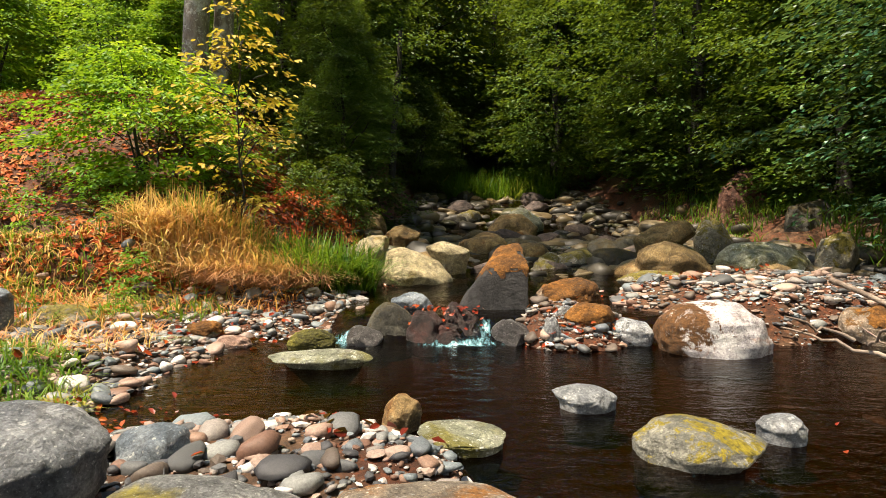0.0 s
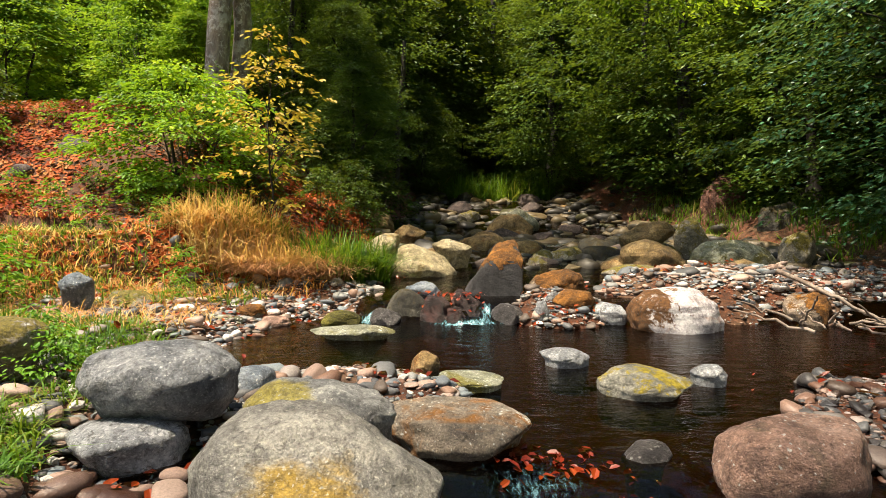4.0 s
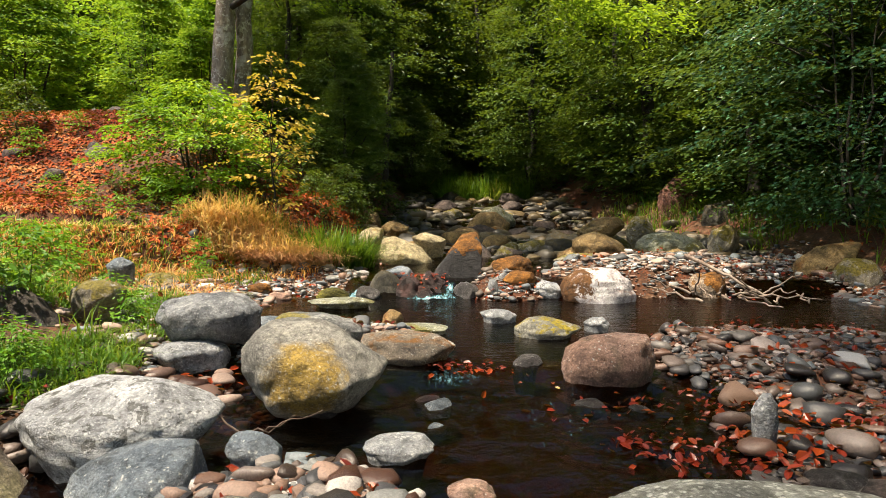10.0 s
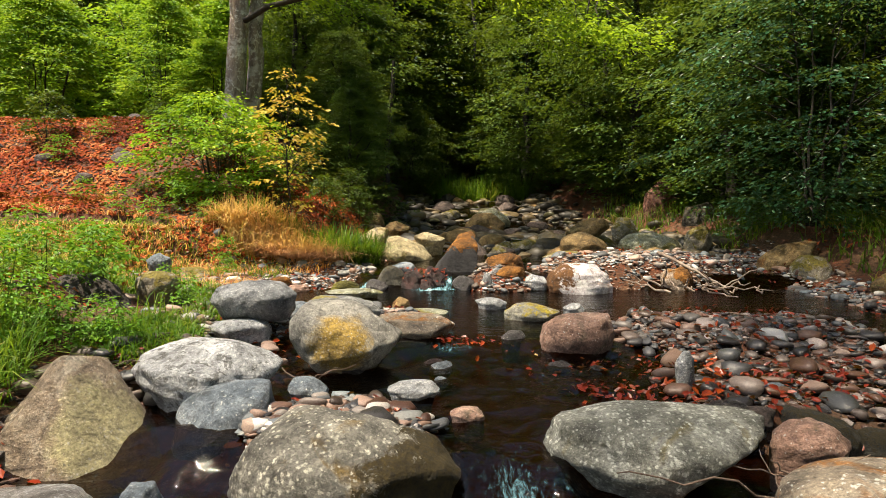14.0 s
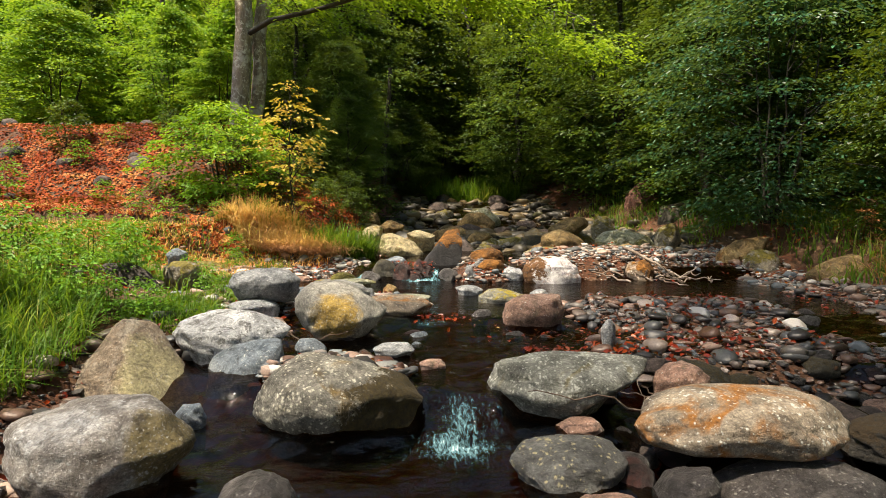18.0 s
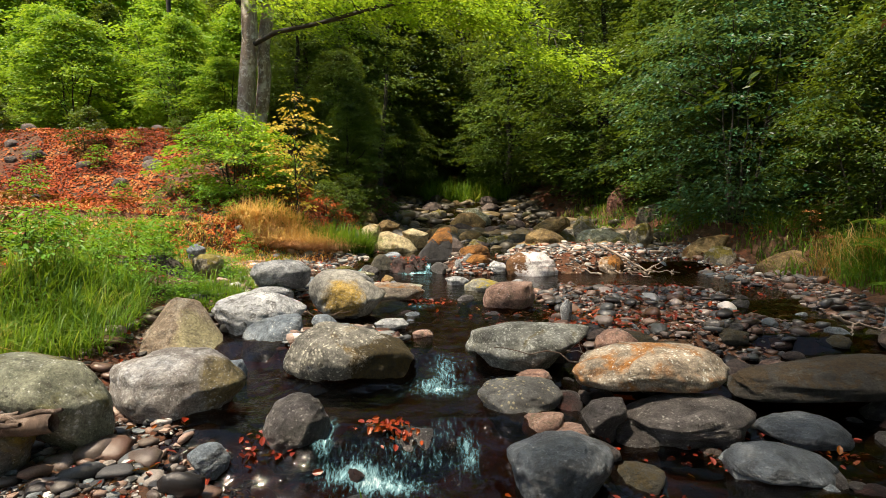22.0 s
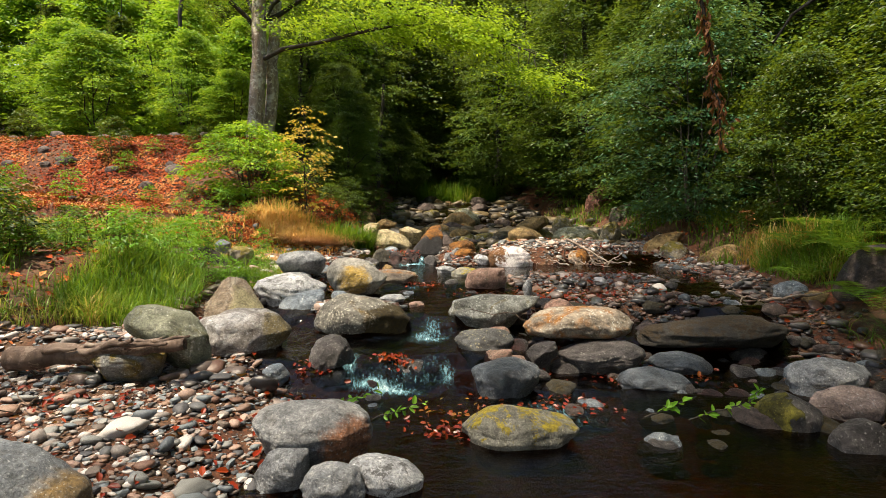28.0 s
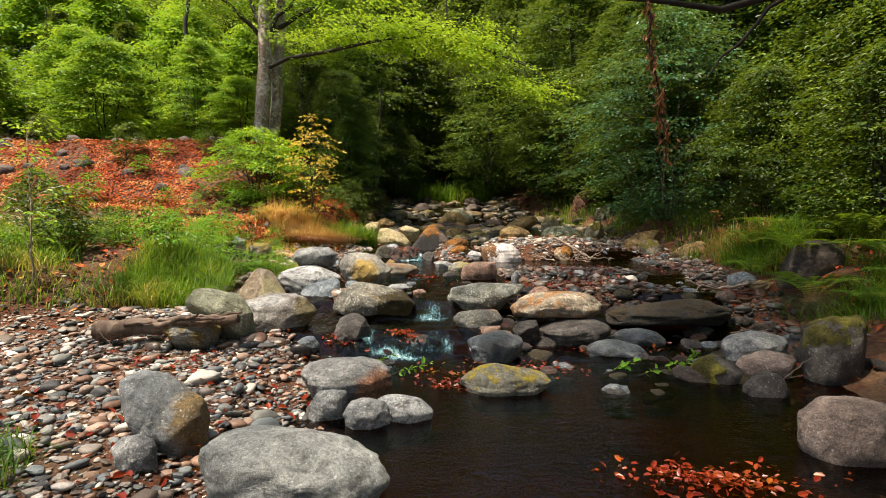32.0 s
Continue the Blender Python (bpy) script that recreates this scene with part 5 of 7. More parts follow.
def leaf_mesh(name, p, d, n, length, mat, width=0.55, fold=0.12, fine=False):
    """Many leaves as one mesh: base p, way d, face n, length; each a folded, pointed blade."""
    d = unit(d)
    s = unit(np.cross(d, n))
    n = np.cross(s, d)
    length = np.broadcast_to(length, len(p))[:, None]
    mid = p + d * length * 0.45 - n * length * fold
    a, b = mid + s * length * width / 2 + n * length * fold * 1.6, mid - s * length * width / 2 + n * length * fold * 1.6
    tip = p + d * length - n * length * fold * 0.8
    if fine:
        k = length * width / 2
        q1, q2 = p + d * length * 0.28 - n * length * fold * 0.5, p + d * length * 0.7 - n * length * fold * 1.1
        up = n * length * fold * 1.3
        v = np.stack([p, q1 + s * k * 0.85 + up, q2 + s * k * 0.8 + up, tip, q2 - s * k * 0.8 + up, q1 - s * k * 0.85 + up], 1).reshape(-1, 3)
        i = np.arange(len(p))[:, None] * 6
        return clump_tint(quick_mesh(name, v, np.concatenate([i + (0, 1, 2, 3), i + (0, 3, 4, 5)], 1).reshape(-1, 4), mat, False), p, 6)
    v = np.stack([p, a, tip, b], 1).reshape(-1, 3)
    f = np.arange(len(p) * 4).reshape(-1, 4)
    return clump_tint(quick_mesh(name, v, f, mat, False), p, 4)


def spray_leaves(r, centres, azimuth, reach, per, size, droop=0.25, flat=0.12):
    """Flat sprays of leaves, one for each centre, as beech and hazel carry them."""
    n = len(centres)
    u = r.uniform(-0.2, 1, (n, per))
    w = r.normal(0, 0.32, (n, per)) * (1.1 - 0.6 * np.abs(u))
    reach = np.broadcast_to(reach, n)[:, None]
    ca, sa = np.cos(azimuth)[:, None], np.sin(azimuth)[:, None]
    x, y = (u * ca - w * sa) * reach, (u * sa + w * ca) * reach
    z = -droop * reach * u ** 2 + r.normal(0, flat, (n, per)) * reach
    p = centres[:, None] + np.stack([x, y, z], -1)
    turn = azimuth[:, None] + np.sign(w) * r.uniform(0.3, 1.2, (n, per)) + r.normal(0, 0.25, (n, per))
    d = np.stack([np.cos(turn), np.sin(turn), r.normal(-0.25, 0.25, (n, per))], -1)
    up = np.stack([r.normal(0, 0.4, (n, per)), r.normal(0, 0.4, (n, per)), np.ones((n, per))], -1)
    return p.reshape(-1, 3), d.reshape(-1, 3), up.reshape(-1, 3), size * r.uniform(0.65, 1.25, n * per)


def tube(points, radii, sides=8):
    """A tapered limb through points."""
    pts, radii = np.asarray(points, float), np.asarray(radii, float)
    t = unit(np.gradient(pts, axis=0))
    ref = np.array((0.0, 1.0, 0.0)) if abs(t[0][1]) < 0.8 else np.array((1.0, 0.0, 0.0))
    a = unit(np.cross(t, ref))
    b = np.cross(t, a)
    ang = np.linspace(0, 2 * math.pi, sides, endpoint=False)
    ring = pts[:, None] + radii[:, None, None] * (np.cos(ang)[None, :, None] * a[:, None] + np.sin(ang)[None, :, None] * b[:, None])
    n = len(pts)
    i = (np.arange(n - 1)[:, None] * sides + np.arange(sides)[None]).ravel()
    j = (np.arange(n - 1)[:, None] * sides + (np.arange(sides)[None] + 1) % sides).ravel()
    return ring.reshape(-1, 3), np.stack([i, j, j + sides, i + sides], 1)


def merged(pieces):
    vs, fs, k = [], [], 0
    for v, f in pieces:
        vs.append(v)
        fs.append(f + k)
        k += len(v)
    return np.vstack(vs), np.vstack(fs)


def limb_line(start, end, sag, r, n=7, wobble=0.05):
    t = np.linspace(0, 1, n)[:, None]
    p = np.asarray(start) * (1 - t) + np.asarray(end) * t
    size = np.linalg.norm(np.asarray(end) - np.asarray(start))
    p[:, 2] += sag * size * np.sin(t[:, 0] * math.pi)
    p[1:-1] += r.normal(0, wobble * size / n * 2, (n - 2, 3))
    return p


def tree(name, label, category, seed, height, radius, low, trunk_r, leaves, size, mat, bark_mat=None, limbs=5, per=26, reach=0.55, shape=0.6, lean=(0, 0), stems=1, flat=0.12, fine=False):
    """A broadleaf: tapered trunk, limbs, twigs and a ragged crown of leaf sprays with gaps."""
    r = np.random.default_rng(seed)
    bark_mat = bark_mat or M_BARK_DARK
    root = new(name)
    tagged(root, label, category)
    for s in range(stems):
        off = r.normal(0, 0.12 * radius, 2) * (stems > 1)
        top = np.array((lean[0] + off[0] * 3, lean[1] + off[1] * 3, height * r.uniform(0.82, 0.95)))
        line = limb_line((off[0] * 0.4, off[1] * 0.4, -0.25), top, 0, r, 10, 0.03)
        rad = trunk_r * (1 - 0.88 * np.linspace(0, 1, 10)) / (1 if s == 0 else 1.5)
        rad[0] *= 1.35
        part("trunk" if stems == 1 else "stem", quick_mesh("trunk", *tube(line, rad, 10), bark_mat), root)
    # where the foliage sits: uneven lobes inside an egg-shaped envelope
    count = max(leaves // per, 8)
    cs = []
    while len(cs) < count:
        h = r.uniform(0, 1, 4 * count)
        env = radius * np.clip(np.sin(np.pi * np.clip(h, 0.02, 1) ** shape), 0.05, 1)
        az = r.uniform(0, 2 * np.pi, len(h))
        rr = env * np.sqrt(r.uniform(0.12, 1, len(h)))
        rr *= 0.8 + 0.35 * np.sin(az * 3 + h * 9 + seed) * np.sin(h * 17 + seed)
        keep = vnoise(az * 2.2 + seed, h * 6 + rr, seed) > 0.3
        c = np.stack([rr * np.cos(az) + lean[0] * h, rr * np.sin(az) + lean[1] * h, low + (height - low) * h], 1)[keep]
        cs.extend(c)
    cs = np.array(cs[:count])
    az = np.arctan2(cs[:, 1], cs[:, 0]) + r.normal(0, 0.5, count)
    for i in range(limbs):
        k = r.integers(count)
        e = cs[k]
        z0 = max(low * 0.6, e[2] - 0.5 * np.hypot(e[0], e[1]) - 0.1 * height)
        st = (lean[0] * z0 / height, lean[1] * z0 / height, z0)
        part("limb", quick_mesh("limb", *tube(limb_line(st, e, 0.08, r), trunk_r * 0.4 * np.linspace(1, 0.15, 7), 6), bark_mat), root)
    twigs = []
    for k in r.choice(count, min(count, 60), replace=False):
        e = cs[k]
        s0 = e * (0.45, 0.45, 1) + (0, 0, -0.12 * radius)
        twigs.append(tube(limb_line(s0, e, 0.05, r, 4), np.array((0.02, 0.014, 0.009, 0.004)) * height / 6, 4))
    tagged(part("twig", quick_mesh("twig", *merged(twigs), bark_mat), root), kind="stuff")
    part("crown", leaf_mesh("crown", *spray_leaves(r, cs, az, reach * r.uniform(0.6, 1.3, count), per, size, 0.25, flat), mat, fine=fine), root)
    return root


def stand(proto, places):
    """Copies of a tree, each at its own place, turn and size."""
    r = np.random.default_rng(len(places) * 7 + 1)
    first = True
    for x, y, s in places:
        m = pose(x, y, float(ground_z(x, y)) - 0.05, 0, 0, r.uniform(0, 360)) @ Matrix.Diagonal((s * r.uniform(0.9, 1.12), s * r.uniform(0.9, 1.12), s, 1))
        if first:
            proto.matrix_basis = m
            first = False
        else:
            proto_scale = proto.scale.copy()
            proto.scale = (1, 1, 1)
            copy_thing(proto, m)
            proto.scale = proto_scale


# ---- the wood ----
T = tree
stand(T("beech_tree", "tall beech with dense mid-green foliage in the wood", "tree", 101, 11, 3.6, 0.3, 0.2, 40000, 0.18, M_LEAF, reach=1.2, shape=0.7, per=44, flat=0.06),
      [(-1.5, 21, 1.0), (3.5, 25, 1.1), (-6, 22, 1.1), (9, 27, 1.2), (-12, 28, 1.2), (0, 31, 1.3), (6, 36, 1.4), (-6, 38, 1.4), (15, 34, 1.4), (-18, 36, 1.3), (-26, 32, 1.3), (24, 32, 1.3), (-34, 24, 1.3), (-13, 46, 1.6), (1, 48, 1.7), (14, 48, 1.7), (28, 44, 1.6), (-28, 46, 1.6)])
stand(T("shade_tree", "dark shaded tree with foliage down to the ground", "tree", 102, 9, 3.3, 0.1, 0.2, 40000, 0.14, M_LEAF_DARK, reach=1.05, shape=0.8, per=44, flat=0.06),
      [(6.5, 14.5, 1.0), (10.5, 11, 1.1), (3.8, 19, 0.9), (13, 18, 1.2), (18, 12, 1.2), (9, 20, 1.1), (12, 5, 1.0), (17, 22, 1.3), (24, 18, 1.3), (-3.2, 17.5, 0.85), (7.5, 10.5, 0.75), (5.5, 22, 1.1), (-1.0, 24, 1.1), (14, 10, 1.2), (-5, 27, 1.2), (1.6, 27, 1.0), (11, 15, 1.1), (-2.6, 13.5, 0.5), (-4.3, 15, 0.7), (-2.0, 11.3, 0.33), (-6.5, 25, 1.2)])
stand(T("bright_shrub", "bright green young beech shrub on the terrace, sunlight in its leaf colour", "shrub", 103, 5.0, 1.9, 0.05, 0.06, 24000, 0.13, M_LEAF_BRIGHT, reach=0.8, shape=0.8, stems=3, per=44, flat=0.05),
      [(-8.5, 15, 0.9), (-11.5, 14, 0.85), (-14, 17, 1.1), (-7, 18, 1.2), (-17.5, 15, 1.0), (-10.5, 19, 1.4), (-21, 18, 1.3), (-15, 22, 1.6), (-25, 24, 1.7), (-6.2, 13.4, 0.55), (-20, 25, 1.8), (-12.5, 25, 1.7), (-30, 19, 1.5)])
stand(T("young_conifer", "narrow dark green young tree on the terrace", "tree", 104, 6.0, 1.3, 0.1, 0.08, 18000, 0.1, M_LEAF, reach=0.4, shape=0.55),
      [(-12.8, 18.5, 1.0), (-9.2, 21.5, 1.2), (-17, 20.5, 1.1), (-22.5, 21, 1.2)])
stand(T("bank_tree", "tall shady tree on the far side of the bank", "tree", 105, 13, 3.6, 1.8, 0.2, 36000, 0.15, M_LEAF_DARK, reach=0.8),
      [(12, 8, 0.9), (13, 1.0, 1.0), (11.5, -6, 1.0), (14, -9, 1.1), (16, -2, 1.1), (4, -22, 1.1), (-6, -22, 1.1), (-16, -12, 1.0), (11, -13, 1.1)])
# beeches added for their shadows on the stream; nearly all stand out of view
stand(T("tall_beech", "added tall beech, mostly out of view, whose high crown shades the stream", "tree", 107, 17, 4.3, 7.5, 0.24, 14000, 0.16, M_LEAF, reach=0.9, shape=0.8),
      [(7.8, -8.6, 1.0), (6.0, -12.4, 1.0), (9.5, -9, 1.0), (4.8, -11.2, 1.0), (9.8, 9.0, 1.0)])
stand(T("hazel_shrub", "dense shrub along the bank with mid-green leaves", "shrub", 106, 4.2, 2.0, 0.0, 0.05, 24000, 0.095, M_LEAF, reach=0.7, shape=0.8, stems=4, per=40, flat=0.06),
      [(7.8, 4.0, 0.85), (7.8, 0.6, 0.75), (7.9, -2.2, 0.85), (-0.9, 17.5, 0.8), (7.9, 8.3, 0.9), (8.4, -5.2, 0.8), (3.5, 21.5, 0.9), (6.8, 12.6, 0.7), (5.6, 16.8, 0.8), (9.8, 3.0, 1.1), (10, -1.5, 1.1), (10.5, 6, 1.1), (7.0, 19, 0.9), (-3.0, 22, 1.0), (0.6, 22.5, 0.9)])

# the closed wood all round, too far to tell its trees apart
fr = np.random.default_rng(66)
nf = 5200
fa, fd = fr.uniform(0, 2 * np.pi, nf), fr.uniform(38, 62, nf)
fc = np.stack([fd * np.cos(fa), 8 + fd * np.sin(fa), fr.uniform(0, 1, nf) ** 1.1 * 24 + 2], 1)
tagged(new("distant_wood", leaf_mesh("distant_wood", *spray_leaves(fr, fc, fr.uniform(0, 6.28, nf), 3.0, 16, 0.75, 0.3, 0.25), M_LEAF_DARK)), "dense dark green wood in the distance", "wood", kind="stuff")

# the big beech on the hillside, its twin trunk and the long bough over the stream
gz = lambda x, y: float(ground_z(x, y))
beech = tagged(new("beech_tree"), "old twin-trunked beech with pale patched bark on the hillside", "tree")
r0 = np.random.default_rng(55)
part("trunk", quick_mesh("trunk", *tube(limb_line((-4.95, 11.0, 3.0), (-4.3, 11.2, 14), 0, r0, 14, 0.02), np.linspace(0.25, 0.17, 14), 16), M_BARK), beech)
part("trunk", quick_mesh("trunk", *tube(limb_line((-4.66, 11.35, 3.0), (-3.85, 11.8, 14), 0, r0, 14, 0.02), np.linspace(0.2, 0.15, 14), 16), M_BARK), beech)
ends = [(-7.5, 10, 9.5), (-2.5, 10.5, 9.5), (-6.5, 13, 10.5), (0.5, 12, 10)]
for e in ends:
    st = (-4.75, 11.1, 6.0 + 0.35 * (e[2] - 6))
    part("limb", quick_mesh("limb", *tube(limb_line(st, e, 0.05, r0, 9), np.linspace(0.085, 0.012, 9), 7), M_BARK_DARK), beech)
nc = 700
kk = r0.integers(0, len(ends), nc)
tt = r0.uniform(0.3, 1.1, nc)[:, None] ** 0.8
cc = np.array((-4.75, 11.1, 7.0)) * (1 - tt) + np.array(ends)[kk] * tt + r0.normal(0, (0.75, 0.75, 0.45), (nc, 3))
part("crown", leaf_mesh("crown", *spray_leaves(r0, cc, r0.uniform(-2.4, 0.6, nc), 0.6, 28, 0.1, 0.5), M_LEAF_BRIGHT), beech)
over = [(-4.5, 10.9, 6.3), (-3.8, 10.4, 6.45), (-2.4, 9.6, 6.45), (-1.4, 9.0, 6.5), (-0.5, 8.6, 6.55), (0.7, 8.2, 6.5), (1.9, 7.9, 6.2), (3.3, 7.7, 5.6)]
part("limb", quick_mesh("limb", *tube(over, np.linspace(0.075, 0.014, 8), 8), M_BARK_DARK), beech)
hubs = 46
w0 = np.linspace(0.08, 1, hubs) ** 0.75
line = np.stack([np.interp(w0 * 7, range(8), np.array(over)[:, j]) for j in range(3)], 1)
hub = line + np.stack([r0.normal(0, 0.35, hubs), r0.normal(-0.3, 0.6, hubs), 0.3 - 2.3 * np.clip(w0 - 0.4, 0, 1) * r0.uniform(0, 1, hubs) ** 1.1], 1)
cc = (hub[:, None] + r0.normal(0, 1, (hubs, 8, 3)) * (0.34, 0.34, 0.1)).reshape(-1, 3)
line = np.repeat(line, 8, 0)
nc = len(cc)
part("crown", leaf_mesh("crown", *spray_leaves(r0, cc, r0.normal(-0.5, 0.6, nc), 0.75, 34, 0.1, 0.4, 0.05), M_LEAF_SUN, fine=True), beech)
for k in range(0, nc, 8):
    part("twig", quick_mesh("twig", *tube(limb_line(line[k % len(line)], cc[k], 0.1, r0, 5), np.linspace(0.016, 0.004, 5), 5), M_BARK_DARK), beech)
nc = 90
cc = np.stack([r0.normal(-3.5, 2.6, nc), r0.normal(12.2, 1.6, nc), r0.uniform(8.5, 14, nc)], 1)
part("crown", leaf_mesh("crown", *spray_leaves(r0, cc, r0.uniform(0, 6.28, nc), 0.8, 30, 0.12, 0.3), M_LEAF), beech)
# extra sprays and limb above the view, added to shade the rapids
nc = 120
cc = np.stack([r0.normal(-1.2, 1.7, nc), r0.uniform(8.6, 12.2, nc), r0.uniform(9.6, 12, nc)], 1)
part("crown", leaf_mesh("crown", *spray_leaves(r0, cc, r0.uniform(0, 6.28, nc), 0.8, 30, 0.12, 0.3), M_LEAF), beech)
part("limb", quick_mesh("limb", *tube(limb_line((-4.4, 11.3, 10.0), (0.5, 10.4, 10.8), 0.03, r0, 9), np.linspace(0.085, 0.015, 9), 7), M_BARK_DARK), beech)

b = T("beech_bush", "leafy young beech bush on the bank above dry grass", "shrub", 111, 2.0, 1.45, 0.0, 0.035, 9500, 0.085, M_LEAF_BUSH, reach=0.62, shape=0.8, stems=4, per=38, flat=0.04, fine=True)
b.location = (-4.15, 8.0, gz(-4.15, 8.0) - 0.05)
b = T("yellow_sapling", "thin beech sapling with yellow autumn leaves", "sapling", 112, 2.9, 0.62, 0.5, 0.02, 1000, 0.085, M_LEAF_YELLOW, reach=0.42, shape=0.6, limbs=10, per=16, flat=0.035, fine=True)
b.location = (-2.42, 6.7, gz(-2.42, 6.7))
b = T("hazel_tree", "spreading hazel with layered bluish-green leaves over the stream", "tree", 113, 5.4, 2.4, 0.1, 0.045, 19000, 0.1, M_LEAF_BLUE, reach=1.25, shape=0.8, stems=4, per=60, flat=0.03, fine=True)
b.location = (6.9, 6.6, gz(6.9, 6.6))
for x, y, h, lean in ((-1.5, 16.0, 4.2, 0.3), (-4.2, 16.5, 10, -0.3), (-2.6, 20, 11, 0.2), (6.2, 17, 10, 0.3), (2.2, 22, 11, -0.4), (-9.5, 16.5, 10, 0.4), (8.9, 13, 9, 0.2)):
    t = tagged(new("tree_trunk"), "slim dark trunk standing among the foliage", "tree")
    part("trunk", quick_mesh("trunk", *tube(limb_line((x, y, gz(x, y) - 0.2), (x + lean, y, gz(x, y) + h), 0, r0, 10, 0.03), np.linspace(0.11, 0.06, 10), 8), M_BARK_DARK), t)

# ---- pebbles and cobbles ----
def gravelly(x, y):
    """How likely a stone lies there, 0 to 1."""
    wz, z = water_z(y, x), ground_z(x, y)
    dl, dr = station(y, 1) - x, x - station(y, 2)
    bar = (bar_rise(x, y) > -0.03) * 1.0
    left = (dl > -0.35) & (dl < station(y, 3) + 0.15)
    right = (dr > -0.6) & (dr < 0.5)
    return np.clip(bar + left + right * 0.7 + 0.09 * (z > wz - 0.14) + 0.85 * ((y > 7.2) & (dl < 0.3) & (dr < 0.3)), 0, 1)


def scatter(n, x0, x1, y0, y1, seed):
    r = np.random.default_rng(seed)
    x, y = r.uniform(x0, x1, n), r.uniform(y0, y1, n)
    keep = r.uniform(0, 1, n) < gravelly(x, y) * (0.55 + 0.9 * vnoise(x * 1.7, y * 1.7, 12)) 
    return x[keep], y[keep], r


def pebbles(name, label, n, region, size, sub, seed, mat=M_PEBBLE):
    x, y, r = scatter(n, *region, seed)
    k = len(x)
    s = np.clip(np.exp(r.normal(math.log(size), 0.62, k)), size * 0.35, size * 3.0)
    shapes = [rock_verts(900 + i, sub, 9, 30, 0.03) for i in range(8)]
    base, f = np.stack([v for v, _ in shapes]), shapes[0][1]
    v = base[r.integers(0, 8, k)] * np.stack([s * r.uniform(0.8, 1.3, k), s * r.uniform(0.65, 1.0, k), s * r.uniform(0.26, 0.66, k)], 1)[:, None] / 2
    tx, a = r.normal(0, 0.3, k)[:, None], r.uniform(0, 6.28, k)[:, None]
    vy, vz = v[..., 1] * np.cos(tx) - v[..., 2] * np.sin(tx), v[..., 1] * np.sin(tx) + v[..., 2] * np.cos(tx)
    vx, vy = v[..., 0] * np.cos(a) - vy * np.sin(a), v[..., 0] * np.sin(a) + vy * np.cos(a)
    z = ground_z(x, y) + s * r.uniform(0.02, 0.3, k)
    out = np.stack([vx + x[:, None], vy + y[:, None], vz + z[:, None]], -1).reshape(-1, 3)
    faces = (f[None] + (np.arange(k) * base.shape[1])[:, None, None]).reshape(-1, 3)
    me = quick_mesh(name, out, faces, mat)
    me.polygons.foreach_set("use_smooth", np.repeat((r.uniform(0, 1, k) < 0.4) | (s > 0.09), len(f)))
    return tagged(new(name, me), label, "pebbles", kind="stuff")


for n, size, sub, seed, kind_of in ((9000, 0.06, 2, 31, "pebbles"), (52000, 0.028, 1, 35, "gravel")):
    pebbles(kind_of, "loose rounded pink, grey and white stones on the upper bars", n * 2 // 3, (-4.8, 6.2, 3.4, 7.6), size, sub, seed, M_PEBBLE_DULL)
    pebbles(kind_of, "loose mixed stones on the tip of the gravel", n // 5, (-4.8, 1.4, 1.2, 3.4), size, sub, seed + 10, M_PEBBLE_DULL)
    pebbles(kind_of, "damp mixed stones of the side bar", n // 6, (1.4, 6.2, 1.2, 3.4), size, sub, seed + 20, M_PEBBLE_DAMP)
pebbles("pebbles", "wet mixed pebbles round the narrows and side bar", 3200, (-2.4, 5.4, -2.6, 1.2), 0.066, 2, 32, M_PEBBLE_WET)
pebbles("gravel", "wet fine gravel round the narrows and side bar", 14000, (-2.4, 5.4, -2.6, 1.2), 0.028, 1, 36, M_PEBBLE_WET)
pebbles("pebbles", "dry pinkish pebbles lying between the boulders", 1700, (-1.3, 0.6, -0.7, 1.0), 0.047, 2, 38)
pebbles("gravel", "dry fine gravel lying between the boulders", 5000, (-1.3, 0.6, -0.7, 1.0), 0.028, 1, 39)
pebbles("pebbles", "loose mixed pebbles beside the lower pool", 14000, (-5.6, 3.8, -9.5, -1.2), 0.045, 2, 33)
pebbles("gravel", "fine mixed gravel beside the lower pool", 58000, (-5.6, 3.8, -9.5, -1.2), 0.025, 1, 37)
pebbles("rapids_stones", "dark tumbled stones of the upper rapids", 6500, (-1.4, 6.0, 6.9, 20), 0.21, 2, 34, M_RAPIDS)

cobble_meshes = [quick_mesh("cobble", rock_verts(700 + i, 3, 11, 24, 0.05)[0] * (0.5, 0.4, 0.3), SPHERES[3][1], M_COBBLE) for i in range(10)]
cr = np.random.default_rng(77)
placed = 0
while placed < 140:
    x, y = cr.uniform(-4.2, 5.6), cr.uniform(-5.6, 7.2)
    if cr.uniform() > float(gravelly(x, y)) or abs(x - 0.3) < 0.5 and y < -4.6 or -1.0 < x < 0.8 and -2.1 < y < -0.9:
        continue
    s = float(np.clip(np.exp(cr.normal(math.log(0.15), 0.35)), 0.09, 0.3))
    ob = new("cobble", cobble_meshes[placed % 10])
    ob.matrix_world = pose(x, y, gz(x, y) + s * 0.1, cr.normal(0, 14), cr.normal(0, 14), cr.uniform(0, 360)) @ Matrix.Diagonal((s, s, s * cr.uniform(0.7, 1.1), 1))
    tagged(ob, "rounded stream cobble lying among pebbles", "cobble", "cobbles of the stream bed")
    placed += 1

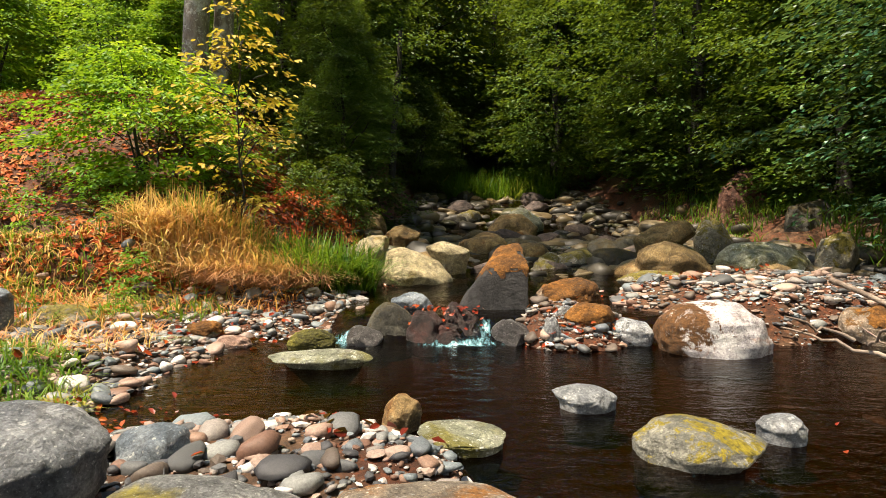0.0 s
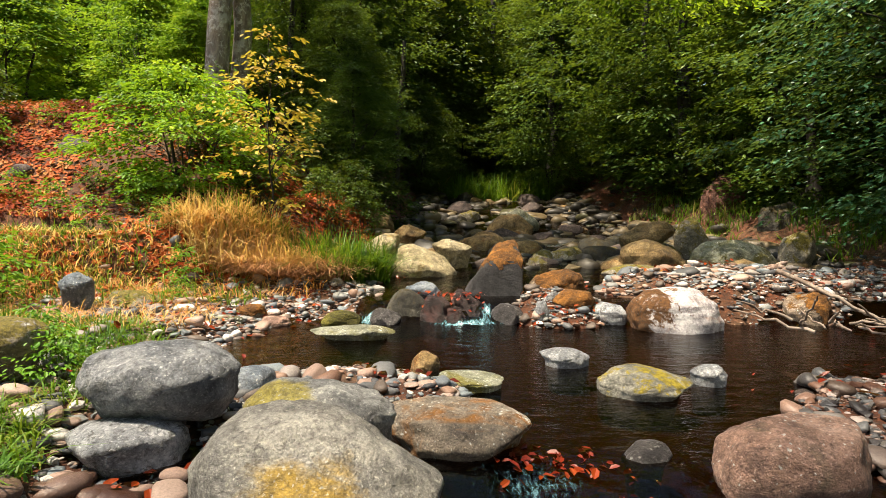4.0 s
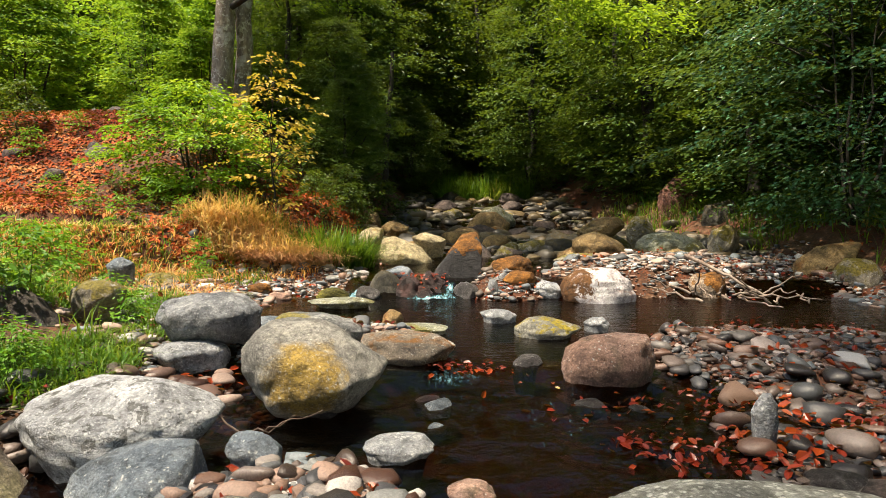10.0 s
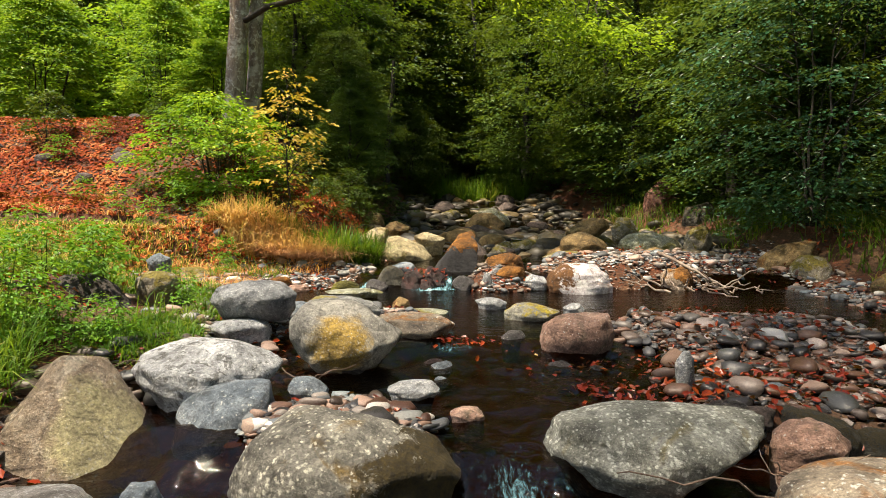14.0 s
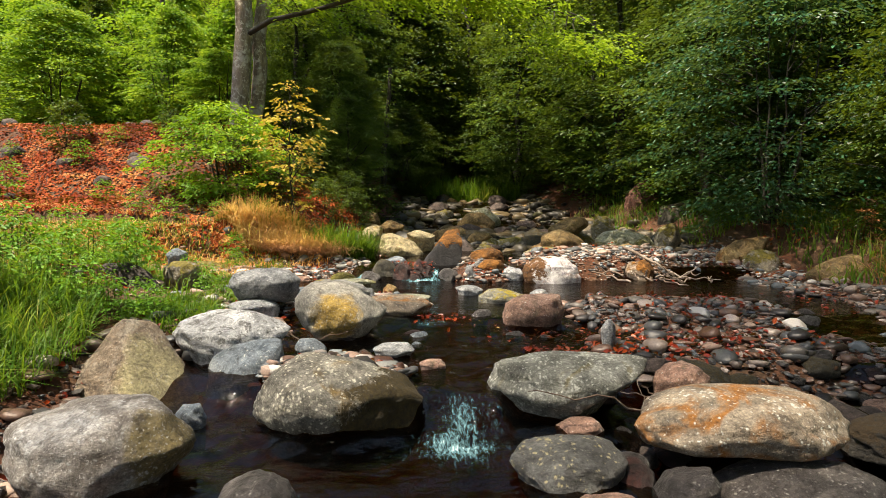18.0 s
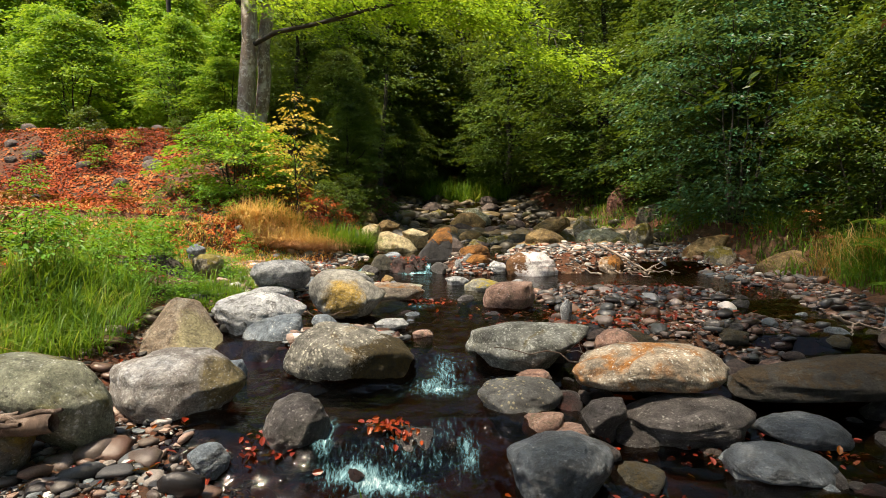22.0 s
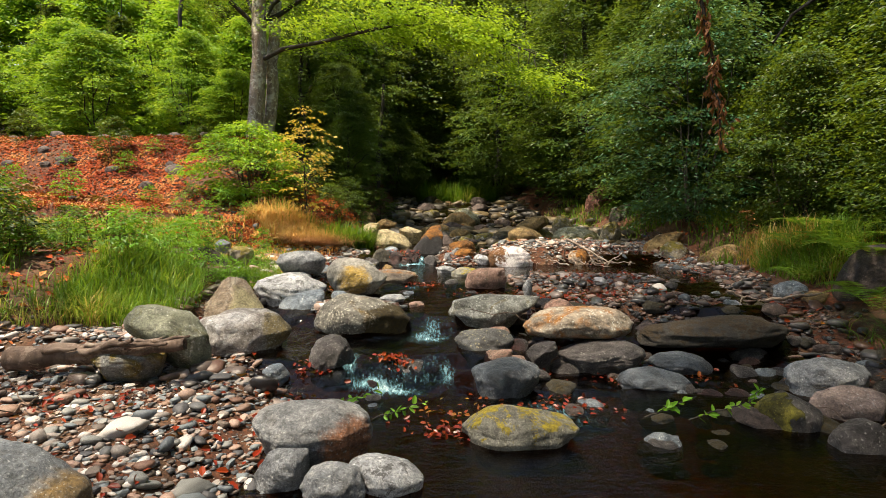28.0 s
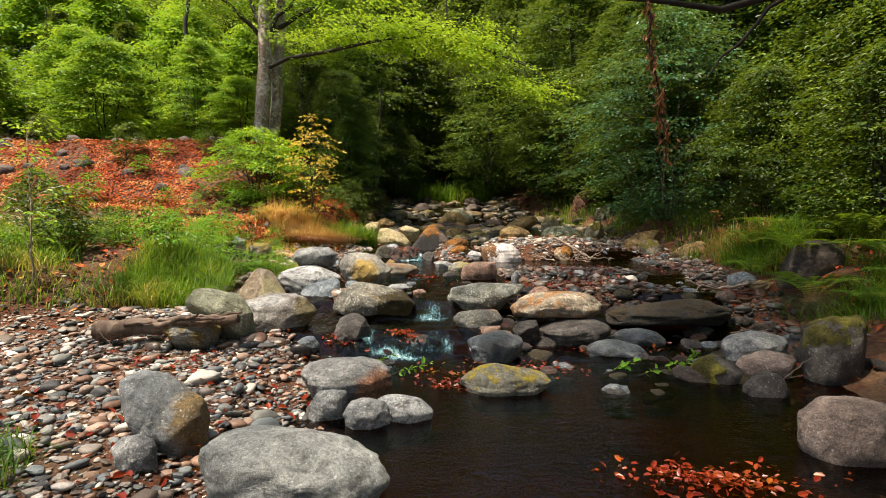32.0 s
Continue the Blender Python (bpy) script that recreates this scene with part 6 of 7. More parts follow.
# wet cobbles breaking the surface of the riffles
wet_meshes = [quick_mesh("cobble", rock_verts(760 + i, 3, 11, 24, 0.05)[0] * (0.5, 0.42, 0.3), SPHERES[3][1], (M_DARK, M_PINK, M_WETRED, M_SLATE, M_DARK, M_HILL)[i]) for i in range(6)]
for k in range(100):
    x, y = cr.uniform(-0.6, 4.6), cr.uniform(-2.7, 2.6)
    if float(ground_z(x, y)) > float(water_z(y, x)) + 0.02 or abs(x - 0.5) < 0.25 or -1.0 < x < 0.8 and -2.2 < y < -0.6 or x < 1.7 and y > 1.7:
        continue
    w = float(cr.uniform(0.1, 0.3))
    ob = new("cobble", wet_meshes[k % 6])
    ob.matrix_world = pose(x, y, float(water_z(y, x)) - 0.02, cr.normal(0, 12), cr.normal(0, 12), cr.uniform(0, 360)) @ Matrix.Diagonal((w, w, w * 0.9, 1))
    tagged(ob, "dark wet cobble breaking the water surface", "cobble", "wet cobbles of the riffle")

dark_meshes = [quick_mesh("cobble", rock_verts(780 + i, 3, 10, 30, 0.06)[0] * (0.5, 0.42, 0.34), SPHERES[3][1], (M_DARK, M_HILL, M_DARKMOSS, M_SLATE, M_DARK, M_DARKMOSS)[i]) for i in range(6)]
for k in range(95):
    x, y = cr.uniform(1.3, 4.7), cr.uniform(-3.2, 0.3)
    w = float(np.clip(np.exp(cr.normal(math.log(0.2), 0.4)), 0.1, 0.42))
    ob = new("cobble", dark_meshes[k % 6])
    base = max(float(water_z(y, x)) - 0.06, gz(x, y))
    ob.matrix_world = pose(x, y, base + 0.06 * w, cr.normal(0, 14), cr.normal(0, 14), cr.uniform(0, 360)) @ Matrix.Diagonal((w, w, w * 0.8, 1))
    tagged(ob, "dark wet cobble packed between the boulders", "cobble", "dark cobbles beside the cascade")

# ---- fallen leaves ----
def litter(name, label, x, y, size, mat, seed, lift=0.012, fine=False, top=None):
    r = np.random.default_rng(seed)
    k = len(x)
    z = ground_z(x, y) + lift + np.abs(r.normal(0, 0.02, k))
    z = np.maximum(z, water_z(y, x) + 0.008) if top is None else top
    e = 0.08
    n = np.stack([-(ground_z(x + e, y) - ground_z(x - e, y)) / (2 * e), -(ground_z(x, y + e) - ground_z(x, y - e)) / (2 * e), np.ones(k)], 1) + r.normal(0, 0.42, (k, 3))
    d = np.cross(unit(n), unit(r.normal(size=(k, 3))))
    return tagged(new(name, leaf_mesh(name, np.stack([x, y, z], 1), d, n, size * r.uniform(0.6, 1.3, k), mat, 0.62, 0.14, fine)), label, "fallen leaves", kind="stuff")


lr = np.random.default_rng(91)
n = 80000
x, y = lr.uniform(-18, -0.9, n), lr.uniform(5.6, 13.0, n)
x, y = x[(x < -2.4) | (y > 7.2)], y[(x < -2.4) | (y > 7.2)]
n = len(x)
keep = lr.uniform(0, 1, n) < 0.25 + 0.75 * (vnoise(x * 0.8, y * 0.8, 14) > 0.35)
x2, y2 = lr.uniform(-11, -3.0, 3200), lr.uniform(4.6, 6.6, 3200)
litter("leaf_litter", "red fallen leaves among the grass below the hillside", x2, y2, 0.08, M_LITTER, 95, 0.03)
litter("leaf_litter", "red-brown fallen beech leaves covering the hillside", x[keep], y[keep], 0.09, M_LITTER, 92)
x, y = lr.uniform(-4.5, 6, 9000), lr.uniform(-6.3, 7.2, 9000)
keep = (lr.uniform(0, 1, 9000) < gravelly(x, y) * 0.8 * (vnoise(x * 1.3, y * 1.3, 15) > 0.52))
litter("fallen_leaves", "scattered red and brown leaves between the stones", x[keep], y[keep], 0.065, M_LITTER_RED, 93, 0.03, True)
heaps = [(1.3, 0.32, 0.15), (2.3, 0.1, 0.3), (2.8, 0.55, 0.3), (1.1, -2.85, 0.15), (2.6, -1.95, 0.25), (1.5, 0.15, 0.2), (1.75, 0.2, 0.2), (2.1, 0.3, 0.25), (2.5, 0.4, 0.3), (1.9, 0.9, 0.3), (0.15, -1.85, 0.1), (-0.55, -2.05, 0.12), (2.0, -4.8, 0.1), (2.15, -4.85, 0.12), (1.85, -4.7, 0.1), (0.6, -3.0, 0.12), (0.45, 1.45, 0.15), (1.3, 0.8, 0.3), (1.25, 4.75, 0.2), (-1.7, 2.75, 0.3), (1.75, -4.75, 0.2), (2.3, -4.9, 0.25), (0.75, -2.75, 0.25), (1.6, -2.55, 0.25), (-0.75, -2.45, 0.25), (-1.9, -3.0, 0.3), (2.2, -1.75, 0.3), (3.4, 2.6, 0.5)]
x, y = np.concatenate([lr.normal(a, s, 75) for a, _, s in heaps]), np.concatenate([lr.normal(b2, s * 0.6, 75) for _, b2, s in heaps])
litter("fallen_leaves", "wet red and orange leaves drifted against the stones", x, y, 0.05, M_LITTER_RED, 94, 0.03, True)
x, y = lr.uniform(-0.35, 0.36, 70), lr.normal(4.84, 0.06, 70)
litter("fallen_leaves", "wet red leaves caught on the stones of the little fall", x, y, 0.046, M_LITTER_RED, 96, 0.03, True, 0.56 + 0.16 * np.clip(1.2 - np.abs(y - 4.86) / 0.12, 0, 1))


# ---- grass and herbs ----
def blades(name, label, x, y, length, mat, seed, lean=0.5, width=0.008, toward=None, kind="stuff"):
    r = np.random.default_rng(seed)
    clear = (((x + 2.85) / 0.55) ** 2 + ((y - 1.5) / 0.6) ** 2 > 1) & (((x + 2.48) / 0.35) ** 2 + ((y - 2.0) / 0.4) ** 2 > 1)
    x, y = x[clear], y[clear]
    k = len(x)
    base = np.stack([x, y, ground_z(x, y) - 0.01], 1)
    a = r.uniform(0, 6.28, k) if toward is None else r.normal(toward, 0.9, k)
    ln = length * r.uniform(0.45, 1.15, k)
    le = np.abs(r.normal(lean, 0.45, k))
    w = width * r.uniform(0.7, 1.4, k)
    side = np.stack([-np.sin(a), np.cos(a), np.zeros(k)], 1) * w[:, None]
    out = np.stack([np.cos(a), np.sin(a), np.zeros(k)], 1)
    pts = []
    for t in (0, 0.35, 0.7, 1.0):
        hor, ver = ln * le * t ** 1.9, ln * (t - 0.45 * np.minimum(le, 1.6) * t ** 2.6)
        pts.append(base + out * hor[:, None] + np.array((0, 0, 1.0)) * ver[:, None])
    v = np.stack([pts[0] - side, pts[0] + side, pts[1] - side * 0.9, pts[1] + side * 0.9, pts[2] - side * 0.6, pts[2] + side * 0.6, pts[3]], 1).reshape(-1, 3)
    tri = np.array([(0, 1, 3), (0, 3, 2), (2, 3, 5), (2, 5, 4), (4, 5, 6)])
    f = (tri[None] + (np.arange(k) * 7)[:, None, None]).reshape(-1, 3)
    return tagged(new(name, clump_tint(quick_mesh(name, v, f, mat), base, 7)), label, "grass", kind=kind)


def disc(n, x, y, rx, ry, seed):
    r = np.random.default_rng(seed)
    a, q = r.uniform(0, 6.28, n), np.sqrt(r.uniform(0, 1, n))
    return x + rx * q * np.cos(a), y + ry * q * np.sin(a)


blades("dry_grass", "tangled clump of dry straw-coloured grass hanging over gravel", *disc(2300, -2.55, 6.35, 1.0, 0.5, 201), 0.62, M_DRY, 202, 1.0, 0.006, -1.2)
blades("dry_grass", "upright straw-coloured stalks among the tangled grass", *disc(1500, -2.7, 6.5, 1.1, 0.5, 237), 0.55, M_DRY, 238, 0.6, 0.005)
blades("grass_clump", "green grass growing through the dry clump", *disc(900, -2.4, 6.6, 1.0, 0.4, 239), 0.6, M_GRASS, 240, 0.6, 0.006)
blades("grass_clump", "fresh green grass at the end of the bank", *disc(1500, -1.4, 6.45, 0.6, 0.45, 203), 0.75, M_GRASS, 204, 0.75, 0.008)
blades("grass_clump", "bright green grass tuft in the shaded bend upstream", *disc(2200, 1.8, 18.2, 2.0, 0.8, 205), 1.15, M_GRASS, 206, 0.4, 0.014)

def bank(n, x0, x1, y0, y1, side, inset, seed, patchy=0.35):
    """Spots on one bank, patchy, no nearer to the gravel than inset."""
    r = np.random.default_rng(seed)
    x, y = r.uniform(x0, x1, n), r.uniform(y0, y1, n)
    d = station(y, 1) - x - station(y, 3) if side < 0 else x - station(y, 2)
    edge = d + 0.5 * (vnoise(x * 1.6, y * 1.6, seed) - 0.5)
    keep = (edge > inset) & (vnoise(x * 1.2, y * 1.2, seed + 1) > patchy * r.uniform(0.5, 1.3, n))
    return x[keep], y[keep]


blades("bank_grass", "tall lush grass on the near bank", *bank(36000, -6.2, -1.5, -3.2, 1.6, -1, 0.15, 207, 0.7), 0.36, M_GRASS, 208, 0.8, 0.004)
blades("bank_grass", "short green and yellow grass on the bench below the hillside", *bank(10000, -9, -1.8, 1.2, 5.8, -1, 0.3, 209), 0.24, M_GRASS, 210, 0.7, 0.006)
blades("bank_grass", "tall green grass behind the wedge-shaped boulder", *disc(3000, -2.8, -0.4, 0.6, 1.0, 225), 0.42, M_GRASS, 226, 0.8, 0.004)
blades("bank_grass", "short fresh grass round the boulders of the bank", *disc(6500, -2.95, 2.3, 1.1, 1.5, 227), 0.17, M_GRASS, 228, 0.9, 0.005)
blades("bank_grass", "short fresh grass beside the whitish boulder", *disc(1500, -2.05, 1.0, 0.4, 0.55, 229), 0.18, M_GRASS, 230, 0.9, 0.005)
blades("bank_grass", "short grass on the open bench", *disc(3600, -5.6, 2.3, 1.6, 1.8, 231), 0.25, M_GRASS, 232, 0.9, 0.006)
blades("dry_grass", "reddish dead stalks lodged between dark stones", *disc(260, 3.55, -2.35, 0.4, 0.2, 235), 0.22, M_LITTER, 236, 1.0, 0.005)
blades("dry_grass", "yellowed short grass on the open bench", *disc(6500, -5.4, 4.2, 3.2, 1.6, 243), 0.2, M_DRY, 244, 1.0, 0.005)
blades("dry_grass", "thin dry grass along the foot of the hillside", *disc(9000, -8.0, 5.7, 6.5, 1.0, 211), 0.24, M_DRY, 212, 1.3, 0.006)
blades("bank_grass", "thin green grass mixed into the dry grass", *disc(3500, -6.5, 5.3, 4.5, 1.0, 221), 0.26, M_GRASS, 222, 0.9, 0.006)
blades("dry_grass", "pinkish dead grass hanging over the gravel", *disc(4200, -2.1, 6.15, 0.85, 0.32, 223), 0.42, M_DRYPINK, 224, 0.85, 0.006, -1.4)
blades("bank_grass", "long grass and sedge on the shaded bank", *bank(19000, 4.8, 9, -3.4, 2.6, 1, 0.6, 213, 0.6), 0.56, M_GRASS, 214, 0.85, 0.005)
blades("bank_grass", "green grass tuft at the edge of the gravel", *disc(700, -2.0, -5.2, 0.3, 0.6, 241), 0.24, M_GRASS, 242, 0.8, 0.004)
blades("dry_grass", "reddish dry grass at the shaded bank edge", *disc(400, 6.3, 2.3, 0.5, 0.7, 215), 0.6, M_DRY, 216, 0.7, 0.006)
blades("bank_grass", "grass patch beside the gravel", *bank(5000, -6.5, -2.6, -6.5, -2.2, -1, -0.25, 217), 0.3, M_GRASS, 218, 0.7, 0.006)
blades("grass_clump", "dark grass below the trees upstream", *bank(9000, 4.2, 9.5, 2.6, 14, 1, 0.4, 219), 0.4, M_GRASS, 220, 0.6, 0.01)

x, y = lr.uniform(-16, 16, 26000), lr.uniform(-14, 6, 26000)
keep = (ground_z(x, y) > water_z(y, x) + 0.3) & (vnoise(x * 0.7, y * 0.7, 18) > 0.3)
litter("leaf_litter", "brown fallen leaves on the forest floor beside the stream", x[keep], y[keep], 0.09, M_LITTER, 97)
keep = (ground_z(x, y) > water_z(y, x) + 0.35) & (vnoise(x * 0.9, y * 0.9, 19) > 0.45) & ((x < -5) | (x > 6.5) | (y < -6.5))
blades("bank_grass", "thin grass on the forest floor", x[keep], y[keep], 0.3, M_GRASS, 233, 0.8, 0.008)

herb = T("bank_herb", "leafy green herb growing on the bank", "plant", 301, 0.62, 0.26, 0.08, 0.008, 420, 0.052, M_LEAF_HERB, M_LEAF, reach=0.14, shape=0.7, limbs=3, per=9, stems=3, fine=True)
hr = np.random.default_rng(302)
hx, hy = bank(90, -5.0, -1.7, -2.2, 5.0, -1, 0.25, 303, 0.2)
stand(herb, [(float(a), float(c), float(hr.uniform(0.55, 1.15))) for a, c in zip(hx[:22], hy[:22])] + [(-2.1, 0.75, 0.6), (-2.4, 0.6, 0.7), (-2.7, 0.75, 0.75), (-2.3, 0.95, 0.6), (-2.95, 0.55, 0.8), (-2.6, 0.4, 0.65), (-2.2, 2.1, 0.6), (-2.5, 2.4, 0.7), (-3.1, 5.6, 0.9), (-4.6, 6.3, 1.0), (-5.3, 6.6, 0.9), (-6.4, 7.4, 0.8), (-8.3, 7.3, 1.3), (-4.4, 7.0, 1.0), (-7.6, 8.6, 1.0), (-10.3, 8.2, 1.2), (-2.9, 5.0, 0.55), (-5.6, 7.9, 0.7), (-7.2, 9.4, 0.8), (-9.4, 9.0, 0.7), (-6.6, 10.4, 0.8), (-5.0, 9.4, 0.7), (-12.2, 8.9, 0.9), (-3.6, 6.2, 0.8), (-11.2, 7.0, 0.8)])
stand(T("hill_shrub", "small dark green shrub on the leafy slope", "shrub", 305, 1.1, 0.55, 0.0, 0.012, 1700, 0.07, M_LEAF, reach=0.22, shape=0.75, stems=3, per=18),
      [(-8.3, 9.3, 1.0), (-6.0, 9.6, 0.7), (-11.5, 10.5, 0.9), (-4.2, 9.0, 0.9), (-3.2, 9.2, 0.9), (-2.1, 8.4, 0.8), (-1.8, 9.6, 0.9), (-3.0, 8.0, 0.7), (-4.3, -0.4, 0.8), (-5.2, 0.6, 1.0), (-4.9, -1.6, 0.9), (-4.4, 1.0, 0.6), (-6.3, -0.2, 1.2), (-5.8, -2.6, 1.0), (-6.6, 2.2, 0.8), (-1.7, 10.5, 1.2), (-1.6, 11.8, 1.3), (-2.4, 12.6, 1.4), (-1.5, 9.0, 0.8), (-1.2, 12.8, 1.2), (-2.6, 10.6, 1.3)])
stand(T("withered_shrub", "small shrub with withered red-brown leaves", "shrub", 307, 0.8, 0.35, 0.1, 0.01, 420, 0.06, M_DEADLEAF, reach=0.18, shape=0.7, stems=3, per=12),
      [(-3.7, 0.5, 1.0), (-4.4, 0.1, 1.1), (-3.9, 1.6, 0.7), (-5.0, -0.7, 0.9), (6.3, 3.0, 0.6), (6.9, 4.2, 0.8), (3.6, -2.2, 0.45), (4.3, -2.5, 0.5)])
s = T("sapling", "thin young sapling with few leaves on the bank", "sapling", 306, 2.2, 0.4, 0.5, 0.014, 260, 0.075, M_LEAF_BRIGHT, M_BARK, reach=0.25, shape=0.6, per=10, limbs=4)
s.location = (-3.9, -1.6, gz(-3.9, -1.6))

# stones set in the hillside and along its crest
hs = np.random.default_rng(404)
for k in range(46):
    crest = k < 26
    x, y = hs.uniform(-17, -5.2), (hs.normal(11.1, 0.25) if crest else hs.uniform(7.0, 10.5))
    w = hs.uniform(0.25, 0.6)
    z = gz(x, y)
    boulder("hill_stone", x, y, z + w * 0.35, z - w * 0.2, w, w * 0.8, M_HILL, "weathered stone half buried in the leafy slope", 420 + k, sub=3, category="stone", group="stones of the hillside", sharp=13)


def fern(x, y, size, seed):
    r = np.random.default_rng(seed)
    root = tagged(new("fern"), "green fern with arching fronds on the shaded bank", "fern")
    root.location = (x, y, gz(x, y))
    for i in range(9):
        a, ln = i * 0.7 + r.normal(0, 0.15), size * r.uniform(0.75, 1.1)
        t = np.linspace(0.12, 1, 22)
        mid = np.stack([np.cos(a) * ln * t * 0.85, np.sin(a) * ln * t * 0.85, ln * (1.05 * t - 0.75 * t ** 2.2)], 1)
        side = np.array((-math.sin(a), math.cos(a), 0.0))
        w = 0.2 * ln * np.sin(np.pi * np.clip(1 - t * 0.93, 0, 1)) + 0.01
        p = np.vstack([mid, mid])
        d = np.vstack([side + 0 * mid, -side + 0 * mid]) + 0.35 * np.vstack([np.gradient(mid, axis=0)] * 2) / ln * 10
        part("frond", leaf_mesh("frond", p, d, np.tile((0.0, 0.0, 1.0), (len(p), 1)), np.concatenate([w, w]), M_GRASS, 0.28, 0.05), root)


for i, (x, y, sz) in enumerate(((5.4, -0.9, 0.8), (5.9, -0.1, 0.9), (6.3, 0.9, 0.9), (6.0, -1.8, 0.8), (6.8, 2.0, 0.9), (5.5, 0.5, 0.6), (6.6, -0.9, 1.0), (6.2, 1.6, 0.8), (7.1, 0.4, 1.1), (5.3, -2.0, 0.6))):
    fern(x, y, sz, 500 + i)

# ---- dead wood ----
dr0 = np.random.default_rng(600)


def stick(parent, a, c, radius, mat=M_TWIG, name="stick", n=8, wob=0.12):
    line = limb_line(a, c, 0.0, dr0, n, wob)
    return part(name, quick_mesh(name, *tube(line, radius * np.linspace(1, 0.45, n), 7), mat), parent)


log = tagged(new("driftwood_log"), "weathered flaking log lying against a boulder", "log")
stick(log, (-2.75, -2.45, 0.33), (-1.4, -2.52, 0.45), 0.1, M_DRIFT, "stem", 12, 0.04)
stick(log, (-2.3, -2.52, 0.36), (-1.75, -2.6, 0.5), 0.035, M_DRIFT, "bark_strip", 7, 0.05)
stick(log, (-2.0, -2.55, 0.43), (-1.5, -2.6, 0.47), 0.025, M_DRIFT, "bark_strip", 7, 0.05)
for k in range(6):
    a = np.array((-2.65 + 0.2 * k, -2.47 - 0.06 * (k % 2), 0.39 + 0.015 * k))
    stick(log, a, a + dr0.normal((0.3, -0.03, 0.03), (0.06, 0.03, 0.03)), 0.022, M_DRIFT if k % 2 else M_TWIG, "bark_strip", 7, 0.09)
pile = tagged(new("branch_pile"), "pile of grey dead branches at the end of the gravel bar", "branches")
for k in range(22):
    a = dr0.normal((3.75, 4.35, 0.5), (0.35, 0.2, 0.03))
    c = a + dr0.normal((0, 0, 0.12), (0.38, 0.3, 0.13))
    c[2] = max(c[2], 0.48)
    stick(pile, a, c, dr0.uniform(0.008, 0.02))
stick(pile, (3.45, 4.95, 0.95), (4.15, 4.3, 0.5), 0.028)
for k, (x, y) in enumerate(((4.3, -0.45), (3.7, -2.6), (4.0, -2.9), (3.5, -3.2), (-0.68, 0.2), (-0.95, 0.35), (-1.05, 0.55), (1.65, -0.95), (1.55, -1.05), (-2.1, -3.2), (-1.3, -4.4), (4.6, -2.2))):
    br = tagged(new("dead_branch"), "thin grey-brown dead branch lying among stones", "branch", "dead branches")
    z = max(gz(x, y), float(water_z(y))) + 0.1
    a = np.array((x, y, z))
    for j in range(3):
        c = a + dr0.normal((0, 0, 0.08), (0.32, 0.18, 0.06))
        stick(br, a, c, 0.006 if j == 0 else 0.004, M_DRIFT, name="stick" if j == 0 else "twig")

# the bough that reaches over the stream from the shaded bank
bough = tagged(new("overhanging_tree"), "tree with a dark bough reaching over the stream", "tree")
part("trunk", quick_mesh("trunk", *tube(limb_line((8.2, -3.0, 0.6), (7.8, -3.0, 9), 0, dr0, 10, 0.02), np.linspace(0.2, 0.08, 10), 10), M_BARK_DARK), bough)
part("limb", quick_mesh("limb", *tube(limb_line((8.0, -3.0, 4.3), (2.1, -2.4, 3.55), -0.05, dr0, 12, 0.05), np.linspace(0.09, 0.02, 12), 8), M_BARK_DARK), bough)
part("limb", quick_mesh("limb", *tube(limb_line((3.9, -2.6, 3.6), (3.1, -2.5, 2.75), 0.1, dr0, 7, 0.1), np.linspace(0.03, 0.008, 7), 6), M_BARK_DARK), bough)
k = 26
tc = np.stack([dr0.uniform(1.9, 2.4, k), dr0.normal(-2.5, 0.2, k), dr0.uniform(2.0, 3.5, k)], 1)
part("crown", leaf_mesh("crown", *spray_leaves(dr0, tc, dr0.uniform(0, 6.28, k), 0.2, 16, 0.055, 0.9), M_LEAF), bough)
k = 260
tc = np.stack([dr0.uniform(3.2, 8, k), dr0.normal(-3.4, 1.0, k), dr0.uniform(3.9, 6.5, k)], 1)
part("crown", leaf_mesh("crown", *spray_leaves(dr0, tc, dr0.uniform(0, 6.28, k), 0.5, 24, 0.09, 0.5), M_LEAF_DARK), bough)
# unseen high limb and leaf sprays, added to cast dappled shade on the stream
part("limb", quick_mesh("limb", *tube(limb_line((7.8, -3.0, 8.5), (-5.5, -1.6, 10.8), -0.03, dr0, 12, 0.05), np.linspace(0.08, 0.02, 12), 8), M_BARK_DARK), bough)
k = 2600
tc = np.stack([dr0.uniform(-6.8, 3.2, k), dr0.uniform(-8.2, 4.8, k), dr0.uniform(9.6, 12, k)], 1)
# gx, gy: where each spray's shadow lands; sprays are kept where shade is wanted
gx, gy, lot = tc[:, 0] + 3.8, tc[:, 1] + 1.7, dr0.uniform(0, 1, k)
tc = tc[(gx > 3.0 + 0.4 * np.sin(2.3 * gy)) & ((gy < 3.4) | (gx > 4.8)) & (lot < 0.85) | (gx > -1.5) & (gy < 2.2) & (lot < 0.16) | (gx > 1.4) & (gy < 1.6) & (lot < 0.34) | (gy < -1.8) & (lot < 0.26)]
k = len(tc)
part("crown", leaf_mesh("crown", *spray_leaves(dr0, tc, dr0.uniform(0, 6.28, k), 0.65, 26, 0.12, 0.3), M_LEAF), bough)
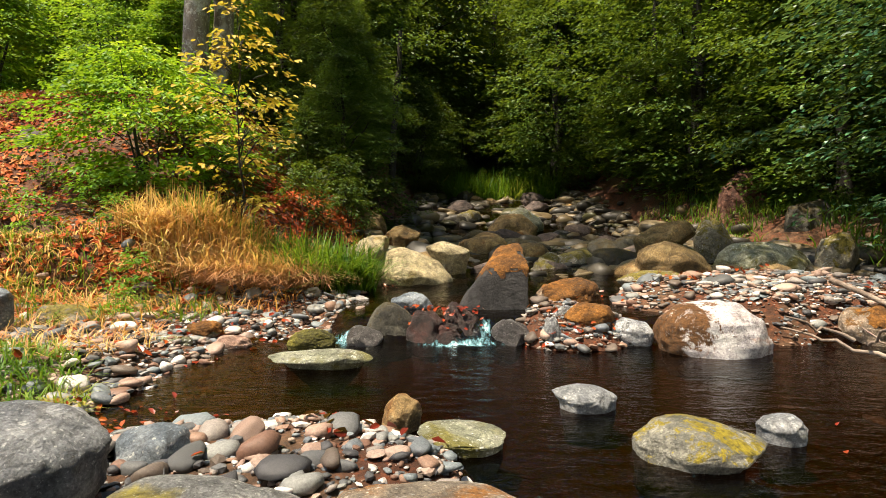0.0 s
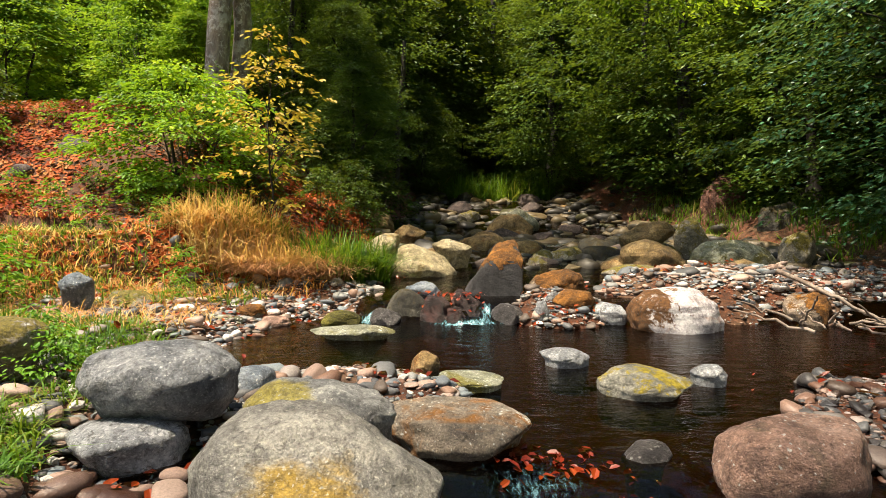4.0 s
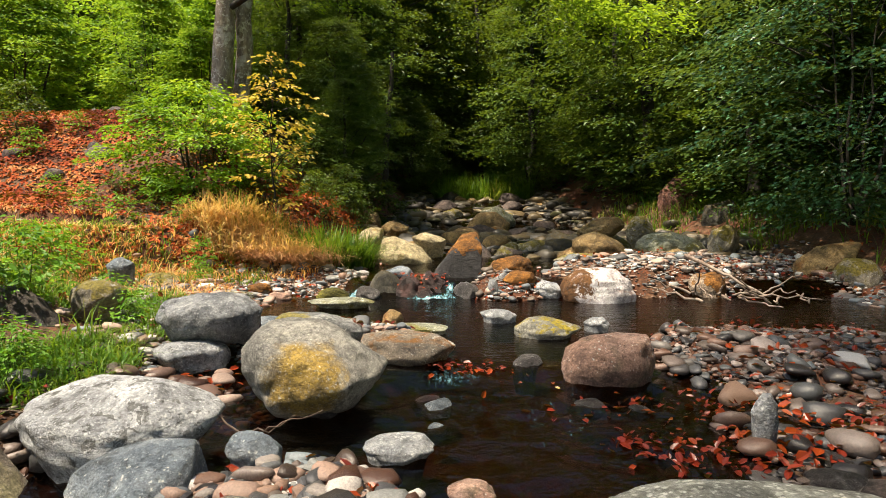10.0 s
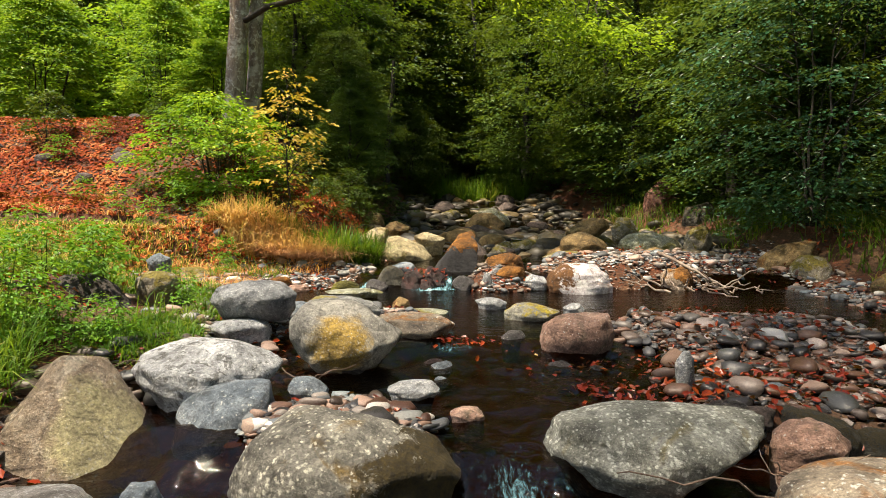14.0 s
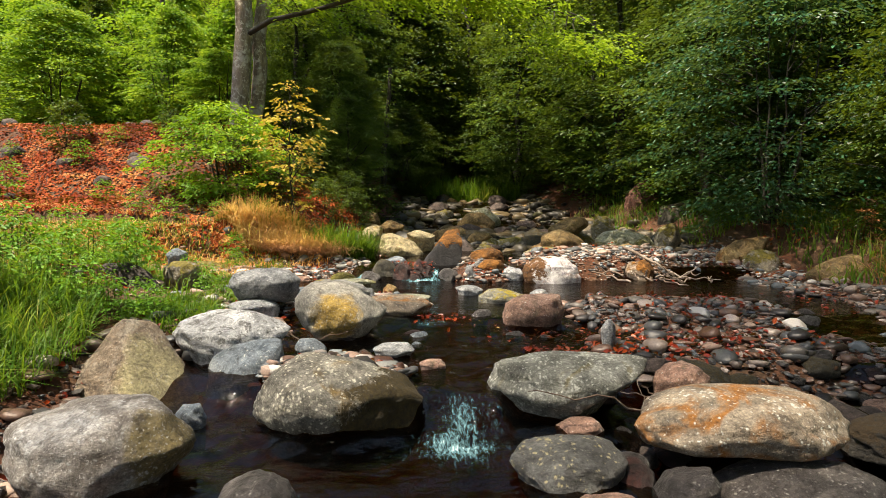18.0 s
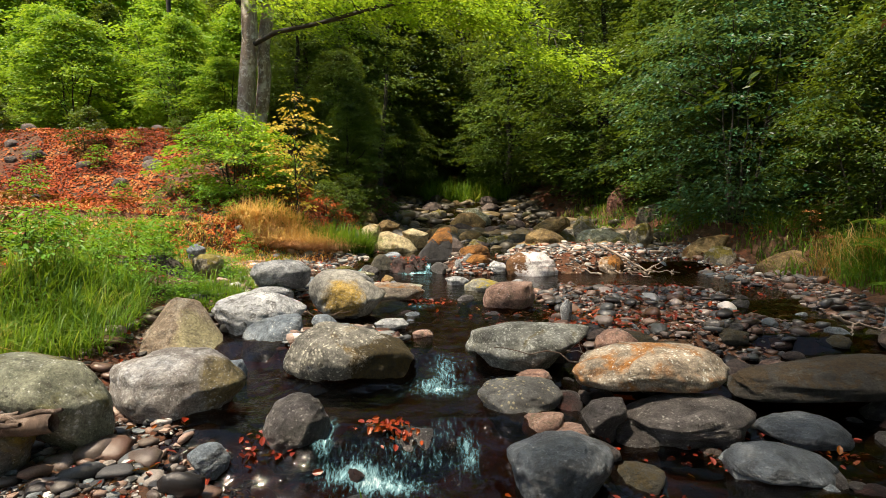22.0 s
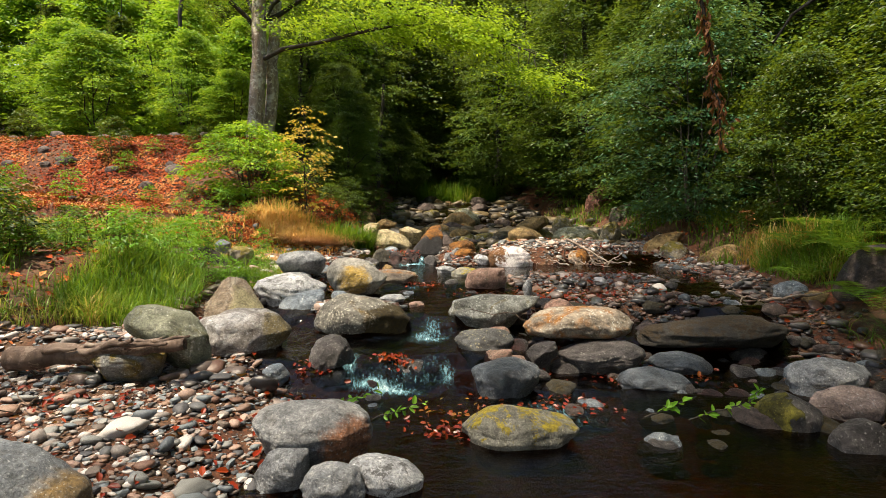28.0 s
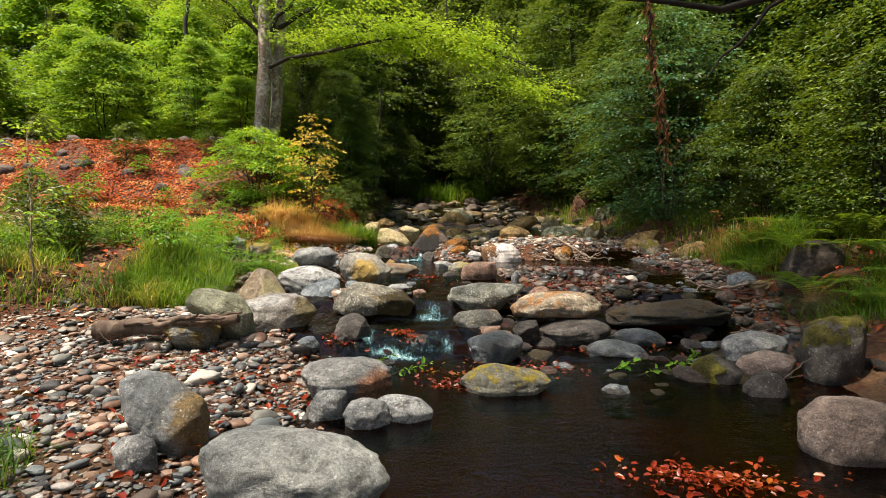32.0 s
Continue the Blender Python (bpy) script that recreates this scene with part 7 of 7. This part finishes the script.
hang = tagged(new("hanging_dead_branch"), "hanging dead branch with curled rust-brown leaves", "branch")
hl = limb_line((2.5, -2.45, 3.6), (2.72, -2.5, 1.98), 0.0, dr0, 12, 0.06)
part("stem", quick_mesh("stem", *tube(hl, np.linspace(0.02, 0.006, 12), 6), M_BARK_DARK), hang)
k = 260
tt = dr0.uniform(0, 1, k)
hp = np.stack([np.interp(tt, np.linspace(0, 1, 12), hl[:, j]) for j in range(3)], 1) + dr0.normal(0, 0.024, (k, 3))
part("dead_leaves", leaf_mesh("dead_leaves", hp, dr0.normal((0, 0, -1.3), (0.5, 0.5, 0.4), (k, 3)), dr0.normal(size=(k, 3)), dr0.uniform(0.04, 0.09, k), M_DEADLEAF, 0.4, 0.2), hang)

# green twigs fallen into the stream, and a bleached root on the shaded bank
for i, (x, y, a) in enumerate(((2.0, -2.9, 0.2), (2.75, -2.85, 1.0), (2.3, -2.95, -0.4), (-0.3, -2.75, 0.3), (0.05, -2.9, -0.2))):
    tw = tagged(new("fallen_twig"), "fresh green leafy twig fallen across wet stones", "twig", "fallen green twigs")
    p0 = np.array((x, y, float(water_z(y, x)) + 0.05))
    p1 = p0 + np.array((0.4 * math.cos(a), 0.15 * math.sin(a), 0.14))
    stick(tw, p0, p1, 0.006, M_BARK_DARK, "stem")
    tt = dr0.uniform(0.15, 1, 16)[:, None]
    lp = p0 * (1 - tt) + p1 * tt
    part("leaves", leaf_mesh("leaves", lp, dr0.normal((math.cos(a), math.sin(a), 0.1), 0.7, (16, 3)), dr0.normal((0, -0.5, 1), 0.3, (16, 3)), dr0.uniform(0.045, 0.08, 16), M_LEAF_HERB, 0.5, 0.1, True), tw)
root = tagged(new("bleached_root"), "pale bleached root lying along the stony bank", "root")
stick(root, (4.1, -0.15, 0.52), (4.55, -0.2, 0.4), 0.02, M_TWIG, "stem")
stick(root, (4.55, -0.2, 0.4), (5.3, -0.15, 0.5), 0.024, M_TWIG, "stem")
stick(root, (4.3, -0.18, 0.45), (4.15, -0.35, 0.38), 0.01, M_TWIG, "branch")
